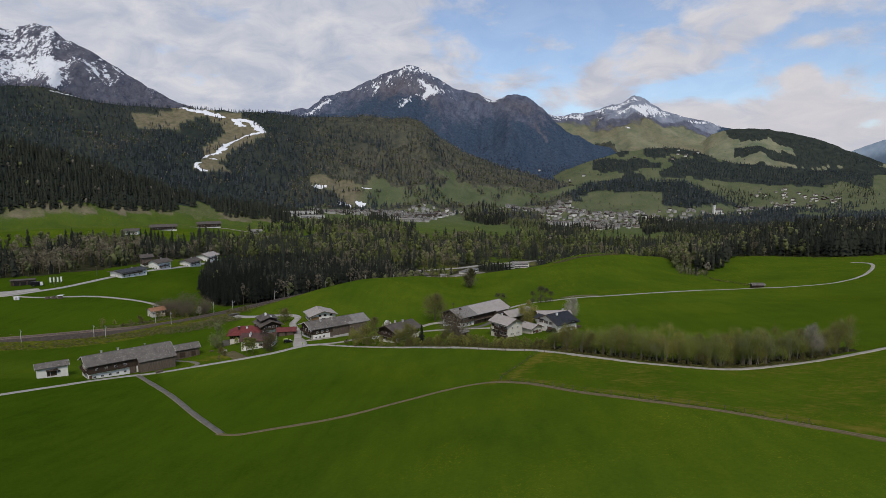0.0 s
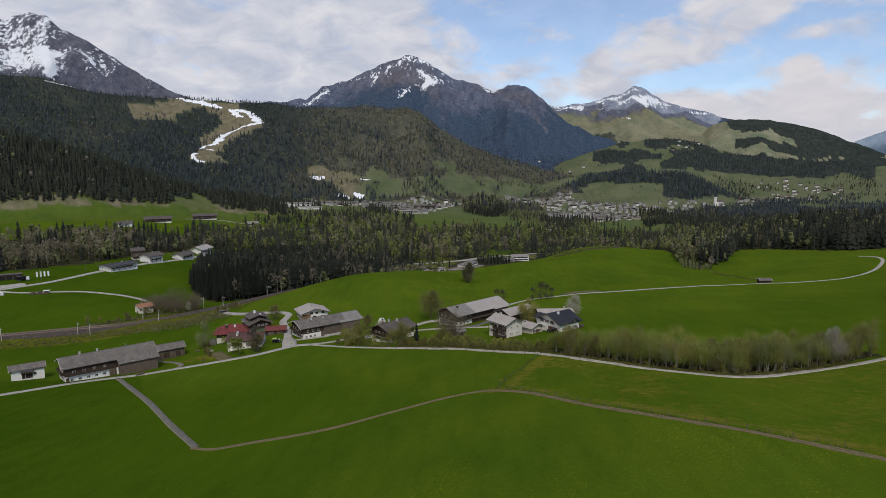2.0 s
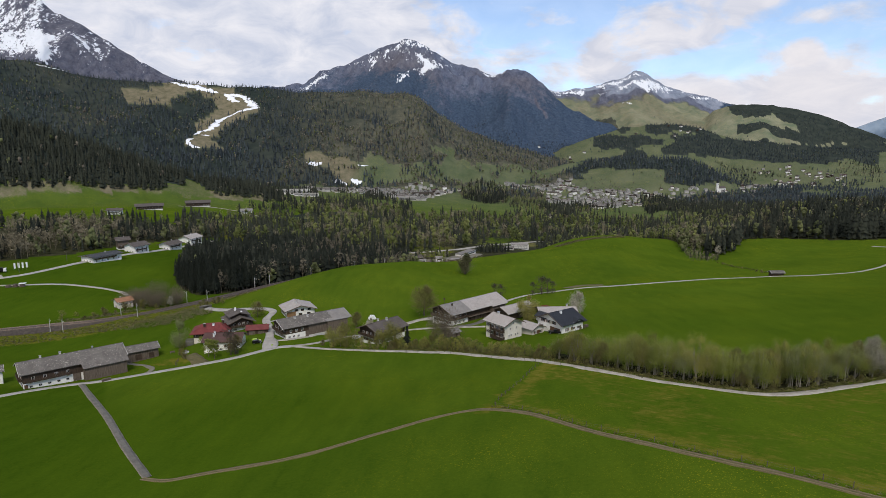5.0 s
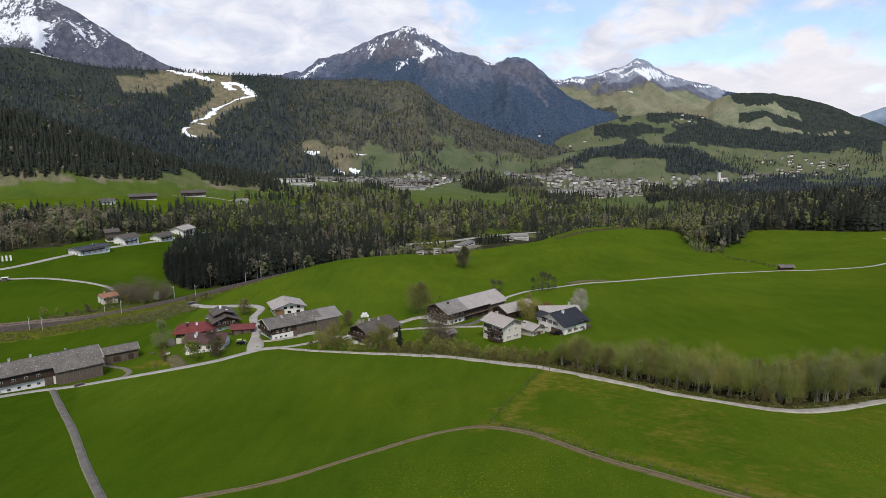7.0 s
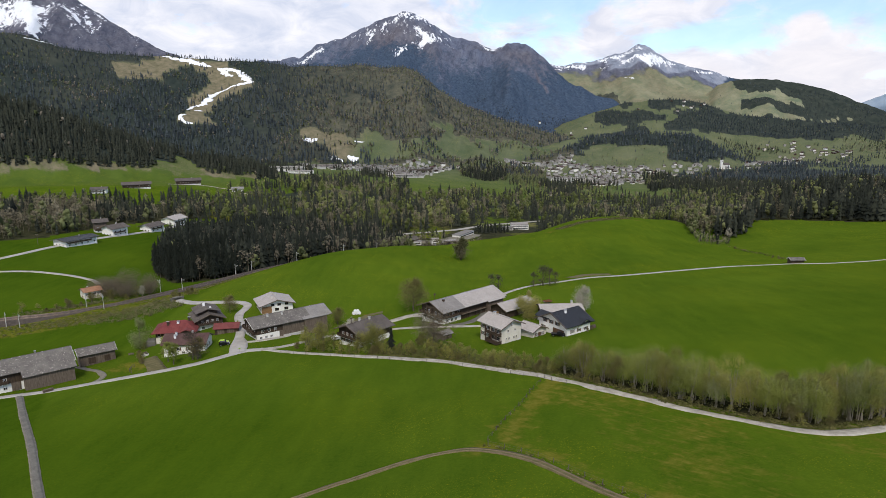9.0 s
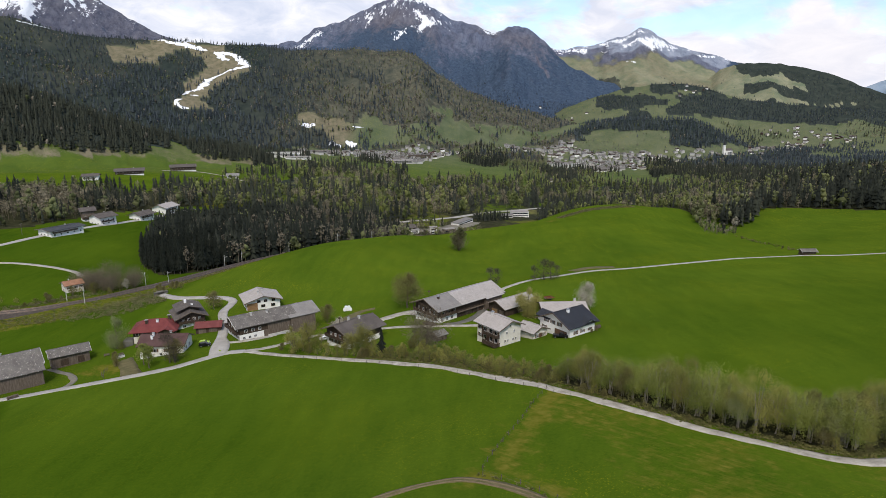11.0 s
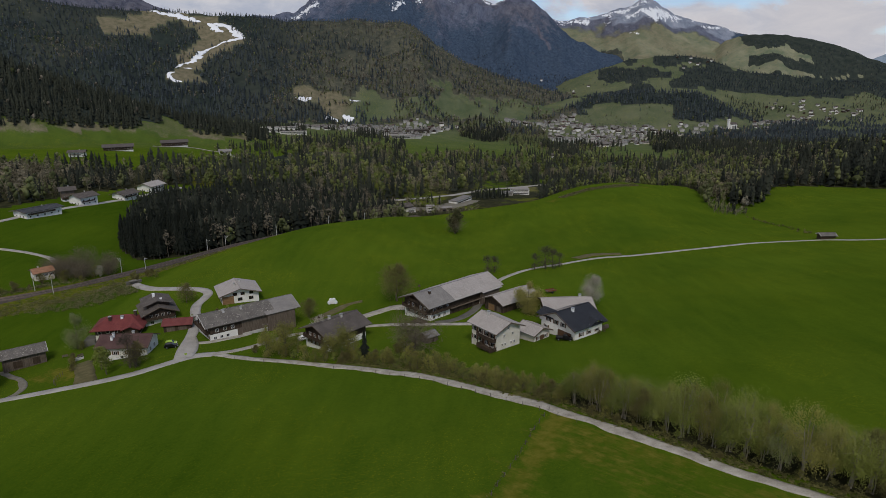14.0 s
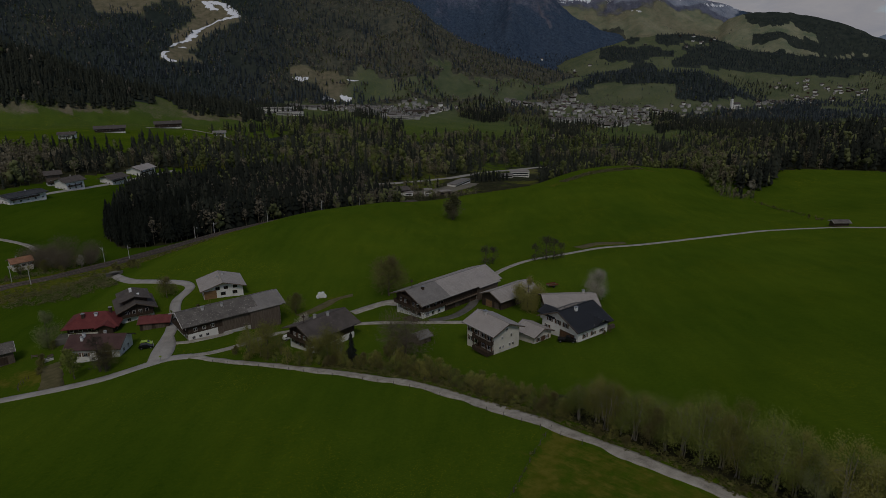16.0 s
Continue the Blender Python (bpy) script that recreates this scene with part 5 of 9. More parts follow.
class House:
    """A gabled house: ridge along its own x, front eave at y = -a, back eave at y = +b."""

    def __init__(self, name, x, y, turn, length, a, b, eave, pitch, z=None, label="", category="house", lower="plaster_white", upper="wood_dark",
                 split=2.8, roof="roof_shingle_grey", over=1.1, over_gable=1.2, foot=3.0, group="", plan=None):
        self.l, self.a, self.b, self.eave = length / 2, a, b, eave
        # positions along the walls are given for a plan of this length and half width
        self.ku, self.kw = (length / plan[0], a / plan[1]) if plan else (1.0, 1.0)
        self.tan = math.tan(radians(pitch))
        self.ridge = eave + a * self.tan
        self.back = self.ridge - b * self.tan
        self.root = thing(name, x, y, fz(x, y) if z is None else z, turn, label, category, group)
        l = self.l
        if split < self.eave:
            part("lower_wall", box(-l, l, -a, b, -foot, split), lower, self.root, "white plastered lower storey" if "white" in lower else "")
            part("upper_wall", prism(-l - 0.03, l + 0.03, -a - 0.03, b + 0.03, split, self.eave, self.back, self.ridge), upper, self.root,
                 "dark timber upper storey" if upper == "wood_dark" else "")
        else:
            part("wall", prism(-l, l, -a, b, -foot, self.eave, self.back, self.ridge), lower, self.root)
        self.roofs(roof, over, over_gable)

    def roofs(self, roof, over, og, lift=0.30):
        x0, x1 = -self.l - og, self.l + og
        ya, yb = -self.a - over, self.b + over
        za, zb, zr = self.ridge - (self.a + over) * self.tan + lift, self.ridge - (self.b + over) * self.tan + lift, self.ridge + lift
        part("roof_slope", slope([(x0, ya, za), (x1, ya, za), (x1, 0, zr), (x0, 0, zr)]), roof, self.root)
        part("roof_slope", slope([(x1, yb, zb), (x0, yb, zb), (x0, 0, zr - 0.002), (x1, 0, zr - 0.002)]), roof, self.root)
        part("ridge_cap", tube((x0, 0, zr - 0.02), (x1, 0, zr - 0.02), 0.14, 0.14, 6), roof, self.root)
        for x in (x0 - 0.03, x1 + 0.03):
            for y, z in ((ya, za), (yb, zb)):
                d = Vector((0, -y, zr - z))
                bm = bmesh.new()
                n = Vector((0, -d.z, d.y)).normalized() * (0.30 if y < 0 else -0.30)
                vs = []
                for xx in (x - 0.05, x + 0.05):
                    vs.append([bm.verts.new(Vector((xx, y, z)) + Vector((0, 0, 0.03))), bm.verts.new(Vector((xx, 0, zr)) + Vector((0, 0, 0.03))),
                               bm.verts.new(Vector((xx, 0, zr)) + Vector((0, 0, -0.34))), bm.verts.new(Vector((xx, y, z)) + Vector((0, 0, -0.34)))])
                bm.faces.new(vs[0])
                bm.faces.new(vs[1][::-1])
                for k in range(4):
                    bm.faces.new((vs[0][k], vs[1][k], vs[1][(k + 1) % 4], vs[0][(k + 1) % 4]))
                bmesh.ops.recalc_face_normals(bm, faces=bm.faces[:])
                part("bargeboard", bm, "chimney_render" if roof == "roof_shingle_old" else "wood_weathered", self.root)
        self.roof_edges = (x0, x1, ya, yb, za, zb, zr)

    def face(self, side):
        """Local frame of a wall: x along it as seen from outside, -y outwards."""
        return {"F": Matrix.Translation((0, -self.a - 0.04, 0)),
                "B": Matrix.Translation((0, self.b + 0.04, 0)) @ Matrix.Rotation(math.pi, 4, "Z"),
                "R": Matrix.Translation((self.l + 0.04, 0, 0)) @ Matrix.Rotation(math.pi / 2, 4, "Z"),
                "L": Matrix.Translation((-self.l - 0.04, 0, 0)) @ Matrix.Rotation(-math.pi / 2, 4, "Z")}[side]

    def along(self, side, u):
        return u * (self.ku if side in "FB" else self.kw)

    def window(self, side, u, z, w=1.0, h=1.2, shutters=False, frame_mat="window_wood"):
        m, u = self.face(side), self.along(side, u)
        bm = bmesh.new()
        t = 0.09
        for x0, x1, z0, z1 in ((-w / 2, w / 2, -t, 0), (-w / 2, w / 2, h, h + t), (-w / 2 - t, -w / 2, -t, h + t), (w / 2, w / 2 + t, -t, h + t), (-0.03, 0.03, 0, h)):
            add_box(bm, x0, x1, -0.10, 0.10, z0, z1)
        bm.transform(m @ Matrix.Translation((u, 0, z)))
        win = part("window", bm, frame_mat, self.root)
        pane = box(-w / 2, w / 2, -0.03, 0.02, 0, h)
        pane.transform(m @ Matrix.Translation((u, 0, z)))
        part("pane", pane, "window_glass", win)
        if shutters:
            for s in (-1, 1):
                sh = box(s * (w / 2 + 0.1 + 0.45 / 2) - 0.225, s * (w / 2 + 0.1 + 0.45 / 2) + 0.225, -0.09, 0.01, -0.04, h + 0.04)
                sh.transform(m @ Matrix.Translation((u, 0, z)))
                part("shutter", sh, "shutter_brown", win)

    def windows(self, side, us, z, w=1.0, h=1.2, shutters=False, frame_mat="window_wood"):
        for u in us:
            self.window(side, u, z, w, h, shutters, frame_mat)

    def door(self, side, u, z, w=1.1, h=2.1, mat="shutter_brown", name="door"):
        u = self.along(side, u)
        bm = box(u - w / 2, u + w / 2, -0.06, 0.05, z, z + h)
        bm.transform(self.face(side))
        d = part(name, bm, mat, self.root)
        bm = bmesh.new()
        for x0, x1, z0, z1 in ((u - w / 2 - 0.1, u - w / 2, z, z + h + 0.1), (u + w / 2, u + w / 2 + 0.1, z, z + h + 0.1), (u - w / 2, u + w / 2, z + h, z + h + 0.1)):
            add_box(bm, x0, x1, -0.1, 0.05, z0, z1)
        bm.transform(self.face(side))
        part("door_frame", bm, "wood_weathered", d)

    def balcony(self, side, u0, u1, z, depth=1.3, rail=1.0, mat="wood_dark", posts=()):
        m, u0, u1 = self.face(side), self.along(side, u0), self.along(side, u1)
        posts = [(self.along(side, p[0]), p[1], p[2]) for p in posts]
        bm = box(u0, u1, -depth, 0, z - 0.18, z)
        bm.transform(m)
        deck = part("balcony", bm, mat, self.root)
        for x0, x1, y0, y1 in ((u0, u1, -depth, -depth + 0.06), (u0, u0 + 0.06, -depth + 0.06, 0), (u1 - 0.06, u1, -depth + 0.06, 0)):
            bm = bmesh.new()
            long_x = (x1 - x0) > (y1 - y0)
            n = max(2, int(((x1 - x0) if long_x else (y1 - y0)) / 0.24))
            for k in range(n):
                if long_x:
                    p0 = x0 + (x1 - x0) * k / n
                    add_box(bm, p0, p0 + (x1 - x0) / n - 0.04, y0 + 0.02, y1 - 0.01, z + 0.06, z + rail - 0.08)
                else:
                    p0 = y0 + (y1 - y0) * k / n
                    add_box(bm, x0 + 0.02, x1 - 0.01, p0, p0 + (y1 - y0) / n - 0.04, z + 0.06, z + rail - 0.08)
            add_box(bm, x0, x1, y0, y1, z + rail - 0.08, z + rail)
            bm.transform(m)
            part("railing", bm, mat, deck)
        for u, z0, z1 in posts:
            bm = box(u - 0.08, u + 0.08, -depth, -depth + 0.16, z0, z1)
            bm.transform(m)
            part("post", bm, mat, self.root)

    def chimney(self, x, y, height=1.5, w=0.7, mat="chimney_render", cap="metal_grey"):
        x, y = x * self.ku, y * self.kw
        z = self.ridge - abs(y) * self.tan
        c = part("chimney", box(x - w / 2, x + w / 2, y - w / 2, y + w / 2, z - 0.5, z + height, 0.03), mat, self.root)
        part("chimney_cap", box(x - w / 2 - 0.12, x + w / 2 + 0.12, y - w / 2 - 0.12, y + w / 2 + 0.12, z + height + 0.12, z + height + 0.22), cap, c)
        bm = bmesh.new()
        for sx in (-1, 1):
            for sy in (-1, 1):
                add_box(bm, x + sx * w * 0.38 - 0.05, x + sx * w * 0.38 + 0.05, y + sy * w * 0.38 - 0.05, y + sy * w * 0.38 + 0.05, z + height, z + height + 0.13)
        part("cap_support", bm, mat, c)

    def lean_to(self, x0, x1, depth, lower, roof, over=0.7, front=True, foot=3.0, door=None):
        """The front roof slope carried further out over a lower side bay."""
        x0, x1 = x0 * self.ku, x1 * self.ku
        s = -1 if front else 1
        base = self.a if front else self.b
        z_in = self.ridge - base * self.tan
        z_out = z_in - depth * self.tan
        y0, y1 = s * base, s * (base + depth)
        bm = bmesh.new()
        vs = [bm.verts.new(p) for x in (x0, x1) for p in ((x, y0, -foot), (x, y1, -foot), (x, y1, z_out), (x, y0, z_in))]
        for f in ((0, 1, 2, 3), (7, 6, 5, 4), (0, 4, 5, 1), (1, 5, 6, 2), (2, 6, 7, 3), (3, 7, 4, 0)):
            bm.faces.new([vs[i] for i in f])
        bmesh.ops.recalc_face_normals(bm, faces=bm.faces[:])
        part("side_bay", bm, lower, self.root)
        lift = 0.34
        y2, z2 = s * (base + depth + over), z_in - (depth + over) * self.tan + lift
        c = [(x0 - 0.6, y2, z2), (x1 + 0.8, y2, z2), (x1 + 0.8, s * (base - 0.6), z_in + 0.6 * self.tan + lift), (x0 - 0.6, s * (base - 0.6), z_in + 0.6 * self.tan + lift)]
        if not front:
            c = [c[1], c[0], c[3], c[2]]
        part("bay_roof", slope(c), roof, self.root)


# --- the long farmhouse by the road, grey shingles with lichen
h = House("farmhouse", -155.7, 271.6, 42.8, 35.5, 6.5, 6.5, 6.5, 23, -3.8, "long old farmhouse with lichened shingle roof and timber walls", "farmhouse",
          split=2.6, roof="roof_shingle_old", upper="wood_dark", plan=(37, 8))
h.lean_to(2.5, 18.5, 3.6, "wood_weathered", "roof_shingle_old")
h.windows("F", [-16, -12.8, -9.6, -6.4, -3.2], 0.7, 1.0, 0.8)
h.windows("F", [-15, -11, -7, -3], 3.7, 0.9, 1.0)
h.windows("L", [-4.5, -1.5, 1.5, 4.5], 0.7, 1.0, 1.0, True)
h.windows("L", [-4, -1.3, 1.3, 4], 3.6, 1.0, 1.2, True)
h.balcony("L", -6, 6, 3.2, 1.2)
h.balcony("F", -18, -2, 3.1, 1.0)
h.door("F", 0.2, -0.4, 2.6, 2.9, "wood_weathered", "barn_door")
h.door("F", -17.6, 0, 1.0, 2.0)
h.chimney(-11, 1.0, 1.3)
h.chimney(-4, 0.8, 1.3)
h.chimney(8, 1.0, 1.1, 0.5, "metal_grey")

h = House("shed", -143.1, 301.1, 39.8, 12.7, 3.7, 3.7, 4.0, 24, -6.4, "weathered plank shed with lichened shingle roof", "shed", lower="wood_weathered", split=9,
          roof="roof_shingle_old", over=0.8, over_gable=0.7)
h.door("F", -2.0, 0, 2.6, 2.4, "wood_dark", "barn_door")
h.door("F", 3.4, 0, 2.2, 2.4, "wood_dark", "barn_door")

h = House("cottage", -186.3, 263.2, 38, 11.9, 3.1, 3.1, 4.2, 21.7, -3.9, "small white cottage with grey shingle roof and open porch", "house", lower="plaster_white", split=9,
          roof="roof_shingle_old", over=0.9, over_gable=0.7)
h.windows("F", [2.6], 1.3, 0.9, 1.0)
h.door("F", -1.6, 0.1, 1.0, 2.0, "wood_dark")
# dark panel stands in for the shade inside the open porch
h.door("F", 0.4, 0.1, 2.2, 2.3, "wood_dark", "porch_opening")
h.balcony("F", -2.5, 2.0, 2.6, 1.2, 0.9)

# --- brown farmhouse with barn at the lane fork
h = House("farmhouse", -69.2, 317.3, 39.7, 31.1, 6.6, 6.6, 5.7, 20, 1.6, "long dark timber farmhouse with mossy grey shingle roof", "farmhouse", split=2.6, roof="roof_shingle_old", over_gable=1.8, plan=(40, 7))
x0, x1, ya, yb, za, zb, zr = h.roof_edges
part("barn_roof_cover", slope([(8.0, ya - 0.02, za + 0.05), (x1 + 0.02, ya - 0.02, za + 0.05), (x1 + 0.02, 0, zr + 0.055), (8.0, 0, zr + 0.055)], 0.04), "roof_shingle_grey", h.root, "paler grey newer shingles")
part("barn_front", box(-4.6, 5.2, -6.74, -6.64, -1.0, 5.5), "wood_weathered", h.root, "weathered plank barn front")
part("stone_base", box(-4.6, 5.2, -6.95, -6.75, -1.0, 0.5, 0.03), "plaster_grey", h.root)
h.lean_to(6, 19.5, 0.9, "wood_weathered", "roof_shingle_grey", 0.4)
h.windows("F", [-18, -15.2, -12.4], 0.8, 0.9, 0.8)
h.windows("L", [-5, -2.6, 0, 2.6, 5], 0.8, 1.0, 1.0, True)
h.windows("L", [-4.6, -1.6, 1.6, 4.6], 3.4, 0.95, 1.1, True)
h.windows("F", [-17, -13.5, -10], 3.3, 0.9, 1.0)
h.balcony("L", -6.6, 6.6, 3.0, 1.4)
h.door("F", -6, 0, 2.8, 2.6, "wood_weathered", "barn_door")
h.door("F", 4, 0, 3.0, 2.8, "wood_weathered", "barn_door")
h.chimney(-11.5, -1.6, 1.2, 0.8)
h.chimney(-3.5, -2.0, 1.1, 0.7)

# --- white guest house behind it
h = House("guest_house", -84.2, 349.0, 118.7, 12.5, 7.2, 7.2, 6.3, 16.5, -1.8, "white three-storey guest house with pale grey roof", "house", lower="plaster_white", split=9.5,
          roof="roof_fibre_pale", over=1.3, over_gable=1.5, plan=(17, 6.3))
h.windows("L", [-4.4, -1.5, 1.5, 4.4], 0.7, 1.2, 1.2, True)
h.windows("L", [-0.2, 3.6], 3.3, 1.6, 1.1, False, "shutter_brown")
h.windows("L", [-1.8, 0.8, 3.8], 5.6, 1.4, 1.0, False, "shutter_brown")
for z in (0.7, 3.3):
    h.windows("B", [-6, -3, 0, 3, 6], z, 1.0, 1.2, True)
    h.windows("F", [-6, -3, 0, 3, 6], z, 1.0, 1.2, True)
part("gable_cladding", box(-6.45, -6.27, 2.6, 7.1, 1.8, 5.6), "wood_warm", h.root, "warm timber wall cladding")
part("terrace_wall", box(-8.6, -6.5, 4.8, 9.0, -3.0, 1.0, 0.05), "plaster_white", h.root)
h.chimney(-2, 1.2, 1.2)
h.chimney(4, -1.0, 1.0, 0.6)

# --- brown chalet above the lane
h = House("chalet", -108.9, 330.0, 124, 12.0, 5.4, 5.4, 4.9, 22, -1.6, "dark brown timber chalet with wide grey-brown roof", "house", split=2.5, roof="roof_shingle_brown",
          over=1.4, over_gable=1.5, plan=(12.5, 6.2))
h.windows("L", [-3.6, -1.2, 1.2, 3.6], 3.2, 0.9, 1.1)
h.windows("L", [-3.4, 3.0], 0.7, 1.0, 1.0)
h.windows("B", [-3.5, 0, 3.5], 3.0, 1.0, 1.1)
h.windows("F", [-3.5, 0, 3.5], 3.0, 1.0, 1.1)
h.balcony("L", -5.8, 5.8, 2.7, 1.3)
r0 = h.ridge
part("upper_storey", prism(-2.6, 5.6, -4.0, 4.0, 4.4, r0 + 0.3, r0 + 0.3, r0 + 1.5), "wood_dark", h.root, "dark timber top storey")
for s in (-1, 1):
    c = [(-4.2, 5.4 * s, r0 + 0.15), (6.8, 5.4 * s, r0 + 0.15), (6.8, 0, r0 + 1.8), (-4.2, 0, r0 + 1.8)]
    part("upper_roof", slope(c if s < 0 else [c[1], c[0], c[3], c[2]], 0.22), "roof_shingle_brown", h.root)
part("chimney", box(1.7, 2.8, 0.2, 1.1, r0 + 1.0, r0 + 2.9, 0.03), "foil_white", h.root, "white-capped chimney")
part("roof_hatch", box(-1.6, -0.8, -1.8, -1.0, r0 + 1.2, r0 + 1.75, 0.03), "foil_white", h.root)

# --- red-roofed house, its garage, and the white house before it
def hip_slope(corners, thick=0.22):
    """A roof plane with any number of corners, the first two along the eave."""
    bm = bmesh.new()
    uv = bm.loops.layers.uv.new("UVMap")
    pts = [Vector(c) for c in corners]
    normal = (pts[1] - pts[0]).cross(pts[2] - pts[0]).normalized()
    along = (pts[1] - pts[0]).normalized()
    up = normal.cross(along)
    top = [bm.verts.new(p) for p in pts]
    low = [bm.verts.new(p - normal * thick) for p in pts]
    n = len(pts)
    faces = [bm.faces.new(top), bm.faces.new(low[::-1])] + [bm.faces.new((top[k], low[k], low[(k + 1) % n], top[(k + 1) % n])) for k in range(n)]
    for f in faces:
        for loop in f.loops:
            off = loop.vert.co - pts[0]
            loop[uv].uv = (off.dot(along), off.dot(up))
    return bm


red = thing("red_house", -118.0, 320.0, -2.8, 14, "low timber house under a hipped dark red tiled roof", "house")
part("lower_wall", box(-7.6, 7.6, -5.2, 5.2, -3, 1.4), "plaster_cream", red)
part("upper_wall", box(-7.63, 7.63, -5.23, 5.23, 1.4, 3.9), "wood_dark", red, "dark timber upper wall")
ex, ey, ze_, zr_ = 9.2, 6.8, 3.5, 6.9
part("roof_slope", hip_slope([(-ex, -ey, ze_), (ex, -ey, ze_), (3.6, 0, zr_), (-3.6, 0, zr_)]), "roof_tile_red", red)
part("roof_slope", hip_slope([(ex, ey, ze_), (-ex, ey, ze_), (-3.6, 0, zr_), (3.6, 0, zr_)]), "roof_tile_red", red)
part("roof_hip", hip_slope([(-ex, ey, ze_), (-ex, -ey, ze_), (-3.6, 0, zr_)]), "roof_tile_red", red)
part("roof_hip", hip_slope([(ex, -ey, ze_), (ex, ey, ze_), (3.6, 0, zr_)]), "roof_tile_red", red)
part("porch_wall", prism(-2.6, 0.2, -2.4, 2.4, 0.0, 3.6, 3.6, 4.6), "wood_dark", red).matrix_basis = pose(5.0, -4.6, 0, 0, 0, 90)
for s in (-1, 1):
    c = [(-3.6, 3.4 * s, 3.55), (4.2, 3.4 * s, 3.55), (4.2, 0, 4.95), (-3.6, 0, 4.95)]
    part("porch_roof", slope(c if s < 0 else [c[1], c[0], c[3], c[2]], 0.2), "roof_tile_red", red).matrix_basis = pose(5.0, -4.6, 0, 0, 0, 90)
for ux in (-6.2, -3.4, -0.6, 2.0):
    w_ = part("window", box(ux - 0.6, ux + 0.6, -5.36, -5.24, 1.9, 3.1), "window_wood", red)
    part("pane", box(ux - 0.5, ux + 0.5, -5.40, -5.365, 2.0, 3.0), "window_glass", w_)
for cx, cy, hh, mat in ((-3.0, -2.2, 1.3, "wood_dark"), (5.0, 0.8, 1.2, "wood_dark"), (1.0, -1.6, 0.7, "foil_white")):
    zc = zr_ - abs(cy) * 0.5
    ch = part("chimney", box(cx - 0.45, cx + 0.45, cy - 0.45, cy + 0.45, zc - 1.6, zc + hh, 0.03), mat, red)
    part("chimney_cap", box(cx - 0.6, cx + 0.6, cy - 0.6, cy + 0.6, zc + hh + 0.1, zc + hh + 0.2), "metal_grey", ch)
    part("cap_support", box(cx - 0.2, cx + 0.2, cy - 0.2, cy + 0.2, zc + hh, zc + hh + 0.11), mat, ch)
part("terrace", box(-11.5, -7.7, -6.5, -1.5, -3, 0.2, 0.05), "concrete_path", red)
h = House("garage", -95.0, 317.5, 14, 9.4, 3.2, 3.2, 2.7, 20, 0.0, "small timber garage with a red tin roof", "garage", lower="wood_dark", split=9, roof="tin_red", over=0.7, over_gable=0.6)
h.door("F", -2.2, 0, 2.6, 2.2, "wood_weathered", "garage_door")
h.door("F", 1.8, 0, 2.6, 2.2, "wood_weathered", "garage_door")
h = House("house", -102.6, 296.6, 6, 15.5, 4.8, 4.8, 3.9, 25, 0.4, "white plastered house with a maroon tiled roof", "house", lower="plaster_white", split=9,
          roof="roof_tile_maroon", over=1.0, over_gable=0.8, plan=(18, 5.6))
h.windows("F", [-5.6, -2.6, 2.2], 1.2, 1.1, 1.2, True)
h.door("F", 4.8, 0.2, 2.4, 2.3, "shutter_brown", "garage_door")
h.windows("R", [-2.2, 1.6], 1.3, 1.0, 1.1)
h.windows("L", [-2, 2], 1.3, 1.0, 1.1)
h.windows("F", [-0.4], 0.0, 0.9, 0.8)
h.chimney(-4.4, -1.2, 1.4, 0.7, "foil_white")
h.chimney(-4.6, -2.6, 1.4, 0.7, "foil_white")
h.chimney(2.2, 0.6, 1.1, 0.7, "chimney_render")

# --- the old chalet behind the hedge
h = House("farmhouse", -33.3, 300.5, 50.7, 15.2, 6.3, 6.3, 5.5, 21, 3.8, "old dark timber farmhouse with brown-grey shingle roof", "farmhouse", split=2.5, roof="roof_shingle_brown",
          over=1.4, over_gable=1.8, plan=(19, 7.6))
h.windows("L", [-5, -2.5, 0, 2.5, 5], 0.7, 1.0, 1.1, True)
h.windows("L", [-4.4, -1.5, 1.5, 4.4], 3.3, 1.0, 1.1, True)
h.windows("F", [-7.5, -4.8, -2, 1], 0.7, 1.0, 1.0, True)
h.windows("F", [-7, -3.5, 0], 3.0, 0.9, 1.0)
h.balcony("L", -7.2, 7.2, 3.0, 1.4)
h.balcony("F", -9.2, 2, 2.9, 1.0)
h.chimney(-2.4, 0.9, 1.4)
h.chimney(2.6, -0.7, 1.2, 0.7)
part("bell_post", tube((-6.6, 0, h.ridge + 0.2), (-6.6, 0, h.ridge + 2.2), 0.10, 0.08), "wood_dark", h.root)
part("bell_roof", tube((-6.6, 0, h.ridge + 2.2), (-6.6, 0, h.ridge + 2.9), 0.55, 0.03), "wood_dark", h.root)

# --- the big farm with its long barn
h = House("farmhouse", 5.1, 329.8, 45, 35, 6.9, 6.9, 6.0, 21.7, 5.8, "long timber farmhouse and barn with pale shingle roof", "farmhouse", split=2.6, roof="roof_shingle_grey", over=1.6, over_gable=1.9, plan=(41, 8))
x0, x1, ya, yb, za, zb, zr = h.roof_edges
for y_e, z_e, name_ in ((ya, za, "front"), (yb, zb, "back")):
    c = [(-6.3, y_e - 0.02 if y_e < 0 else y_e + 0.02, z_e + 0.05), (x1 + 0.02, y_e - 0.02 if y_e < 0 else y_e + 0.02, z_e + 0.05), (x1 + 0.02, 0, zr + 0.055), (-6.3, 0, zr + 0.055)]
    if y_e > 0:
        c = [c[1], c[0], c[3], c[2]]
    part("barn_roof_cover", slope(c, 0.04), "roof_fibre_pale", h.root, "pale fibre-cement barn roofing")
h.windows("L", [-5.6, -2.8, 0, 2.8, 5.6], 0.9, 1.0, 1.1, True)
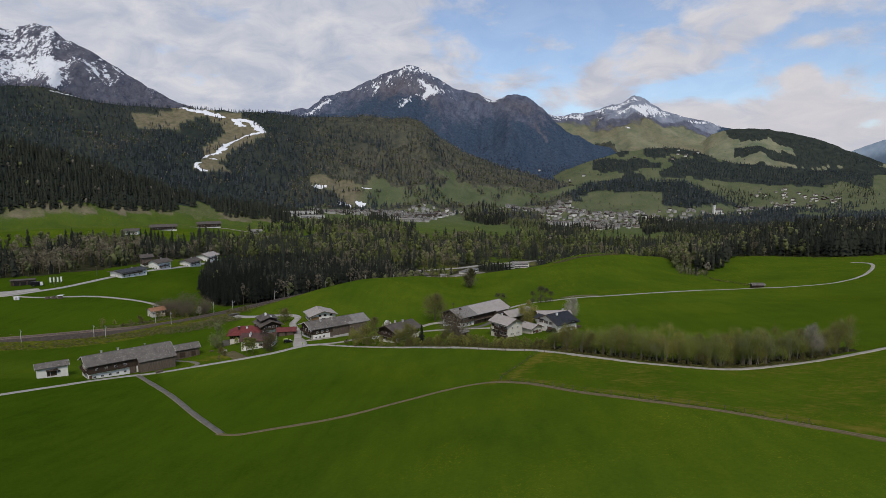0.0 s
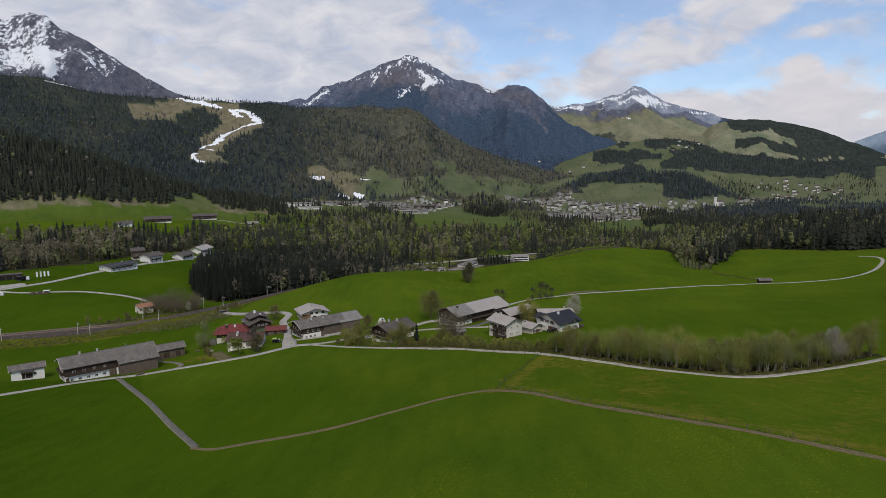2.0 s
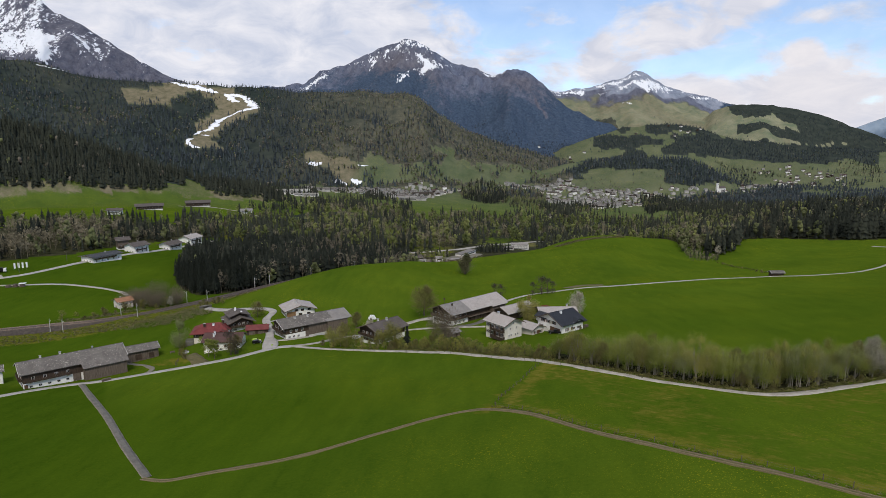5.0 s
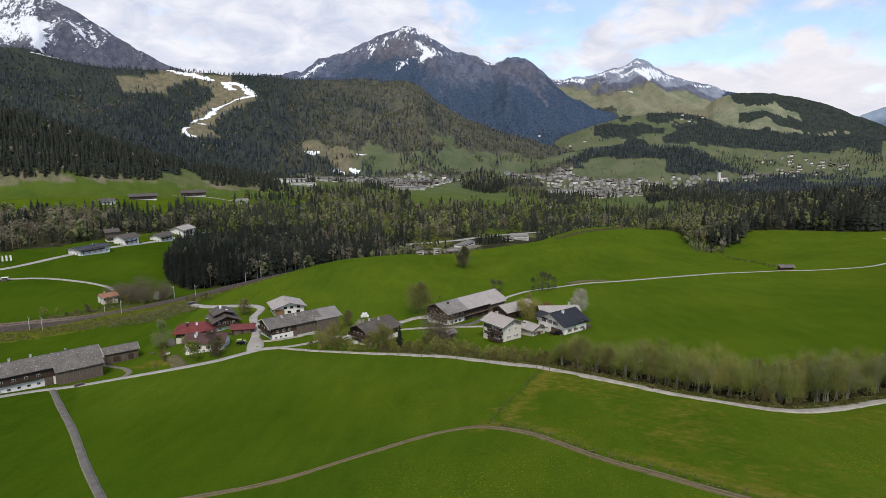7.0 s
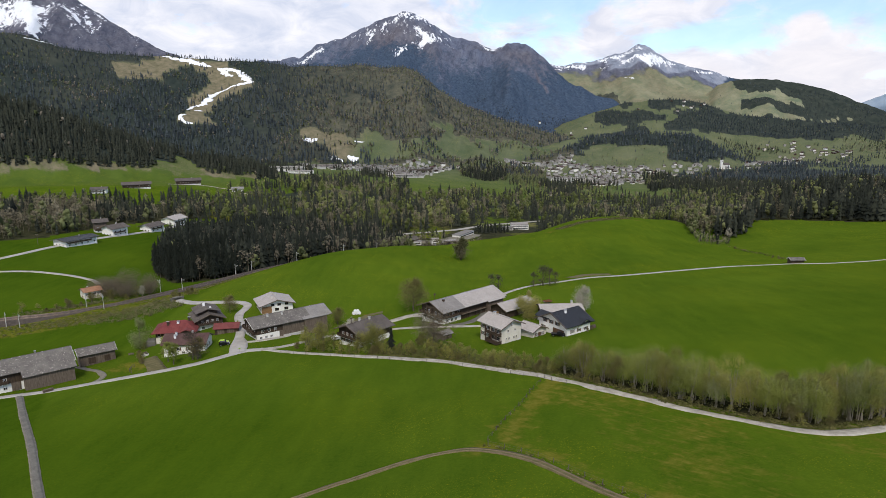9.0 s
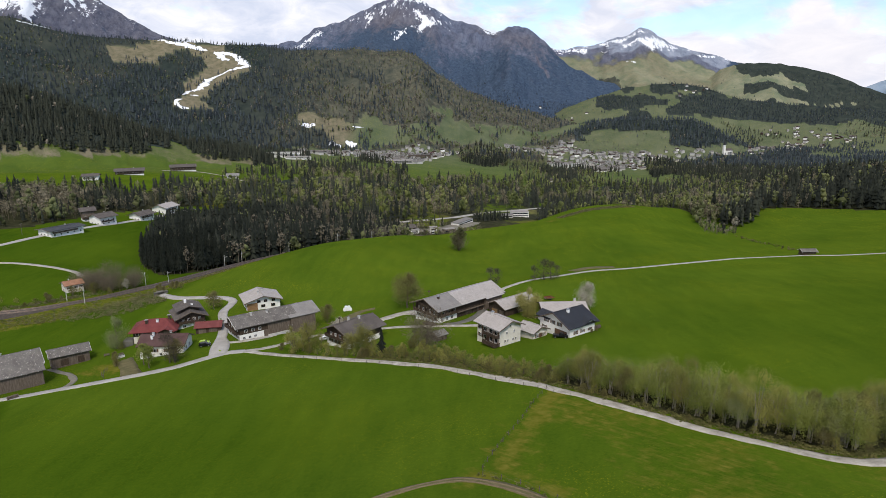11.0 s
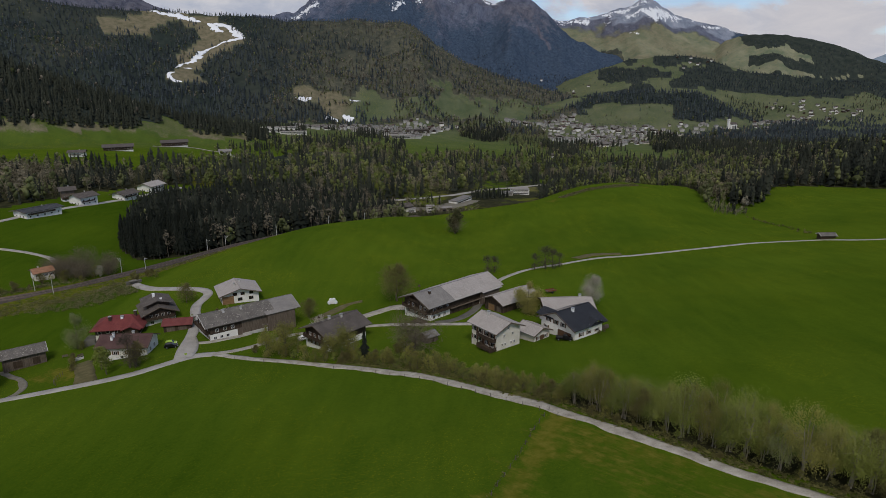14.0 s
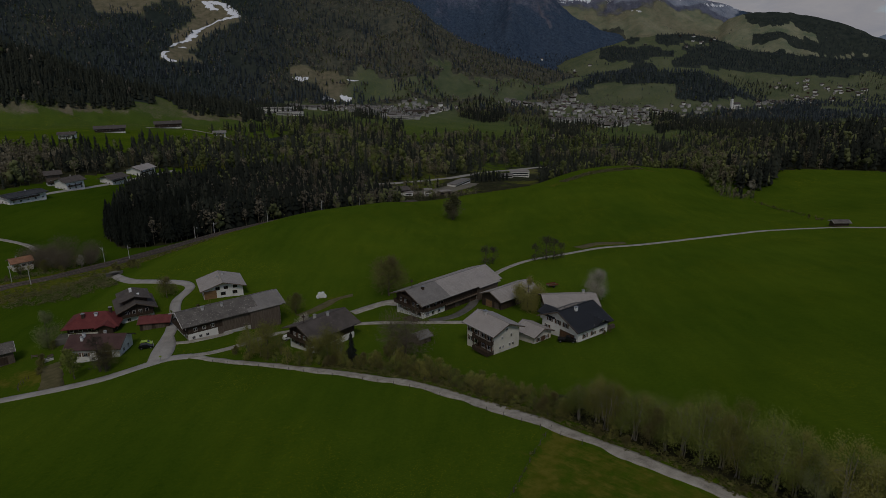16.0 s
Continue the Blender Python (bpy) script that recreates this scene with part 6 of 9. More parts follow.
h.windows("L", [-5, -2.4, 2.4, 5], 3.5, 1.0, 1.2, True)
h.windows("F", [-18.4, -15.4, -12.4], 0.9, 1.0, 1.0)
h.windows("F", [-18, -14.4, -10.8], 3.3, 1.0, 1.1, True)
h.balcony("L", -7.8, 7.8, 3.1, 1.5, posts=[(-7.6, 3.1, 6.0), (-2.6, 3.1, 7.6), (2.6, 3.1, 7.6), (7.6, 3.1, 6.0)])
h.balcony("L", -4.6, 4.6, 5.9, 1.1, 0.9)
h.balcony("F", -20.2, -9.6, 3.0, 0.9)
h.lean_to(9, 20, 1.6, "wood_weathered", "roof_fibre_pale", 0.8)
part("barn_front", box(-7.8, 7.5, -7.0, -6.9, -1.0, 5.7), "wood_dark", h.root, "dark plank barn side")
for k, ux in enumerate((-6.5, -1.5, 3.5)):
    h.door("F", ux, 0.0, 3.2, 3.0, "wood_weathered", "barn_door")
part("hay_ramp_beam", box(-7.8, 7.5, -7.8, -7.02, 2.5, 2.7), "wood_weathered", h.root)
h.chimney(-15.5, -2.2, 1.2, 0.8, "wood_dark")
part("bell_post", tube((-16.4, 0, h.ridge + 0.2), (-16.4, 0, h.ridge + 2.6), 0.10, 0.08), "wood_dark", h.root)
part("bell_roof", tube((-16.4, 0, h.ridge + 2.6), (-16.4, 0, h.ridge + 3.4), 0.6, 0.03), "wood_dark", h.root)
part("terrace_wall", box(-21.5, -18.6, -7.4, -2.0, -3, 0.5, 0.05), "wood_dark", h.root)

h = House("barn", 26.8, 326.8, 42, 17.2, 4.7, 4.7, 4.5, 23, 6.3, "plank hay barn with pale fibre roof", "barn", lower="wood_dark", split=9, roof="roof_fibre_pale", over=1.0, over_gable=1.2)
h.door("L", -1.2, 0, 3.0, 3.0, "wood_warm", "barn_door")
h.door("L", 2.6, 0, 2.0, 3.0, "wood_weathered", "barn_door")
h.door("F", 0, 0, 3.0, 3.0, "wood_weathered", "barn_door")

# --- cream house with the long balcony
h = House("house", 19.3, 286.4, 130, 11.2, 4.8, 4.8, 6.0, 22, 10.7, "cream two-storey house with pale roof and brown balcony", "house", lower="plaster_cream", split=9,
          roof="roof_fibre_pale", over=1.2, over_gable=1.1, plan=(13.2, 5.1))
h.windows("L", [-2.6, -1.3, 1.3, 2.6], 0.9, 0.6, 0.8)
h.windows("L", [-1.8, 1.8], 3.7, 0.6, 0.8)
h.windows("L", [0.0], 5.8, 0.6, 0.7)
h.windows("B", [-4.8, -2.0, 1.6, 4.6], 0.8, 1.2, 1.3, True)
h.windows("B", [-4.8, -2.0, 1.6, 4.6], 3.5, 1.2, 1.3, True)
h.door("B", -0.2, 0.2, 1.0, 2.1)
h.balcony("B", -2.4, 6.6, 3.0, 1.3, 1.0, "wood_dark")
h.balcony("B", -0.5, 6.8, 0.3, 2.6, 1.0, "wood_dark", posts=[(0, 0.3, 3.0), (6.4, 0.3, 3.0)])
h.windows("R", [-2, 2], 3.5, 1.0, 1.2)
h.chimney(3.2, 0.6, 1.3, 0.8, "chimney_render")
h = House("annex", 31.3, 291.0, 132, 7.2, 3.6, 3.6, 3.0, 22, 9.9, "small cream annex with pale roof", "annex", lower="plaster_cream", split=9, roof="roof_fibre_pale", over=0.8, over_gable=0.8)
h.windows("L", [-1.6, 1.6], 1.0, 0.9, 1.1, True)
h.windows("F", [-1.5, 1.5], 1.0, 0.9, 1.1)
h.door("L", 0.0, 0.1, 0.9, 2.0)

# --- white house with a dark tiled roof
h = House("house", 43.9, 295.0, 38.5, 12.6, 7.1, 7.1, 4.1, 25, 11.1, "white house with anthracite tiled roof and solar panels", "house", lower="plaster_white", split=9,
          roof="roof_tile_dark", over=1.1, over_gable=1.4, plan=(14.5, 8.2))
h.windows("L", [-4.6, -1.0, 2.6], 3.2, 1.1, 1.3, True)
h.windows("L", [-5.6], 0.5, 1.1, 1.2, True)
h.door("L", 1.8, -0.4, 2.6, 2.3, "shutter_brown", "garage_door")
h.door("L", 5.0, -0.4, 2.6, 2.3, "shutter_brown", "garage_door")
h.windows("F", [-4, 0, 4.4], 1.1, 1.0, 1.2, True)
h.windows("R", [-4, 0, 4], 1.0, 1.0, 1.2)
h.chimney(-1.6, -1.6, 1.3, 0.8, "foil_white")
for k in range(5):
    x0 = -5.4 + k * 2.15
    c = [(x0, 5.4, h.ridge - 5.4 * h.tan + 0.42), (x0, 1.0, h.ridge - 1.0 * h.tan + 0.42), (x0 + 2.0, 1.0, h.ridge - 1.0 * h.tan + 0.42), (x0 + 2.0, 5.4, h.ridge - 5.4 * h.tan + 0.42)]
    part("solar_panel", slope([c[3], c[0], c[1], c[2]], 0.06), "solar", h.root)
# cross gable over the front slope
part("dormer_wall", prism(-1.9, 2.2, -3.0, 3.0, 0.0, 2.0, 2.0, 3.0), "plaster_white", h.root).matrix_basis = pose(2.6, -5.6, 2.2, 0, 0, 90)
for s in (-1, 1):
    c = [(-2.8, 3.5 * s, 1.75), (3.6, 3.5 * s, 1.75), (3.6, 0, 3.3), (-2.8, 0, 3.3)]
    if s > 0:
        c = [c[1], c[0], c[3], c[2]]
    part("dormer_roof", slope(c, 0.2), "roof_tile_dark", h.root).matrix_basis = pose(2.6, -5.6, 2.2, 0, 0, 90)
part("rear_gable_wall", prism(-0.6, 4.6, -2.7, 2.7, 0.0, 2.1, 2.1, 3.2), "plaster_white", h.root).matrix_basis = pose(-3.4, 3.6, 2.7, 0, 0, 90)
for s in (-1, 1):
    c = [(-1.6, 3.4 * s, 1.85), (5.5, 3.4 * s, 1.85), (5.5, 0, 3.5), (-1.6, 0, 3.5)]
    part("rear_gable_roof", slope(c if s < 0 else [c[1], c[0], c[3], c[2]], 0.2), "roof_tile_dark", h.root).matrix_basis = pose(-3.4, 3.6, 2.7, 0, 0, 90)
h = House("house", 44.6, 311.6, 6, 15.5, 5.2, 5.2, 4.6, 18, 9.4, "older house with a pale weathered roof", "house", lower="plaster_grey", upper="wood_dark", split=2.4,
          roof="roof_fibre_pale", over=1.1, over_gable=1.2)
h.windows("F", [-7, -3.5, 0, 3.5, 7], 0.9, 1.0, 1.2)
h.windows("R", [-2, 2], 3.0, 1.0, 1.1)
h.chimney(5.0, 0.8, 1.2, 0.8)

h = House("hut", -1.7, 292.6, 42, 4.2, 2.0, 2.0, 2.2, 24, 7.6, "small plank garden hut with pale roof", "hut", lower="wood_weathered", split=9, roof="roof_shingle_grey", over=0.6, over_gable=0.5, foot=1.5)
h.door("F", 0, 0, 0.9, 1.8, "wood_dark")
h = House("hay_hut", 213.0, 455.0, 3, 8.0, 2.2, 2.2, 2.2, 24, 0.4, "weathered log hay hut beside the lane", "hut", lower="wood_dark", split=9, roof="roof_shingle_old", over=0.8, over_gable=0.7, foot=2)
h.door("F", 1.5, 0, 1.6, 1.8, "wood_dark")
h = House("crossing_house", -218.6, 421.0, 48, 9.0, 4.2, 4.2, 5.0, 20, -17.0, "white signal keeper's house with an orange tiled roof", "house", lower="plaster_cream", split=9,
          roof="roof_tile_orange", over=0.9, over_gable=0.8)
h.windows("F", [-3, 0.5, 3.4], 2.9, 0.9, 1.1, True)
h.windows("L", [-1.4, 1.4], 2.9, 0.9, 1.1)
h.door("L", 0, 0.2, 1.0, 2.0)
h.chimney(-1.5, 0.3, 1.0, 0.6)

# --- the western hamlet and its meadow farms
WEST_HOUSES = [
    (-314, 559, 66, 22, 7, 4.2, 8, "plaster_white", "roof_tile_dark", "long white bungalow with a dark flat-pitched roof"),
    (-311, 612, 70, 13, 6, 6.0, 20, "plaster_white", "roof_shingle_brown", "white farmhouse with a brown shingle roof"),
    (-328, 618, 40, 8, 4, 8.5, 24, "wood_weathered", "roof_shingle_brown", "tall narrow brown timber house"),
    (-300, 657, 75, 14, 6, 4.6, 20, "plaster_white", "roof_shingle_brown", "white chalet with a brown roof"),
    (-306, 716, 80, 17, 7, 5.2, 20, "plaster_white", "roof_fibre_pale", "white chalet with a broad pale roof"),
    (-520, 943, 20, 16, 6, 5.4, 20, "plaster_white", "roof_shingle_brown", "white farmhouse with a brown roof"),
    (-528, 1060, 28, 34, 8, 6.0, 20, "wood_dark", "roof_shingle_brown", "long dark timber farm in the meadow"),
    (-520, 1232, 28, 36, 9, 7.0, 20, "wood_dark", "roof_shingle_brown", "big dark timber farm below the wood"),
    (-390, 1135, 20, 15, 6, 5.0, 20, "plaster_white", "roof_shingle_grey", "small white farm in the meadow"),
]
for x, y, turn, length, half, eave, pitch, wall, roof, label in WEST_HOUSES:
    length, half, eave = length * 1.2, half * 1.15, eave * 1.15
    h = House("farmhouse" if length > 20 else "house", x, y, turn, length, half, half, eave, pitch, None, label, "house", lower="plaster_white" if eave > 5.4 else wall,
              upper=wall, split=1.6 if wall != "plaster_white" and eave > 5.4 else 19, roof=roof, over=1.7, over_gable=1.9, foot=6)
    n = max(2, int(length / 4.5))
    us = [(k + 0.5) * length / n - length / 2 for k in range(n)]
    h.windows("F", us, 0.9, 1.2, 1.2)
    if eave > 5:
        h.windows("F", us, 3.6, 1.2, 1.2)
    h.windows("L", [-half * 0.5, 0, half * 0.5], 0.9, 1.1, 1.2)
    h.chimney(length * 0.15, 0.5, 1.2)
    if eave > 4.6:
        h.balcony("F", -length * 0.46, length * 0.30, 2.95, 1.2)
# ---------------------------------------------------------------- tree shapes
rng = np.random.default_rng(7)


def conifer_template(tiers, points, seed):
    """A unit-high spruce as triangles: ragged drooping skirts on a thin trunk."""
    r = np.random.default_rng(seed)
    verts, faces = [], []
    for k in range(tiers):
        f = k / tiers
        z_top = 1.0 - 0.90 * (1 - f) ** 1.0 * 1.0 if tiers == 1 else 0.16 + 0.84 * (f + 1.35 / tiers)
        z_top = min(z_top, 1.0)
        z_rim = 0.10 + 0.84 * f + r.uniform(-0.35, 0.35) / tiers
        rad = (0.175 * (1 - f) ** 0.85 + 0.018) * r.uniform(0.78, 1.18)
        top = len(verts)
        verts.append((r.normal(0, 0.004), r.normal(0, 0.004), z_top))
        phase = r.uniform(0, 6.28)
        n = points * 2
        for j in range(n):
            a = phase + j * math.tau / n
            q = rad * (1.0 if j % 2 == 0 else 0.55) * r.uniform(0.75, 1.2)
            verts.append((q * math.cos(a), q * math.sin(a), z_rim + (0.0 if j % 2 == 0 else 0.035) + r.uniform(-0.035, 0.03)))
        for j in range(n):
            faces.append((top, top + 1 + j, top + 1 + (j + 1) % n))
    base = len(verts)
    for j in range(3):
        a = j * math.tau / 3
        verts.append((0.014 * math.cos(a), 0.014 * math.sin(a), -0.04))
        verts.append((0.010 * math.cos(a), 0.010 * math.sin(a), 0.30))
    for j in range(3):
        a, b, c, d = base + 2 * j, base + 2 * ((j + 1) % 3), base + 2 * ((j + 1) % 3) + 1, base + 2 * j + 1
        faces += [(a, b, c), (a, c, d)]
    return np.array(verts), np.array(faces)


def crown_template(clumps, size, seed, width=0.30, low=0.22):
    """A unit-high broadleaved tree as triangles: scattered leafy flakes round a thin trunk."""
    r = np.random.default_rng(seed)
    verts, faces = [], []
    lobes = [(r.uniform(-0.45, 0.45) * width, r.uniform(-0.45, 0.45) * width, r.uniform(low + 0.15, 0.8), r.uniform(0.45, 0.8)) for _ in range(5)]
    for _ in range(clumps):
        lx, ly, lz, lr = lobes[r.integers(len(lobes))]
        v = r.normal(size=3)
        v /= np.linalg.norm(v)
        rad = r.uniform(0.55, 1.0) ** 0.5 * lr
        c = np.array((lx + v[0] * rad * width, ly + v[1] * rad * width, np.clip(lz + v[2] * rad * 0.30, low, 1.0)))
        n = v * 0.8 + np.array((0, 0, 0.6)) + r.normal(0, 0.45, 3)
        n /= np.linalg.norm(n)
        a = np.cross(n, r.normal(size=3))
        a /= np.linalg.norm(a)
        b = np.cross(n, a)
        s = size * r.uniform(0.6, 1.4)
        k = len(verts)
        verts += [tuple(c + a * s), tuple(c - a * 0.5 * s + b * 0.8 * s), tuple(c - a * 0.6 * s - b * 0.7 * s)]
        faces.append((k, k + 1, k + 2))
    base = len(verts)
    for j in range(3):
        a = j * math.tau / 3
        verts.append((0.016 * math.cos(a), 0.016 * math.sin(a), -0.04))
        verts.append((0.008 * math.cos(a), 0.008 * math.sin(a), 0.62))
    for j in range(3):
        a, b, c, d = base + 2 * j, base + 2 * ((j + 1) % 3), base + 2 * ((j + 1) % 3) + 1, base + 2 * j + 1
        faces += [(a, b, c), (a, c, d)]
    return np.array(verts), np.array(faces)


ICO = np.array([(0, a, b * 1.618) for a in (-1, 1) for b in (-1, 1)] + [(a, b * 1.618, 0) for a in (-1, 1) for b in (-1, 1)] + [(b * 1.618, 0, a) for a in (-1, 1) for b in (-1, 1)]) / 1.902
ICO_FACES = [(i, j, k) for i, j, k in itertools.combinations(range(12), 3)
             if max(np.linalg.norm(ICO[i] - ICO[j]), np.linalg.norm(ICO[j] - ICO[k]), np.linalg.norm(ICO[i] - ICO[k])) < 1.1]
ICO_FACES = [f if np.dot(np.cross(ICO[f[1]] - ICO[f[0]], ICO[f[2]] - ICO[f[0]]), ICO[f[0]]) > 0 else f[::-1] for f in ICO_FACES]


def lobed_template(lobes, flakes, size, seed, width=0.30, low=0.22):
    """A unit-high broadleaved tree as triangles: ragged lobes of foliage with loose sprays, on a thin trunk."""
    r = np.random.default_rng(seed)
    verts, faces = crown_template(flakes, size, seed, width * 1.12, low)
    verts, faces = [tuple(v) for v in verts], [tuple(f) for f in faces]
    for k in range(lobes):
        f = (k + 0.6) / lobes
        a, out = k * 2.4 + r.uniform(-0.5, 0.5), width * r.uniform(0.15, 0.55) * (1 - 0.5 * f)
        c = np.array((math.cos(a) * out, math.sin(a) * out, low + 0.10 + (0.78 - low) * f))
        rad = width * r.uniform(0.42, 0.66) * (1.0 if lobes > 1 else 1.35) * (1.10 - 0.5 * f)
        base = len(verts)
        for v in ICO:
            verts.append(tuple(c + v * rad * r.uniform(0.50, 1.35) * np.array((1, 1, 1.35 if lobes > 1 else 1.9))))
        faces += [tuple(base + i for i in f3) for f3 in ICO_FACES]
    return np.array(verts), np.array(faces)


def woods_mesh(name, places, heights, templates, material, label, seed=0, spread=(0.8, 1.25)):
    """Many trees in one mesh: each a turned and stretched template on the ground."""
    if not len(places):
        return None
    r = np.random.default_rng(seed)
    kind_of = r.integers(len(templates), size=len(places))
    all_v, all_f, all_t, start = [], [], [], 0
    z = floor_z(places[:, 0], places[:, 1])
    for k, (tv, tf) in enumerate(templates):
        sel = kind_of == k
        n = int(sel.sum())
        if not n:
            continue
        a, hgt = r.uniform(0, math.tau, n), heights[sel]
        wide = hgt * r.uniform(*spread, n)
        c, s = np.cos(a), np.sin(a)
        x = (tv[None, :, 0] * c[:, None] - tv[None, :, 1] * s[:, None]) * wide[:, None] + places[sel, 0][:, None]
        y = (tv[None, :, 0] * s[:, None] + tv[None, :, 1] * c[:, None]) * wide[:, None] + places[sel, 1][:, None]
        zz = tv[None, :, 2] * hgt[:, None] + z[sel][:, None]
        all_v.append(np.stack([x, y, zz], -1).reshape(-1, 3))
        all_f.append((tf[None] + (np.arange(n) * len(tv))[:, None, None]).reshape(-1, 3) + start)
        all_t.append(np.repeat(r.uniform(0, 1, n), len(tv)))
        start += n * len(tv)
    me = mesh_arrays(name, np.concatenate(all_v), np.concatenate(all_f), material, {"tint": np.concatenate(all_t)})
    return tagged(new(name, me), label, "trees", kind="stuff")


SPRUCE_MID = [conifer_template(6, 3, s) for s in (1, 2, 3)]
SPRUCE_FAR = [conifer_template(3, 3, s) for s in (4, 5)]
SPRUCE_SLOPE = [conifer_template(4, 3, s) for s in (8, 9)]
SPRUCE_TINY = [tuple(a[:n] for a, n in zip(conifer_template(2, 3, s), (14, 12))) for s in (6, 7)]
LEAFY_MID = [lobed_template(3, 44, 0.050, s, w, 0.16) for s, w in ((11, 0.20), (12, 0.24), (13, 0.27))]
BARE_MID = [crown_template(84, 0.040, s, 0.25, 0.16) for s in (14, 15)]
LEAFY_FAR = [lobed_template(1, 7, 0.10, s, w, 0.15) for s, w in ((16, 0.20), (17, 0.23), (18, 0.26))]


def polar_points(az0, az1, d0, d1, density, seed):
    """Scattered places over a sector, spaced in proportion to their distance."""
    r = np.random.default_rng(seed)
    pts = []
    d = d0
    while d < d1:
        step = max(density * d, 4.6)
        n = int(radians(az1 - az0) * d / step)
        a = np.radians(az0 + (np.arange(n) + r.uniform(-0.45, 0.45, n) + 0.5) * (az1 - az0) / n)
        dd = d + r.uniform(-0.5, 0.5, n) * step
        pts.append(np.c_[np.sin(a) * dd, np.cos(a) * dd])
        d += step
    return np.concatenate(pts)


def owner_at(p):
    a, d = np.degrees(np.arctan2(p[:, 0], p[:, 1])), np.hypot(p[:, 0], p[:, 1])
    j = np.clip(np.searchsorted(azimuths, a), 0, cols - 1)
    i = np.clip(np.searchsorted(radii, d), 1, rows - 1)
    return owner[i, j], d


def clear_of(p, polys):
    keep = np.ones(len(p), bool)
    for poly in polys:
        keep &= ~inside(p[:, 0], p[:, 1], poly)
    return keep


# --- far slopes
far = np.concatenate([polar_points(-44, 44, 1180, 1900, 0.0056, 21), polar_points(-44, 44, 1900, 2760, 0.0049, 22), polar_points(-12, 44, 2760, 4200, 0.0040, 23)])
own, far_d = owner_at(far)
pick = rng.uniform(0, 1, len(far))
lift_z = floor_z(far[:, 0], far[:, 1])
wooded = np.zeros(len(far), bool)
for key in ("ski_hill", "near_wood_hill", "wooded_knoll"):
    wooded |= own == HILL_ID[key]
wooded |= (own == HILL_ID["central_peak"]) & (lift_z < 120 + 150 * fbm(far[:, 0], far[:, 1], 300, 4, 5)) & (pick < 0.8)
east = np.isin(own, [HILL_ID["pasture_hill"], HILL_ID["right_round_mountain"]])
wooded |= east & (pasture_mask(far[:, 0], far[:, 1]) < -0.05)
wooded |= (own == HILL_ID["right_snow_peak"]) & (pasture_mask(far[:, 0], far[:, 1]) < -0.12) & (lift_z < 300)
valley_patch = (own == -1) & (fbm(far[:, 0], far[:, 1], 110, 3, 61) > np.where(far[:, 0] > 560, -0.10, 0.24)) & (far_d > 1350)
wooded |= valley_patch
wooded |= (own == HILL_ID["pasture_hill"]) & (far_d < 2960) & (fbm(far[:, 0], far[:, 1], 110, 3, 67) > -0.06)
wob = 10 * fbm(far[:, 0], far[:, 1], 40, 3, 63)
moved = np.c_[far[:, 0] + wob, far[:, 1] + 2 * wob]
in_village = ~clear_of(far, [VILLAGE, VILLAGE_EAST])
wooded &= clear_of(moved, [PISTE_CLEARING, UPPER_CLEARING, HILL_MEADOW, MID_MEADOW, SLOPE_CLEARING, KNOLL_MEADOW]) & clear_of(0.75 * far + 0.25 * moved, [LEFT_MEADOW]) & (~in_village | (pick < 0.2))
village_trees = in_village & (own <= 0) & (pick > 0.66)
wooded |= village_trees
wooded |= inside(far[:, 0], far[:, 1], HILL_MEADOW) & (fbm(far[:, 0], far[:, 1], 60, 3, 77) > 0.30)
wooded |= inside(far[:, 0], far[:, 1], PISTE_CLEARING) & (fbm(far[:, 0], far[:, 1], 50, 3, 78) > 0.34)
wooded |= inside(far[:, 0], far[:, 1], UPPER_CLEARING) & (fbm(far[:, 0], far[:, 1], 45, 3, 79) > 0.30)
wooded |= east & (pasture_mask(far[:, 0], far[:, 1]) > 0.0) & (pick < 0.03)
gap = fbm(far[:, 0], far[:, 1], 90, 3, 71)
wooded &= gap > -0.46
far, far_d, own, in_village, lift_z = far[wooded], far_d[wooded], own[wooded], in_village[wooded], lift_z[wooded]
# broadleaved share grows eastward; its paler crowns partly stand in for light there
east_share = (own == HILL_ID["ski_hill"]) * np.interp(far[:, 0] + 0.3 * lift_z, [-700, -420, -150], [0.10, 0.46, 0.80])
mixed = np.clip(0.10 - 0.08 * np.isin(own, [HILL_ID["central_peak"], HILL_ID["near_wood_hill"]]) + east_share + 0.55 * in_village + (0.75 * fbm(far[:, 0], far[:, 1], 160, 3, 81) + 0.6 * fbm(far[:, 0], far[:, 1], 55, 2, 82)) * (own == HILL_ID["ski_hill"]), 0.02, 0.85)
sp = rng.uniform(0, 1, len(far)) > mixed
hts = rng.uniform(13, 25, len(far)) * np.interp(far_d, [1800, 2300, 2760, 3600], [1.0, 0.90, 0.62, 0.46]) * np.where(in_village, 0.6, 1.0) * np.where(own == HILL_ID["near_wood_hill"], 1.2, 1.0)
band_a, band_b = far_d < 1900, (far_d >= 1900) & (far_d < 2760)
band_c = far_d >= 2760
woods_mesh("spruce_wood", far[sp & band_a], hts[sp & band_a], SPRUCE_SLOPE, "spruce", "dark spruce forest on the western hill", 31)
woods_mesh("spruce_wood", far[sp & band_b], hts[sp & band_b], SPRUCE_FAR, "spruce_haze", "dark spruce forest on the middle slopes", 32)
woods_mesh("spruce_wood", far[sp & band_c], hts[sp & band_c], SPRUCE_TINY, "spruce_haze", "dark spruce forest on the far slopes", 35, (1.0, 1.6))
bro = ~sp & (rng.uniform(0, 1, len(far)) < 0.36)
woods_mesh("mixed_wood", far[bro], hts[bro] * 0.8, LEAFY_FAR, "larch_mixed", "yellow-green spring larches among the spruces", 33)
bro2 = ~sp & ~bro
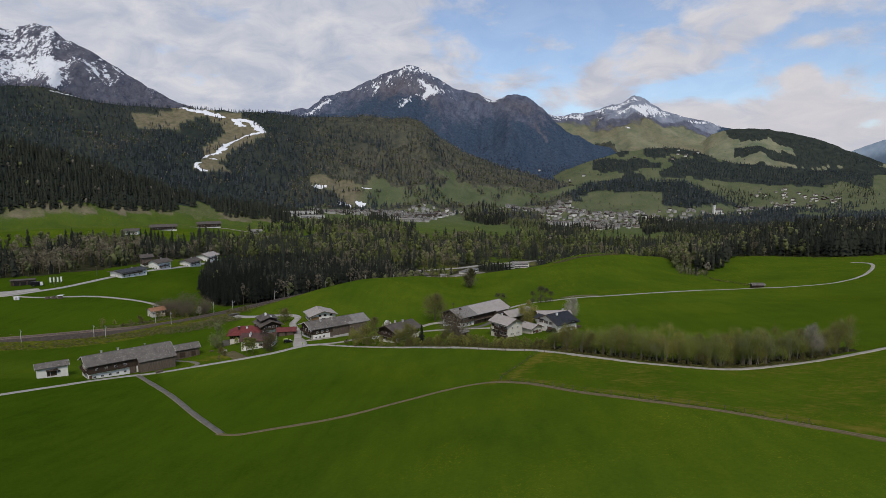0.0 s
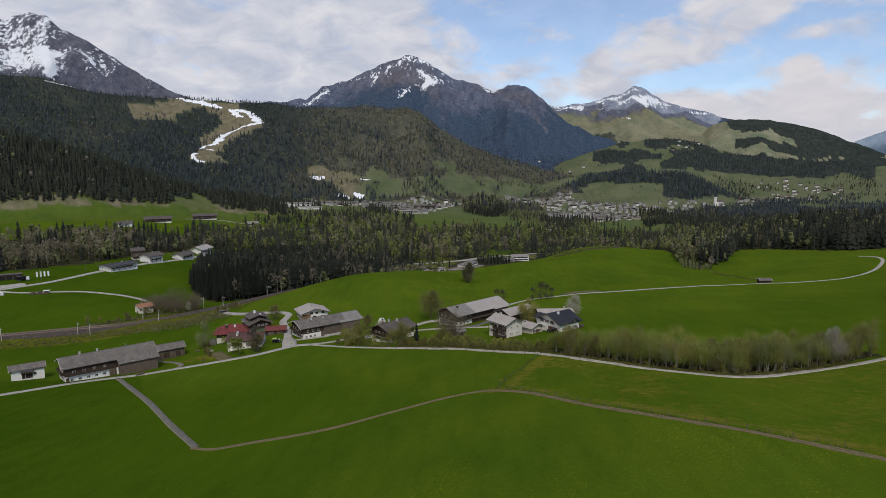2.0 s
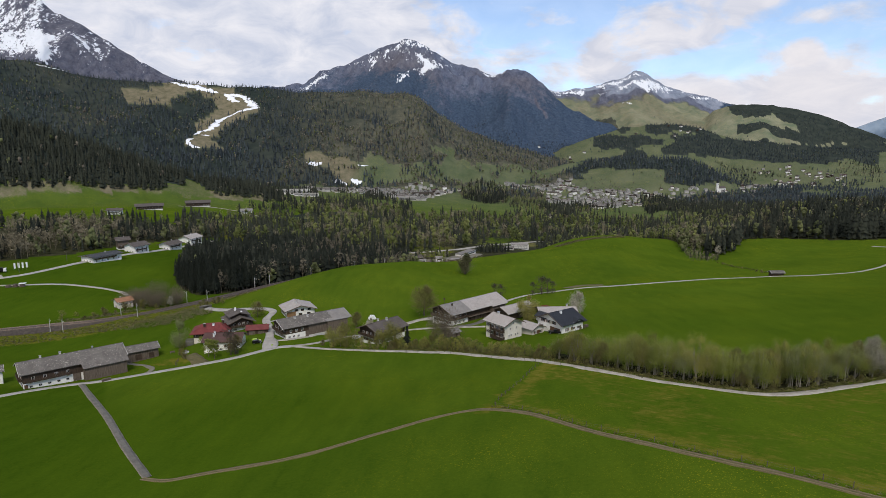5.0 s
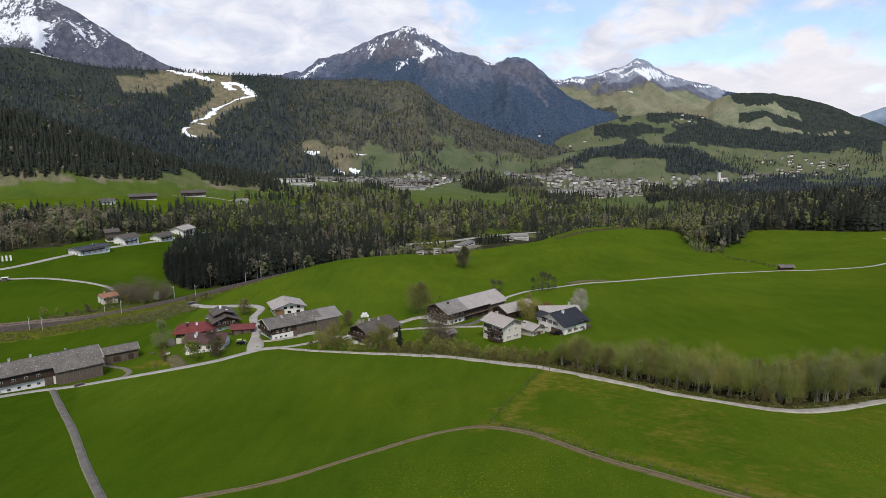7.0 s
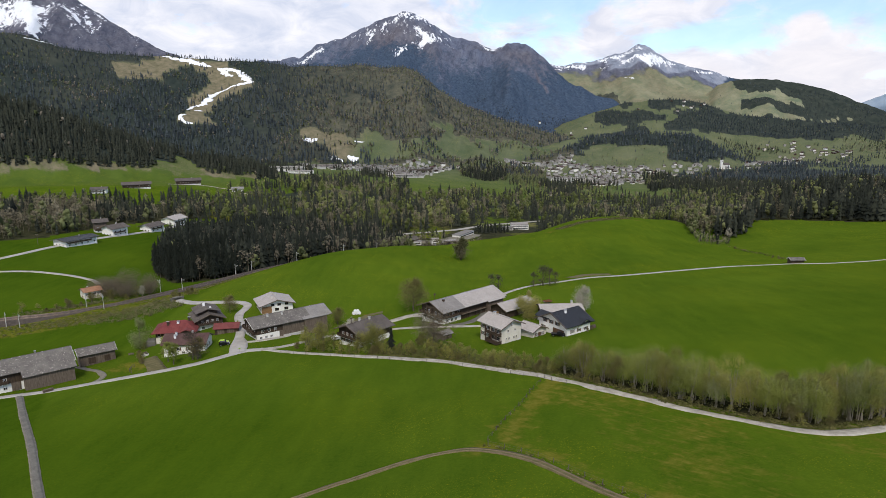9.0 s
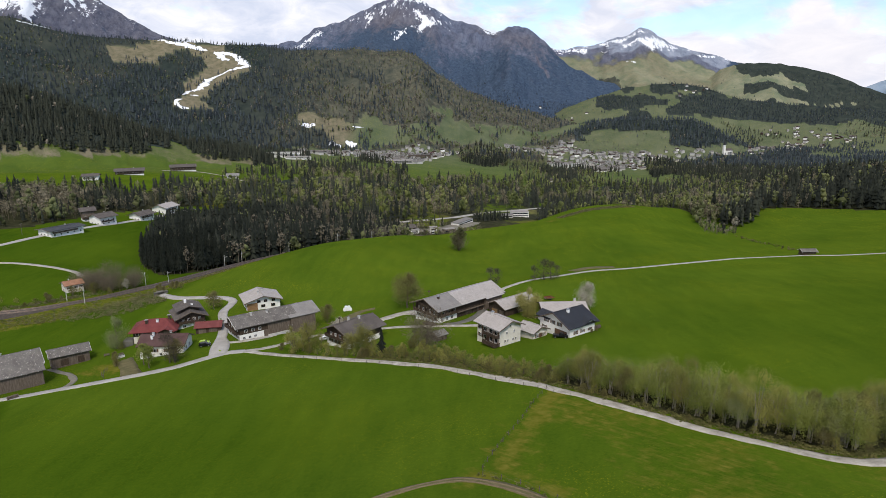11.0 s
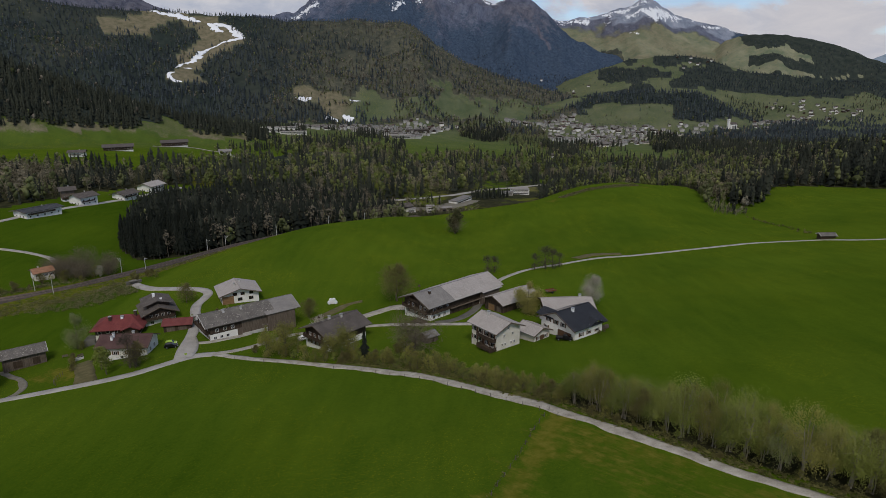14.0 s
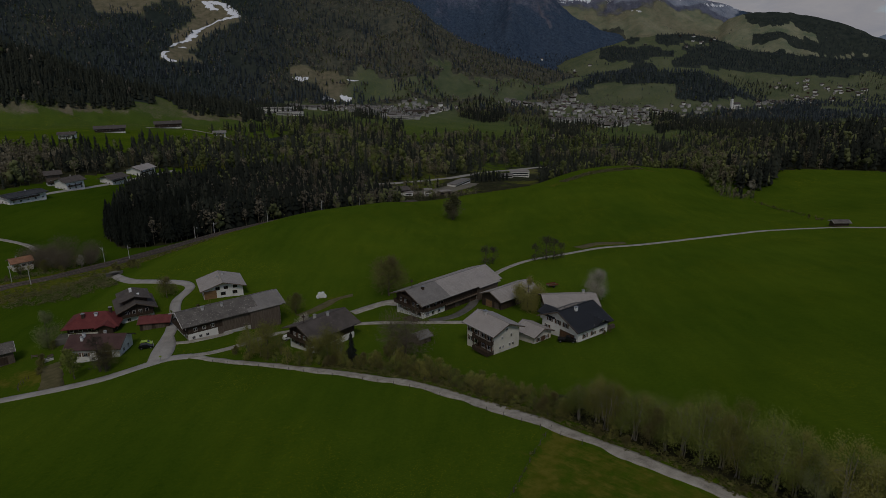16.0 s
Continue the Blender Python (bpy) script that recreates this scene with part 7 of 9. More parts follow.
woods_mesh("mixed_wood", far[bro2], hts[bro2] * 0.8, LEAFY_FAR, "twig_far", "still leafless brown trees among the spruces", 34)


def fill(poly, density, seed, keep=None, d0=400, d1=1500):
    p = polar_points(-48, 48, d0, d1, density, seed)
    p = p[inside(p[:, 0], p[:, 1], poly)]
    return p if keep is None else p[keep(p)]


def off_road(p, line, gap_m):
    q = smooth_line(line, 4.0)
    return np.min(np.hypot(p[:, None, 0] - q[None, :, 0], p[:, None, 1] - q[None, :, 1]), 1) > gap_m


# --- the wood by the railway: the front rows are single trees
def spruce(height, seed):
    """A near spruce: tapered trunk and many drooping tiers of branches."""
    tv, tf = conifer_template(12, 8, seed)
    root = new("spruce")
    trunk = tube((0, 0, -0.4), (0, 0, height * 0.9), height * 0.016, height * 0.003, 7)
    bm = bmesh.new()
    vs = [bm.verts.new((v[0] * height * 0.86, v[1] * height * 0.86, v[2] * height * 0.97 + height * 0.03)) for v in tv]
    for f in tf:
        bm.faces.new([vs[i] for i in f])
    part("trunk", trunk, "bark", root)
    part("crown", bm, "spruce", root)
    return tagged(root, "tall dark green spruce at the wood's edge", "tree", "spruces by the railway")


rail_wood = fill(WOOD_RAIL, 0.0086, 41)
rail_wood = rail_wood[off_road(rail_wood, RAIL_LINE, 9.0) & clear_of(rail_wood, [WORKS_YARD])]
depth_in = np.min(np.hypot(rail_wood[:, None, 0] - rail_xy[None, ::2, 0], rail_wood[:, None, 1] - rail_xy[None, ::2, 1]), 1)
order = np.argsort(depth_in + np.where(rail_wood[:, 0] > -158, 400, 0) + np.where((rail_wood[:, 0] > -178) & (depth_in > 22), 60, 0))
rail_wood, depth_in = rail_wood[order], depth_in[order]
models = [spruce(24, s) for s in (101, 102, 103)]
n_single = 160
wood_edge = np.interp(rail_wood[:, 1], [466, 488, 518, 575, 625, 690, 800], [-188, -212, -231, -252, -266, -268, -225])
tall = np.interp(rail_wood[:, 0] - wood_edge, [0, 12, 55], [0.82, 0.98, 1.12])
for k, (x, y) in enumerate(rail_wood[:n_single]):
    s = rng.uniform(0.62, 1.14) * tall[k]
    m = Matrix.Translation((x, y, fz(x, y))) @ Matrix.Rotation(rng.uniform(0, 6.28), 4, "Z") @ Matrix.Diagonal((s * rng.uniform(0.85, 1.1), s, s, 1))
    if k < 3:
        models[k].matrix_basis = m
    else:
        copy_thing(models[k % 3], m)
rest, tall = rail_wood[n_single:], tall[n_single:]
side_mix = rng.uniform(0, 1, len(rest)) < np.interp(rest[:, 0], [-250, -205, -170, -120, -60], [0.02, 0.06, 0.40, 0.58, 0.66])
woods_mesh("spruce_wood", rest[~side_mix], rng.uniform(13, 24, int((~side_mix).sum())) * tall[~side_mix], SPRUCE_MID, "spruce", "dense dark spruce wood by the railway", 42)
sm = rest[side_mix]
half = rng.uniform(0, 1, len(sm)) < np.interp(sm[:, 0], [-180, -100, -30], [0.85, 0.70, 0.35])
woods_mesh("bare_wood", sm[half], rng.uniform(14, 22, int(half.sum())), BARE_MID, "bare_crown", "leafless brown trees inside the wood", 43)
woods_mesh("mixed_wood", sm[~half], rng.uniform(13, 20, int((~half).sum())), LEAFY_MID, "larch_mixed", "fresh yellow-green trees inside the wood", 44)


def mixed_fill(poly, seed, density, share, label, h=(14, 24), thin=-0.5, rise=None, green="larch_mixed", open_yard=True, **kw):
    """share: parts of spruce, spring green and bare trees; rise: a height factor by place, fitted to the camera's view.
    """
    p = fill(poly, density, seed, **kw)
    p = p[(fbm(p[:, 0], p[:, 1], 70, 3, seed) > thin) & clear_of(p, [MID_MEADOW, WORKS_YARD] if open_yard else [MID_MEADOW])]
    zone = np.clip(rng.uniform(0, 1, len(p)) + 0.95 * fbm(p[:, 0], p[:, 1], 55, 3, seed + 5), 0, 0.999)
    a, b = share[0], share[0] + share[1]
    for sel, temps, mat, what, f in ((zone < a, SPRUCE_MID, "spruce", "dark spruces", 1.0), ((zone >= a) & (zone < b), LEAFY_MID, green, "spring-green trees", 0.9),
                                     (zone >= b, BARE_MID, "twig_grey", "leafless grey-brown trees", 0.84)):
        woods_mesh("mixed_wood" if mat != "spruce" else "spruce_wood", p[sel], rng.uniform(*h, int(sel.sum())) * f * (1.0 if rise is None else rise(p[sel])), temps, mat, f"{what} {label}", seed + 9)


def bearing_of(p):
    return p[:, 0] / (p[:, 1] - 57)


# height factor by bearing from the camera, fitted to its view
def east_rise(p):
    return np.interp(bearing_of(p), [0.26, 0.34, 0.46, 0.56], [1.0, 0.66, 0.72, 1.0])


mixed_fill(WOOD_VALLEY, 51, 0.0116, (0.36, 0.34, 0.30), "along the valley river", (15, 28), thin=-0.24, d0=700, rise=east_rise, green="leaf_valley")
mixed_fill(WOOD_WEST, 52, 0.0095, (0.34, 0.20, 0.46), "behind the western hamlet", (8, 25), thin=-0.12)
WOOD_NORTH = [(-420, 1150), (-400, 1600), (-200, 1610), (-125, 1530), (-100, 1215), (-30, 1312), (28, 1478), (62, 1384), (110, 1472), (150, 1620), (230, 1680), (350, 1690), (440, 1560), (500, 1500),
              (620, 1400), (640, 1290), (420, 1390), (150, 1320), (-140, 1310), (-300, 1240)]
mixed_fill(WOOD_NORTH, 66, 0.0094, (0.46, 0.30, 0.24), "between the river and the village", (10, 21), thin=-0.16, d0=1100, d1=1750, green="leaf_valley")
mixed_fill([(17, 888), (32, 880), (66, 912), (72, 926), (50, 938), (22, 915)], 71, 0.0062, (0.75, 0.05, 0.20), "in front of the valley road", (8, 14), thin=-2.0, open_yard=False)
mixed_fill([(-66, 790), (-30, 786), (-14, 820), (-20, 850), (-52, 846)], 72, 0.0085, (0.08, 0.22, 0.70), "round the works yard", (6, 14), thin=-2.0, open_yard=False)
mixed_fill([(100, 880), (122, 890), (150, 960), (128, 985), (106, 925)], 73, 0.0075, (0.35, 0.50, 0.15), "beside the workshop hall", (12, 22), thin=-2.0, open_yard=False)
mixed_fill([(-44, 720), (20, 730), (26, 775), (-36, 760)], 74, 0.0100, (0.0, 0.10, 0.90), "below the meadow rim", (7, 12), thin=-2.0, open_yard=False)
WEST_GAP = [(-376, 690), (-342, 668), (-328, 700), (-333, 752), (-370, 778), (-395, 742)]
mixed_fill(WEST_GAP, 57, 0.0090, (0.5, 0.2, 0.3), "close behind the western houses", (12, 22), thin=-2.0)
mixed_fill(WOOD_EAST, 53, 0.0090, (0.80, 0.13, 0.07), "on the eastern ridge", (15, 27), d0=560, rise=east_rise, keep=lambda p: bearing_of(p) > 0.44)
mixed_fill(WOOD_EAST, 60, 0.0085, (0.30, 0.52, 0.18), "at the western end of the ridge", (12, 22), d0=560, rise=east_rise, green="leaf_valley", keep=lambda p: bearing_of(p) <= 0.44)
# a wooded hollow that runs down into the meadow: twiggy bushes at its foot, green trees on its flank, spruces behind
HOLLOW_FOOT = [(196, 566), (219, 572), (240, 604), (228, 628), (212, 625), (202, 600)]
HOLLOW_FLANK = [(203, 605), (214, 625), (228, 630), (238, 660), (242, 705), (228, 705), (214, 652)]
HOLLOW_SPRUCE = [(232, 628), (244, 612), (266, 640), (294, 682), (296, 710), (245, 710), (240, 665)]
mixed_fill(HOLLOW_FOOT, 54, 0.0052, (0.02, 0.18, 0.80), "at the foot of the wooded hollow", (4, 9), thin=-2.0, d0=540)
mixed_fill(HOLLOW_FLANK, 58, 0.0060, (0.06, 0.66, 0.28), "on the flank of the wooded hollow", (8, 18), thin=-2.0, d0=540)
mixed_fill(HOLLOW_SPRUCE, 59, 0.0075, (0.70, 0.18, 0.12), "in the wooded hollow", (13, 24), thin=-2.0, d0=540)
PATCH_A = [(-14, 2000), (40, 2050), (90, 2054), (135, 1988), (122, 1736), (60, 1668), (-7, 1783)]
PATCH_B = [(530, 1941), (578, 2000), (636, 1990), (540, 1679), (442, 1547)]
PATCH_LEAFY = [(139, 1970), (210, 1990), (249, 1926), (220, 1676), (113, 1596)]
PATCH_RIVER = [(652, 1984), (730, 2014), (852, 2019), (735, 1675), (640, 1450), (540, 1380), (516, 1427), (494, 1505)]
mixed_fill(PATCH_LEAFY, 68, 0.0062, (0.10, 0.72, 0.18), "beside the village gardens", (9, 16), thin=-2, d1=2200, d0=1400)
mixed_fill(PATCH_RIVER, 69, 0.0066, (0.50, 0.28, 0.22), "along the river below the church", (10, 19), thin=-0.3, d1=2200, d0=1300)
for k, poly in enumerate((PATCH_A, PATCH_B)):
    mixed_fill(poly, 55 + k, 0.0060, (0.75, 0.2, 0.05), "beside the village", d1=2200, d0=1400)
# strips of wood between the eastern pastures and farms
STRIPS = ([(1071, 2807), (1143, 2756), (1257, 2647), (1298, 2590), (1223, 2619), (1108, 2724)],
          [(1481, 2653), (1706, 2666), (1546, 2403), (1443, 2463), (1464, 2578)],
          [(1101, 2706), (1161, 2683), (1184, 2603), (1138, 2571), (1000, 2400)])
for k, poly in enumerate(STRIPS):
    mixed_fill(poly, 63 + k, 0.0042, ((0.8, 0.1, 0.1), (0.55, 0.1, 0.35), (0.35, 0.15, 0.5))[k], "among the eastern farms", (9, 17), thin=(-2, -0.25, -0.3)[k], d1=3100, d0=2300)


# ---------------------------------------------------------------- single broadleaved trees
def crown_points(r, n, height, radius, low, shape):
    """Points through a lobed crown, denser towards its skin, with the way outwards at each."""
    lobes = []
    for k in range(11):
        f = r.uniform(0, 1)
        z = low + (0.97 - low) * f
        fit_r = {"oval": math.sin(math.pi * min(0.98, 0.12 + 0.80 * f)) ** 0.8, "dome": math.sqrt(max(0.06, 1 - (max(f - 0.25, 0) / 0.78) ** 2)) * (0.55 + 0.45 * min(1, f / 0.25)),
                 "bush": math.sqrt(max(0.08, 1 - f * f)) , "weep": 1.0 - 0.55 * f}[shape]
        a = k * 2.4 + r.uniform(-0.4, 0.4)
        out = radius * fit_r * r.uniform(0.25, 0.62)
        lobes.append((math.cos(a) * out, math.sin(a) * out, z * height, radius * fit_r * r.uniform(0.38, 0.62) + 0.02 * height))
    pts = []
    for _ in range(n):
        lx, ly, lz, lr = lobes[r.integers(len(lobes))]
        v = r.normal(size=3)
        v /= np.linalg.norm(v)
        q = lr * min(abs(r.normal(0.62, 0.30)), 1.05)
        p = Vector((lx + v[0] * q, ly + v[1] * q, max(lz + v[2] * q * 1.15, 0.05 * height)))
        pts.append((p, Vector(v)))
    return lobes, pts


def broadleaf(name, height, seed, leaf, leaves, leaf_size, label, bark="bark", stems=1, radius=0.30, low=0.28, shape="oval", group="", bare=False, drop=0.0, twig=0.045):
    """A tree or bush: bent tapered stems, limbs that reach into the lobes of its crown, and many small leaves or twigs."""
    r = np.random.default_rng(seed)
    rad = radius * height
    lobes, pts = crown_points(r, leaves, height, rad, low, shape)
    wood = bmesh.new()
    forks = []
    for k in range(stems):
        a = r.uniform(0, math.tau)
        reach = 0.0 if stems == 1 else rad * r.uniform(0.10, 0.45)
        p, top = Vector((math.cos(a) * reach * 0.3, math.sin(a) * reach * 0.3, -0.3)), height * r.uniform(0.72, 0.92)
        width = height * 0.024 / stems ** 0.45
        for step in range(5):
            f = (step + 1) / 5
            q = Vector((math.cos(a) * reach * f + r.normal(0, 0.012) * height, math.sin(a) * reach * f + r.normal(0, 0.012) * height, top * f))
            add_tube(wood, p, q, width * (1 - 0.85 * step / 5), width * (1 - 0.85 * (step + 1) / 5), 6)
            if f >= low * 0.7:
                forks.append((q.copy(), width * (1 - 0.8 * f)))
            p = q
    for lx, ly, lz, lr in lobes:
        target = Vector((lx, ly, lz))
        start, w = min(forks, key=lambda fk: (fk[0] - target).length + (2.0 if fk[0].z > target.z else 0.0))
        mid = start.lerp(target, 0.5) + Vector((r.normal(0, 0.03), r.normal(0, 0.03), 0.02)) * height
        add_tube(wood, start, mid, w * 0.6, w * 0.4, 5)
        add_tube(wood, mid, target, w * 0.4, w * 0.22, 4)
        for _ in range(5):
            v = Vector(r.normal(0, 1, 3)).normalized()
            v.z = abs(v.z) * 0.8
            add_tube(wood, target, target + v * lr * r.uniform(0.6, 1.0), w * 0.2, 0.012, 3)
    crown = bmesh.new()
    for p, v in pts:
        if bare:
            d = (v + Vector((0, 0, 0.35)) + Vector(r.normal(0, 0.35, 3))).normalized()
            side = d.cross(Vector(r.normal(0, 1, 3))).normalized() * twig
            tip = p + d * leaf_size * r.uniform(0.5, 1.3)
            vs = [crown.verts.new(p - side), crown.verts.new(p + side), crown.verts.new(tip)]
        else:
            c = p - Vector((0, 0, drop * r.uniform(0, 1)))
            n = (v * 0.8 + Vector((0, 0, 0.6)) + Vector(r.normal(0, 0.5, 3))).normalized()
            a = n.cross(Vector(r.normal(0, 1, 3))).normalized()
            b = n.cross(a)
            sz = leaf_size * r.uniform(0.6, 1.4)
            vs = [crown.verts.new(c + a * sz * 1.15), crown.verts.new(c - a * sz * 0.7 + b * sz * 0.85), crown.verts.new(c - a * sz * 0.7 - b * sz * 0.85)]
        crown.faces.new(vs)
    root = new(name)
    part("trunk", wood, bark, root, "slender forking pale stems" if stems > 1 and bark == "bark_pale" else "")
    part("crown", crown, leaf, root)
    return tagged(root, label, "bush" if "bush" in name else "tree", group)


def stand(ob, x, y, s=1.0, turn=0.0, first=False, flat=1.0):
    m = Matrix.Translation((x, y, fz(x, y))) @ Matrix.Rotation(radians(turn), 4, "Z") @ Matrix.Diagonal((s * flat, s * flat, s, 1))
    if first:
        ob.matrix_basis = m
        return ob
    return copy_thing(ob, m)


bare_a = broadleaf("bare_tree", 11, 201, "twig_olive", 5200, 1.0, "leafless brown fruit tree on the meadow", radius=0.56, low=0.26, shape="dome", bare=True, twig=0.04)
stand(bare_a, -17.5, 344, 1.3, 20, True, 1.15)
for x, y, s, t in ((-93, 283.5, 0.52, 60), (-103.8, 344, 0.55, 15),
                   (-51, 334, 0.5, 77)):
    stand(bare_a, x, y, s, t)
bare_b = broadleaf("bare_tree", 15, 202, "twig_warm", 5200, 1.1, "tall leafless tree with a broad brown crown", radius=0.52, low=0.25, shape="dome", bare=True)
stand(bare_b, -200, 429, 1.15, 0, True)
stand(bare_b, 3, 515, 0.85, 90)
stand(bare_b, -5.2, 280.5, 0.92, 150)
fruit = broadleaf("fruit_tree", 8.2, 208, "bare_crown", 1300, 0.75, "gnarled dark fruit tree beside the lane", radius=0.42, low=0.18, shape="dome", bare=True, twig=0.04)
for k, (x, y, s, t) in enumerate(((20, 379, 1.0, 40), (23.5, 381, 0.9, 130), (41.5, 380, 0.9, 80), (46.5, 381, 1.25, 200), (49.8, 381.5, 1.05, 300), (53, 383, 0.8, 10), (-94.6, 282.2, 1.3, 60), (-92.6, 281.8, 0.7, 10))):
    stand(fruit, x, y, s, t, k == 0)
stand(bare_b, -191, 438, 0.75, 60)
stand(bare_b, -212, 436, 0.6, 240)
for x, y, s, t in ((-207, 424, 0.75, 30), (-214, 428, 0.7, 100), (-196, 421, 0.6, 200), (-222, 431, 0.55, 20), (-188, 431, 0.6, 140)):
    stand(bare_b, x, y, s, t, flat=1.2)
dark_bushy = broadleaf("lone_tree", 12, 203, "leaf_dark", 1900, 0.34, "lone dark half-leafed tree on the meadow rim", radius=0.36, low=0.22, shape="oval")
stand(dark_bushy, 3.4, 514, 1.42, 30, True, 0.98)

willow = broadleaf("willow", 12.5, 204, "leaf_gold", 26000, 0.105, "broad olive-green willow beside the barns", radius=0.50, low=0.12, shape="dome", drop=1.4)
stand(willow, 32.2, 316.5, 0.98, 0, True, 1.0)
olive = broadleaf("maple", 12, 207, "leaf_olive", 9000, 0.10, "broad olive-green maple coming into leaf", stems=2, radius=0.46, low=0.10, shape="dome")
stand(olive, -47.5, 290.5, 0.95, 0, True)
stand(olive, -26.5, 283.0, 1.0, 120)
stand(olive, -31, 286, 0.7, 200)
stand(olive, -53, 288, 0.7, 60)
cherry = broadleaf("blossom_tree", 11, 205, "blossom", 10500, 0.12, "pale blossoming cherry tree on the meadow", bark="bark_pale", radius=0.52, low=0.18, shape="oval")
stand(cherry, 56, 323, 0.98, 0, True, 0.85)
pear = broadleaf("pear_tree", 13, 221, "pear_leaf", 7500, 0.125, "old pear tree with pale green leaves and white blossom", radius=0.44, low=0.16, shape="dome")
stand(pear, -130, 311, 1.0, 40, True)
for x, y, s, t in ((-38.5, 301.0, 0.85, 150), (113, 200.5, 0.98, 120), (-190, 426, 0.6, 10), (-206, 424, 0.5, 200), (241, 622, 0.8, 10)):
    stand(cherry, x, y, s, t, flat=0.95)
young = broadleaf("young_tree", 6, 206, "leaf_spring", 620, 0.20, "small pale yellow-green tree in blossom", radius=0.36, low=0.28, shape="dome")
stand(young, -100, 278.6, 1.35, 0, True)
for x, y, s, t in ((-104.5, 283.5, 0.95, 50), (-119, 309, 0.5, 20)):
    stand(young, x, y, s, t)

# --- hedge of alders and willows along the gravel track
alder_a = broadleaf("alder", 9.5, 211, "leaf_olive", 6500, 0.078, "olive-brown alder just coming into leaf", "bark_pale", 4, 0.46, 0.22, "oval", "alders along the track")
alder_b = broadleaf("alder", 9.0, 212, "leaf_spring", 6500, 0.078, "fresh green alder with slender stems", "bark_pale", 4, 0.46, 0.24, "dome", "alders along the track")
alder_c = broadleaf("sallow", 9.0, 213, "leaf_silver", 6500, 0.078, "silvery green willow with pale stems", "bark_pale", 6, 0.44, 0.36, "dome", "alders along the track")
alder_d = broadleaf("alder", 9.0, 214, "twig_olive", 4600, 0.6, "leafless brown alder with pale stems", "bark_pale", 3, 0.38, 0.20, "oval", "alders along the track", True)
bush_a = broadleaf("bush", 3.4, 215, "leaf_spring", 2300, 0.050, "bright green leafy bush beside the track", "bark", 5, 0.56, 0.06, "bush", "bushes along the track")
bush_b = broadleaf("bush", 3.2, 216, "leaf_olive", 2300, 0.050, "olive-brown budding bush beside the track", "bark", 5, 0.56, 0.06, "bush", "bushes along the track")
bush_c = broadleaf("bush", 3.0, 217, "twig_olive", 1500, 0.55, "dry brown twiggy bush beside the track", "bark", 5, 0.56, 0.06, "bush", "bushes along the track", True)
kinds = {"a": alder_a, "b": alder_b, "c": alder_c, "d": alder_d, "p": bush_a, "q": bush_b, "r": bush_c}
used = set()


def plant(key, x, y, s, turn, flat=1.0):
    stand(kinds[key], x, y, s, turn, key not in used, flat)
    used.add(key)


track = smooth_line(ROAD_TRACK, 1.0)
track_side = sideways(track)
hedge_rng = np.random.default_rng(77)
k = 0
while k < len(track):
    x, y = track[k]
    ramp_h = float(np.interp(x, [-45, -30, -10, 10, 24, 34, 46, 60, 80, 110], [0.6, 1.0, 1.1, 1.05, 1.1, 0.95, 1.16, 1.12, 1.16, 1.12]))
    if x > -30 and x < 128:
        tall = x > 30
        rows_here = (3.9, 6.2, 9.6, 13.2) if tall else (4.2, 6.2, 8.4)
        for row_off in rows_here:
            off = row_off + hedge_rng.uniform(-1.2, 1.2)
            px, py = track[k] + track_side[k] * off
            if tall and row_off > 4:
                if row_off > 13 and hedge_rng.uniform() < 0.35:
                    continue
                key = "abababbababd"[hedge_rng.integers(12)] if x < 60 else "cabdabcabcab"[hedge_rng.integers(12)]
                plant(key, px, py, ramp_h * hedge_rng.uniform(0.58, 1.18), hedge_rng.uniform(0, 360), hedge_rng.uniform(0.85, 1.1))
            elif tall:
                if hedge_rng.uniform() < 0.4:
                    plant("pqr"[hedge_rng.integers(3)], px, py, hedge_rng.uniform(0.4, 0.8), hedge_rng.uniform(0, 360), 1.1)
            else:
                plant("pqqrpq"[hedge_rng.integers(6)], px, py, ramp_h * hedge_rng.uniform(0.6, 1.25), hedge_rng.uniform(0, 360), 1.05)
    k += 3
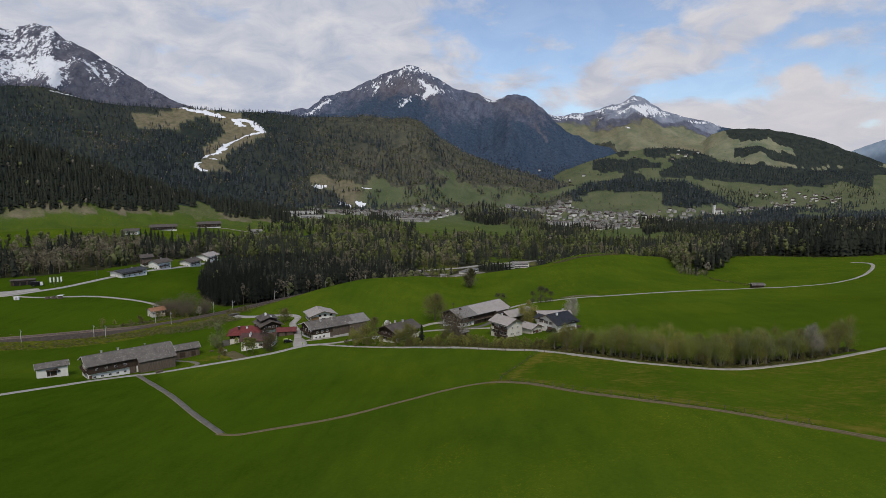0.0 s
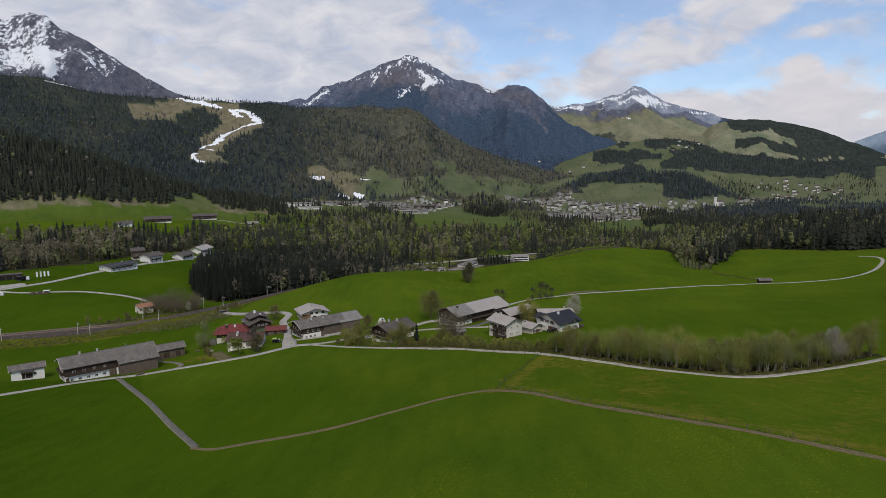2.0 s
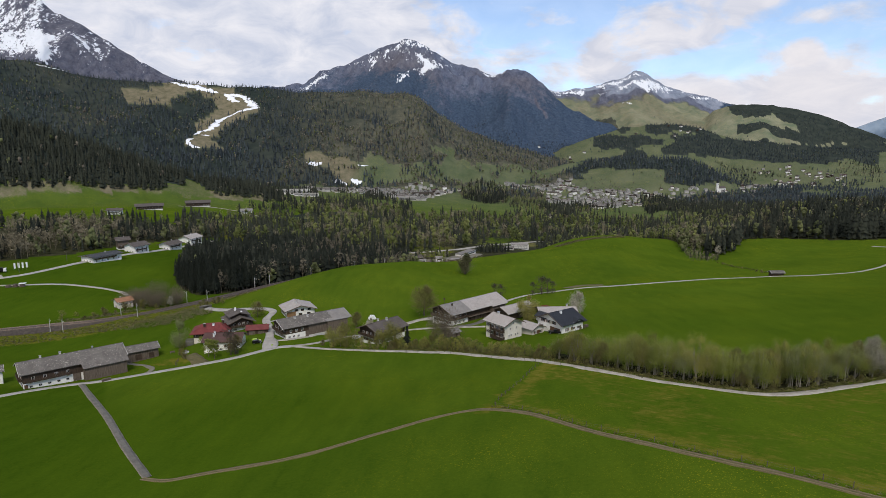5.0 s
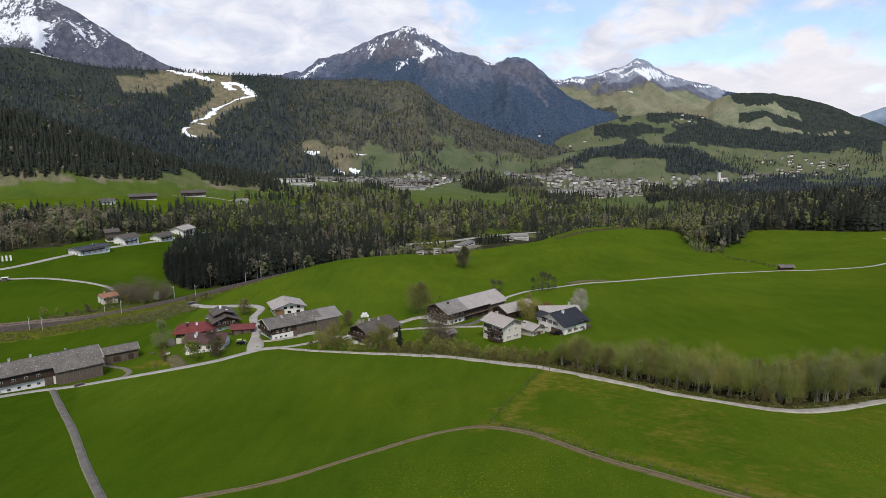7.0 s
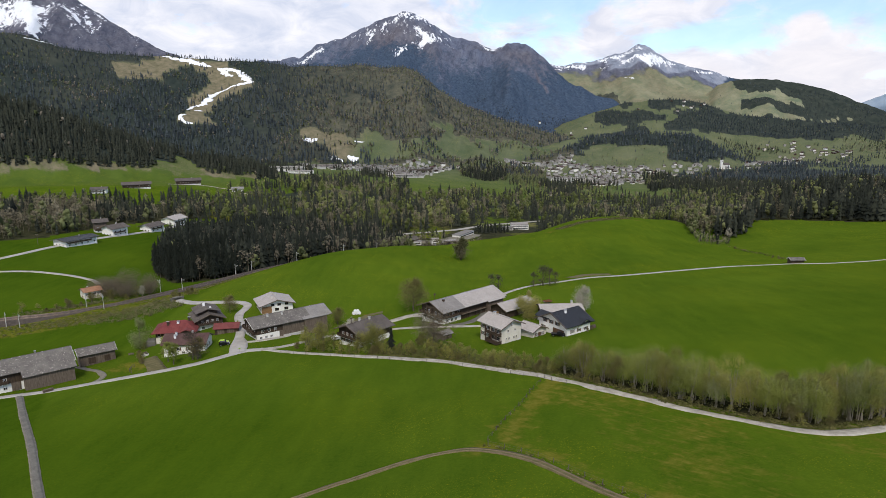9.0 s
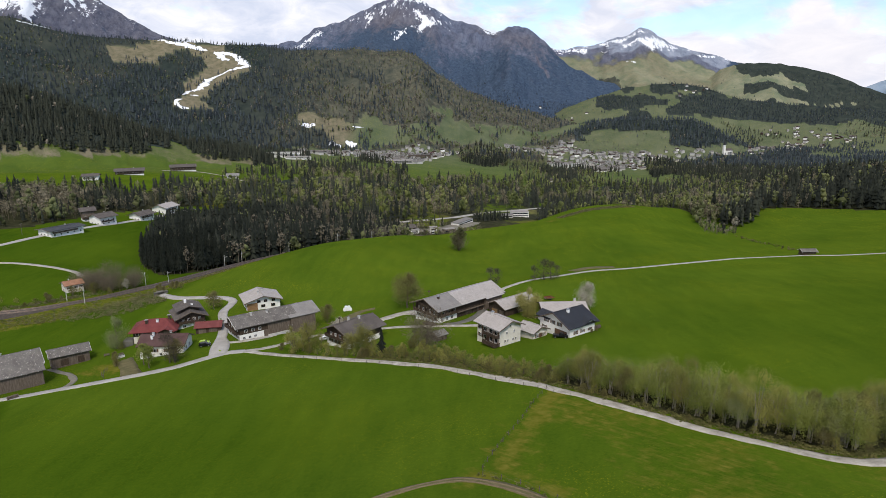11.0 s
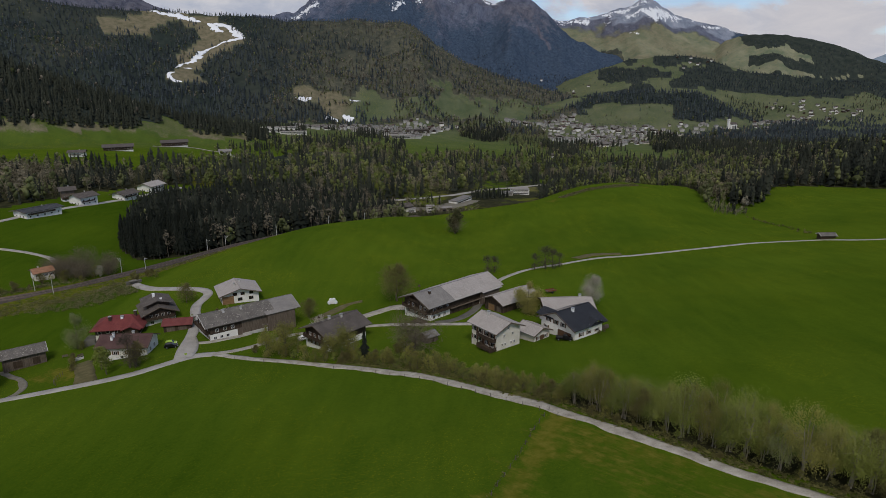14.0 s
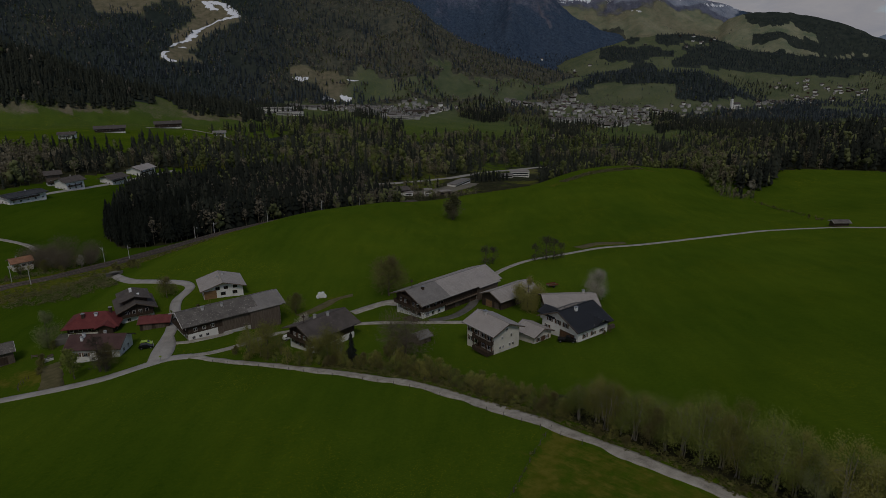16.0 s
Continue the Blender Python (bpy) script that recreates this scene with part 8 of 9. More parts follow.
# trees and bushes round the old farmhouses
for key, x, y, s, t in (("a", -24, 281.5, 0.85, 0), ("b", -28, 283, 0.8, 70), ("a", -33, 284.5, 0.75, 200), ("a", -44, 291.5, 0.72, 20), ("a", -50, 291, 0.85, 300), ("b", -53, 293, 0.8, 150),
                        ("a", -56, 297, 0.75, 60), ("q", -47, 288, 1.2, 0), ("p", -40, 287, 1.0, 0), ("r", -58, 292, 1.0, 40), ("q", -36, 282, 1.2, 0), ("d", -52, 303, 0.8, 10),
                        ("r", -17, 279, 1.3, 0), ("q", -13, 277, 1.2, 90), ("d", -10, 281, 0.7, 0), ("a", 38, 236, 0.8, 20), ("d", 35, 240, 0.75, 0), ("a", 41, 232, 0.9, 140),
                        ("p", -30, 281, 1.1, 0), ("q", -33.5, 282, 1.3, 40), ("p", -43.5, 285.5, 1.2, 80), ("q", -40, 284.2, 1.4, 10), ("r", -27, 279.5, 1.3, 60), ("p", -22, 279, 1.3, 20), ("q", -6, 277, 1.4, 20), ("a", -8, 279.5, 0.75, 50), ("r", -86, 331, 0.8, 0), ("r", -153, 397, 1.3, 0), ("q", -157, 402, 1.4, 60), ("r", -148, 402, 1.5, 130), ("d", -152, 405, 0.55, 20), ("r", -162, 408, 1.3, 200), ("q", -143, 396, 1.0, 90), ("p", -83, 334, 0.9, 0), ("r", 52, 291, 0.5, 0), ("r", 54, 293, 0.4, 30), ("b", -58, 323.5, 0.62, 30), ("r", -124, 299, 1.0, 0), ("r", -121.5, 295, 1.1, 50), ("q", -119, 291, 1.0, 80), ("r", -116.5, 287, 0.9, 20),
                        ("q", -127, 309, 0.9, 10), ("r", -129, 312, 0.8, 70), ("q", -109, 303.5, 0.9, 30), ("r", -112, 305, 0.8, 90), ("p", -93.5, 325.5, 0.8, 0), ("p", -91.5, 322.5, 0.7, 40)):
    plant(key, x, y, s, t)
spruce_small = copy_thing(models[0], Matrix.Translation((-20.4, 280.5, fz(-20.4, 280.5))) @ Matrix.Diagonal((0.62, 0.62, 0.5, 1)))
tagged(spruce_small, "small dark green spruce in the hedge", "tree")

# --- scrub on the railway bank
bank_rng = np.random.default_rng(91)
scrub = []
for i in range(len(rail_xy)):
    if -310 < rail_xy[i, 0] < -146:
        for _ in range(22):
            scrub.append(rail_xy[i] + rail_side[i] * -bank_rng.uniform(7, 29) + bank_rng.uniform(-2, 2, 2))
        if bank_rng.uniform() < 0.6:
            scrub.append(rail_xy[i] + rail_side[i] * bank_rng.uniform(9, 16) + bank_rng.uniform(-2, 2, 2))
scrub = np.array(scrub)
scrub = scrub[fbm(scrub[:, 0], scrub[:, 1], 18, 2, 93) > -0.5]
BANK_SCRUB = [(-232, 362), (-209, 378), (-189, 380), (-174, 390), (-166, 403), (-152, 390), (-139, 371), (-154, 362), (-179, 360), (-210, 362)]
thicket = np.c_[bank_rng.uniform(-235, -136, 1700), bank_rng.uniform(358, 405, 1700)]
thicket = thicket[inside(thicket[:, 0], thicket[:, 1], BANK_SCRUB)]
woods_mesh("bank_thicket", thicket, bank_rng.uniform(0.4, 1.7, len(thicket)) * np.interp(thicket[:, 0], [-230, -190, -160], [0.5, 0.9, 1.25]), [crown_template(60, 0.075, k, 0.6, 0.04) for k in (151, 152, 153)], "thicket", "brown leafless thicket on the railway bank", 154, (1.0, 1.9))
upper = np.c_[np.interp(np.linspace(0, 1, 260), [0, 0.4, 0.75, 1], [-237, -221, -209, -199]), np.interp(np.linspace(0, 1, 260), [0, 0.4, 0.75, 1], [386, 395, 405, 416])] + bank_rng.normal(0, 2.4, (260, 2))
woods_mesh("bank_thicket", upper, bank_rng.uniform(0.6, 1.6, 260), [crown_template(60, 0.075, k, 0.6, 0.04) for k in (155, 156)], "thicket", "brown brambles above the railway line", 157, (1.0, 1.9))
woods_mesh("bank_scrub", scrub, bank_rng.uniform(0.25, 0.8, len(scrub)), [crown_template(36, 0.15, k, 0.7, 0.05) for k in (94, 95, 96)], "bank_grass", "olive-brown scrub on the railway bank", 97, (1.3, 2.6))
for i in range(0, len(rail_xy), 2):
    if -238 < rail_xy[i, 0] < -184:
        px, py = rail_xy[i] + rail_side[i] * bank_rng.uniform(9, 24)
        plant("rqad"[bank_rng.integers(4)], px, py, bank_rng.uniform(0.6, 0.95), bank_rng.uniform(0, 360), 1.2)
for x, y, s, t in ((-205, 419, 1.6, 0), (-210, 424, 1.8, 40), (-200, 424, 1.7, 90), (-195, 430, 1.6, 10), (-217, 432, 1.9, 50), (-190, 434, 1.5, 80), (-224, 428, 1.4, 120), (-206, 432, 2.0, 200)):
    plant("rqrq"[int(x) % 4], x, y, s, t, 1.3)
rim_t = bank_rng.uniform(0, 1, 900)
rim_top = np.c_[np.interp(rim_t, [0, 0.25, 0.6, 1], [86, 103, 121, 160]), np.interp(rim_t, [0, 0.25, 0.6, 1], [612, 632, 650, 664])]
rim_low = np.c_[np.interp(rim_t, [0, 0.4, 1], [89, 118, 165]), np.interp(rim_t, [0, 0.4, 1], [604, 628, 654])]
rim_pts = rim_top + (rim_low - rim_top) * bank_rng.uniform(0, 1, (900, 1)) ** 1.5
woods_mesh("rim_grass", rim_pts, bank_rng.uniform(0.4, 1.0, 900), [crown_template(16, 0.22, k, 0.8, 0.05) for k in (147, 148)], "bank_grass", "dry tan grass on the meadow's rim", 149, (1.4, 2.6))
ditch_t = np.linspace(0, 1, 60)
ditch = np.c_[np.interp(ditch_t, [0, 0.4, 0.7, 1], [221, 219, 220, 217]), np.interp(ditch_t, [0, 0.4, 0.7, 1], [566, 535, 503, 474])] + bank_rng.uniform(-3, 3, (60, 2))
woods_mesh("ditch_scrub", ditch, bank_rng.uniform(0.7, 1.8, len(ditch)), [crown_template(46, 0.16, k, 0.42, 0.05) for k in (98, 99)], "scrub", "brown bushes along a meadow ditch", 98, (1.0, 1.6))

# undergrowth that closes the foot of the hedge
under = []
for i in range(len(track)):
    if -28 < track[i, 0] < 130:
        for _ in range(2 if track[i, 0] > 30 else 5):
            under.append(track[i] + track_side[i] * bank_rng.uniform(3.6, 13 if track[i, 0] > 30 else 8.5) + bank_rng.uniform(-1, 1, 2))
under = np.array(under)
low = [crown_template(60, 0.09, k, 0.5, 0.04) for k in (131, 132, 133)]
split_u = bank_rng.uniform(0, 1, len(under)) < 0.55
woods_mesh("undergrowth", under[split_u], bank_rng.uniform(0.5, 1.5, int(split_u.sum())), low, "hedge_dry", "dense dry undergrowth at the foot of the hedge", 134, (1.0, 1.7))
woods_mesh("undergrowth", under[~split_u], bank_rng.uniform(0.4, 1.3, int((~split_u).sum())), low, "scrub", "olive green undergrowth at the foot of the hedge", 135, (1.0, 1.7))

# dry grass on the verge between track and hedge
verge = np.array([track[i] + track_side[i] * bank_rng.uniform(1.7, 4.6) + bank_rng.uniform(-0.6, 0.6, 2) for i in range(len(track)) if -30 < track[i, 0] < 118 for _ in range(7)])
woods_mesh("verge_grass", verge, bank_rng.uniform(0.2, 0.55, len(verge)), [crown_template(14, 0.30, k, 0.7, 0.05) for k in (141, 142)], "scrub", "dry tufted grass on the track's verge", 143, (1.4, 2.6))
# uncut tufts along the pasture fences
tufts = np.concatenate([smooth_line(q, 0.45) for q in ([(28.3, 231.2), (24, 222), (20, 212), (14, 198), (10, 187)], [(11, 187.5), (20.5, 179), (30.2, 164.3), (40, 152.7), (45.8, 145.7), (58, 133), (71, 119.5)])])
tufts = tufts[bank_rng.uniform(0, 1, len(tufts)) < 0.4] + bank_rng.normal(0, 0.28, (1, 2))
tufts = tufts + bank_rng.normal(0, 0.25, tufts.shape)
woods_mesh("fence_grass", tufts, bank_rng.uniform(0.12, 0.38, len(tufts)), [crown_template(14, 0.30, k, 0.7, 0.05) for k in (144, 145)], "scrub", "uncut grass tufts along the pasture fence", 146, (1.2, 2.2))
# ---------------------------------------------------------------- the village in the valley
def village_house(name, length, width, eave, pitch, wall, roof, label, timber=""):
    root = new(name)
    t = math.tan(radians(pitch))
    ridge = eave + width / 2 * t
    if timber:
        part("lower_wall", box(-length / 2, length / 2, -width / 2, width / 2, -5, eave * 0.5), wall, root)
        part("upper_wall", prism(-length / 2 - 0.05, length / 2 + 0.05, -width / 2 - 0.05, width / 2 + 0.05, eave * 0.5, eave, eave, ridge), timber, root, "dark timber upper storey")
    else:
        part("wall", prism(-length / 2, length / 2, -width / 2, width / 2, -5, eave, eave, ridge), wall, root)
        for side in (-1, 1):
            part("window_band", box(-length * 0.4, length * 0.4, side * (width / 2 + 0.03) - 0.05, side * (width / 2 + 0.03) + 0.05, eave * 0.56, eave * 0.56 + 1.2), "window_glass", root)
    e, g = 1.7, 1.6
    ze = ridge - (width / 2 + e) * t + 0.3
    for s in (-1, 1):
        c = [(-length / 2 - g, s * (width / 2 + e), ze), (length / 2 + g, s * (width / 2 + e), ze), (length / 2 + g, 0, ridge + 0.3), (-length / 2 - g, 0, ridge + 0.3)]
        part("roof_slope", slope(c if s < 0 else [c[1], c[0], c[3], c[2]], 0.3), roof, root)
    return tagged(root, label, "house", "village houses")


v_rng = np.random.default_rng(303)
MODELS = [
    village_house("house", 14, 11, 6.0, 22, "plaster_white", "roof_shingle_brown", "white village house with timber gable and a brown roof", "wood_weathered"),
    village_house("house", 12, 10, 5.6, 24, "plaster_cream", "roof_shingle_old", "cream village house with a grey roof"),
    village_house("house", 16, 12, 7.4, 22, "plaster_white", "roof_shingle_old", "tall white guest house with a dark roof", "wood_dark"),
    village_house("house", 13, 10, 5.8, 22, "plaster_white", "roof_tile_maroon", "white village house with a reddish roof"),
    village_house("house", 11, 9, 5.4, 24, "plaster_grey", "roof_shingle_grey", "small house with timber upper floor and a grey roof", "wood_weathered"),
    village_house("house", 13, 10, 5.2, 24, "wood_dark", "roof_shingle_old", "dark timber village house with an old roof"),
]
spots_v = polar_points(-18, 36, 1500, 2800, 0.0098, 304)
spots_v = spots_v[inside(spots_v[:, 0], spots_v[:, 1], VILLAGE) | inside(spots_v[:, 0], spots_v[:, 1], VILLAGE_EAST)]
dense = fbm(spots_v[:, 0], spots_v[:, 1], 240, 3, 305)
spots_v = spots_v[(dense > -0.26 - 0.5 * inside(spots_v[:, 0], spots_v[:, 1], VILLAGE_EAST)) & clear_of(spots_v, [PATCH_A, PATCH_B, PATCH_LEAFY, PATCH_RIVER, MID_MEADOW])]
v_rng.shuffle(spots_v)
first = set()
for x, y in spots_v[:280]:
    k = int(v_rng.integers(len(MODELS)))
    s = v_rng.uniform(0.62, 1.08)
    m = Matrix.Translation((x, y, fz(x, y))) @ Matrix.Rotation(v_rng.choice([0.1, 0.4, 1.65, 1.9]) + v_rng.normal(0, 0.12), 4, "Z") @ Matrix.Diagonal((s, s, s, 1))
    if k not in first:
        MODELS[k].matrix_basis = m
        first.add(k)
    else:
        copy_thing(MODELS[k], m)


# scattered farms above the village: x, y, spread, count
for fx, fy, spread, count in ((1328, 2657, 22, 5), (1323, 2623, 18, 4), (1213, 2673, 22, 4), (1271, 2570, 24, 6), (1280, 2529, 24, 6), (1303, 2490, 26, 6), (1359, 2584, 22, 5),
                              (1388, 2537, 24, 6), (1424, 2506, 24, 6), (1450, 2478, 22, 5), (1055, 3122, 30, 7), (500, 3039, 14, 2), (581, 3054, 10, 1), (378, 3255, 8, 1), (806, 3128, 10, 1), (977, 3077, 14, 2)):
    for _ in range(count):
        x, y = fx + v_rng.normal(0, spread), fy + v_rng.normal(0, spread)
        m = Matrix.Translation((x, y, fz(x, y))) @ Matrix.Rotation(v_rng.uniform(-0.5, 2.2), 4, "Z") @ Matrix.Diagonal((1.0, 1.0, 1.0, 1)) @ Matrix.Scale(v_rng.uniform(0.75, 1.15), 4)
        copy_thing(MODELS[int(v_rng.choice([0, 0, 1, 3, 4, 5]))], m)


def roofscape(places):
    """The rest of the village: plain gabled houses joined as one."""
    quads, start = [[], []], 0
    r = np.random.default_rng(310)
    for x, y in places:
        a = r.choice([0.1, 0.4, 1.65, 1.9]) + r.normal(0, 0.12)
        l, w, e, z = r.uniform(4, 7), r.uniform(3.5, 5.2), r.uniform(4, 7), fz(x, y)
        c, s_ = math.cos(a), math.sin(a)

        def at(u, v, h):
            return (x + u * c - v * s_, y + u * s_ + v * c, z + h)

        rg = e + w * 0.42
        quads[0] += [[at(-l, -w, -5), at(l, -w, -5), at(l, -w, e), at(-l, -w, e)], [at(l, w, -5), at(-l, w, -5), at(-l, w, e), at(l, w, e)],
                     [at(-l, w, -5), at(-l, -w, -5), at(-l, -w, e), at(-l, w, e)], [at(l, -w, -5), at(l, w, -5), at(l, w, e), at(l, -w, e)],
                     [at(-l, -w, e), at(-l, 0, rg), at(-l, 0, rg), at(-l, w, e)], [at(l, -w, e), at(l, w, e), at(l, 0, rg), at(l, 0, rg)]]
        o = 1.0
        quads[1] += [[at(-l - o, -w - o, e - 0.3), at(l + o, -w - o, e - 0.3), at(l + o, 0, rg + 0.2), at(-l - o, 0, rg + 0.2)],
                     [at(l + o, w + o, e - 0.3), at(-l - o, w + o, e - 0.3), at(-l - o, 0, rg + 0.2), at(l + o, 0, rg + 0.2)]]
    for qs, mat, name, label in ((quads[0], "plaster_grey", "village_walls", "pale walls of closely built village houses"),
                                 (quads[1], "roof_shingle_grey", "village_roofs", "grey and brown roofs of closely built village houses")):
        v = np.array(qs, float).reshape(-1, 3)
        tagged(new(name, mesh_arrays(name, v, np.arange(len(v)).reshape(-1, 4), mat)), label, "houses", kind="stuff")


roofscape(spots_v[280:])


def block(name, x, y, turn, length, width, floors, wall, label, roof="roof_fibre_pale"):
    """A long flat-roofed building with window bands."""
    root = thing(name, x, y, fz(x, y), turn, label, "building")
    h_all = floors * 3.1 + 0.6
    part("wall", box(-length / 2, length / 2, -width / 2, width / 2, -8, h_all), wall, root)
    part("roof", box(-length / 2 - 0.5, length / 2 + 0.5, -width / 2 - 0.5, width / 2 + 0.5, h_all, h_all + 0.5), roof, root)
    for f in range(floors):
        bm = box(-length / 2 + 1.2, length / 2 - 1.2, -width / 2 - 0.1, -width / 2 + 0.02, f * 3.1 + 1.0, f * 3.1 + 2.4)
        part("window_band", bm, "window_glass", root)
    return root


block("hospital", -440, 1605, 12, 92, 16, 4, "plaster_white", "long white terraced hospital block")
block("hospital_wing", -395, 1580, 12, 60, 18, 2, "plaster_white", "low white hospital wing")
block("apartment_block", 300, 1740, 10, 22, 14, 5, "plaster_white", "white apartment block with balconies")
block("apartment_block", 335, 1748, 10, 22, 14, 5, "plaster_cream", "cream apartment block with balconies")
block("apartment_block", 268, 1735, 10, 20, 14, 4, "plaster_white", "lower white apartment block")
block("workshop", 84, 950, 4, 24, 16, 2, "plaster_white", "white workshop hall by the valley road", "roof_fibre_pale")
block("storage_shed", 66, 936, 4, 15, 10, 1, "plaster_grey", "low grey storage shed beside the hall", "roof_shingle_grey")
block("factory_shed", 4, 858, 64, 40, 11, 1, "plaster_white", "long low white workshop with a grey roof", "roof_shingle_grey")
block("silo_hall", -28, 772, 6, 8, 8, 2, "plaster_white", "small tall white hall beside the yard", "roof_fibre_pale")
block("storage_shed", -49, 772, 10, 9, 7, 1, "plaster_white", "low white shed behind the meadow rim", "roof_fibre_pale")
block("open_shed", -11, 784, 24, 13, 7, 1, "wood_weathered", "weathered open timber shed with a pale roof", "roof_fibre_pale")
block("factory_hall", -160, 1640, 8, 70, 30, 2, "plaster_grey", "broad grey factory hall at the village edge")
block("hotel_block", -118, 1790, 10, 60, 22, 3, "wood_weathered", "brown timber hotel at the foot of the slope", "roof_shingle_brown")
for x, y, turn, k in ((-58, 776, 30, 0), (215, 1455, 10, 3), (195, 1440, 30, 0)):
    copy_thing(MODELS[k], Matrix.Translation((x, y, fz(x, y))) @ Matrix.Rotation(radians(turn), 4, "Z"))


def church(x, y):
    root = thing("church", x, y, fz(x, y), 20, "white village church with a slender dark spire", "church")
    part("nave", prism(-12, 12, -6, 6, -6, 11, 11, 17), "plaster_white", root)
    for s in (-1, 1):
        c = [(-12.5, s * 6.6, 10.6), (12.5, s * 6.6, 10.6), (12.5, 0, 17.3), (-12.5, 0, 17.3)]
        part("roof_slope", slope(c if s < 0 else [c[1], c[0], c[3], c[2]], 0.3), "roof_shingle_brown", root)
    part("tower", box(-18.5, -12.1, -3.2, 3.2, -6, 27), "plaster_white", root)
    bm = tube((-15.3, 0, 27), (-15.3, 0, 46), 4.0, 0.1, 8)
    part("spire", bm, "roof_tile_dark", root, "slender dark spire")
    # dark panel on the solid wall stands in for the belfry's inner shade
    part("belfry_opening", box(-16.1, -14.5, -3.3, -3.15, 21, 24), "window_glass", root)


church(817, 2049)


# ---------------------------------------------------------------- small things round the farms
def car(name, x, y, turn, paint, label, pickup=False, length=4.3):
    root = thing(name, x, y, fz(x, y) + 0.12, turn, label, "car")
    l, w = length / 2, 0.9
    if pickup:
        profile = [(-l, 0.45), (-l, 1.05), (-0.5, 1.05), (-0.35, 1.75), (0.75, 1.78), (1.35, 1.12), (l - 0.1, 1.0), (l, 0.45)]
    else:
        profile = [(-l, 0.4), (-l + 0.05, 0.95), (-l + 0.45, 1.5), (0.3, 1.55), (1.05, 1.0), (l - 0.15, 0.85), (l, 0.4)]
    bm = bmesh.new()
    sides = [[bm.verts.new((px, s * w * (0.86 if pz > 1.2 else 1.0), pz)) for px, pz in profile] for s in (-1, 1)]
    bm.faces.new(sides[0])
    bm.faces.new(sides[1][::-1])
    n = len(profile)
    for k in range(n):
        bm.faces.new((sides[0][k], sides[1][k], sides[1][(k + 1) % n], sides[0][(k + 1) % n]))
    bmesh.ops.recalc_face_normals(bm, faces=bm.faces[:])
    bmesh.ops.bevel(bm, geom=bm.edges[:], offset=0.06, segments=1, affect="EDGES")
    part("body", bm, paint, root)
    for s in (-1, 1):
        part("side_window", box(-0.25 if pickup else -l + 0.6, 0.75 if pickup else 0.35, s * w * 0.93 - 0.03, s * w * 0.93 + 0.03, 1.12, 1.6 if pickup else 1.42), "window_glass", root)
    part("windscreen", slope([(1.30 if pickup else 1.0, -0.72, 1.20 if pickup else 1.06), (1.30 if pickup else 1.0, 0.72, 1.20 if pickup else 1.06),
                              (0.84 if pickup else 0.40, 0.66, 1.76 if pickup else 1.52), (0.84 if pickup else 0.40, -0.66, 1.76 if pickup else 1.52)], 0.02), "window_glass", root)
    for px in (-l + 0.85, l - 0.8):
        for s in (-1, 1):
            wheel = part("wheel", tube((px, s * 0.70, 0.33), (px, s * 0.92, 0.33), 0.34, 0.34, 14), "rubber", root)
            part("rim", tube((px, s * 0.91, 0.33), (px, s * 0.935, 0.33), 0.20, 0.20, 10), "metal_grey", wheel)
    for s in (-1, 1):
        part("headlight", box(l - 0.16, l - 0.02, s * 0.62 - 0.16, s * 0.62 + 0.16, 0.72, 0.86), "window_wood", root)
    return root


car("pickup", 40.4, 286.4, -10, "car_black", "black pickup parked before the white house", True, 5.2)
car("car", -88.6, 297.6, 20, "car_black", "dark car parked on the grass verge")
car("car", -89.8, 300.0, 20, "car_lime", "lime green car parked on the grass verge", length=3.8)
car("van", -75.0, 333.5, 30, "car_white", "white van parked behind the farmhouse", length=5.0)
car("car", -45.5, 305.5, 40, "car_white", "pale car beside the old farmhouse")


def wrapped_bales(x, y):
    """A pile of white wrapped silage bales."""
    root = thing("silage_bales", x, y, fz(x, y), 15, "pile of white wrapped silage bales on the meadow", "bales")
    for px, py, pz in ((-1.3, 0, 0), (0.05, 0.2, 0), (1.4, 0, 0), (-0.6, 0.1, 1.05), (0.7, 0.15, 1.05)):
        bm = bmesh.new()
        bmesh.ops.create_cone(bm, cap_ends=True, segments=14, radius1=0.72, radius2=0.72, depth=1.25)
        bmesh.ops.bevel(bm, geom=[e for e in bm.edges if abs(e.verts[0].co.z - e.verts[1].co.z) < 0.01], offset=0.14, segments=2, affect="EDGES")
        bm.transform(Matrix.Translation((px, py, pz + 0.70)) @ Matrix.Rotation(math.pi / 2, 4, "X"))
        part("bale", bm, "foil_white", root)


wrapped_bales(-45.8, 352.5)


def trailer(x, y, turn):
    root = thing("hay_trailer", x, y, fz(x, y), turn, "rusty old hay trailer on the meadow", "trailer")
    part("bed", box(-2.0, 2.0, -0.9, 0.9, 0.8, 1.0, 0.03), "wood_weathered", root)
    for s in (-1, 1):
        part("side_board", box(-2.0, 2.0, s * 0.9 - 0.03, s * 0.9 + 0.03, 1.0, 1.5), "rust_machine", root)
        part("wheel", tube((0.2, s * 0.95, 0.42), (0.2, s * 1.15, 0.42), 0.42, 0.42, 12), "rubber", root)
    part("drawbar", tube((2.0, 0, 0.85), (3.4, 0, 0.6), 0.06, 0.05), "rust_machine", root)


trailer(43.5, 340.5, 25)


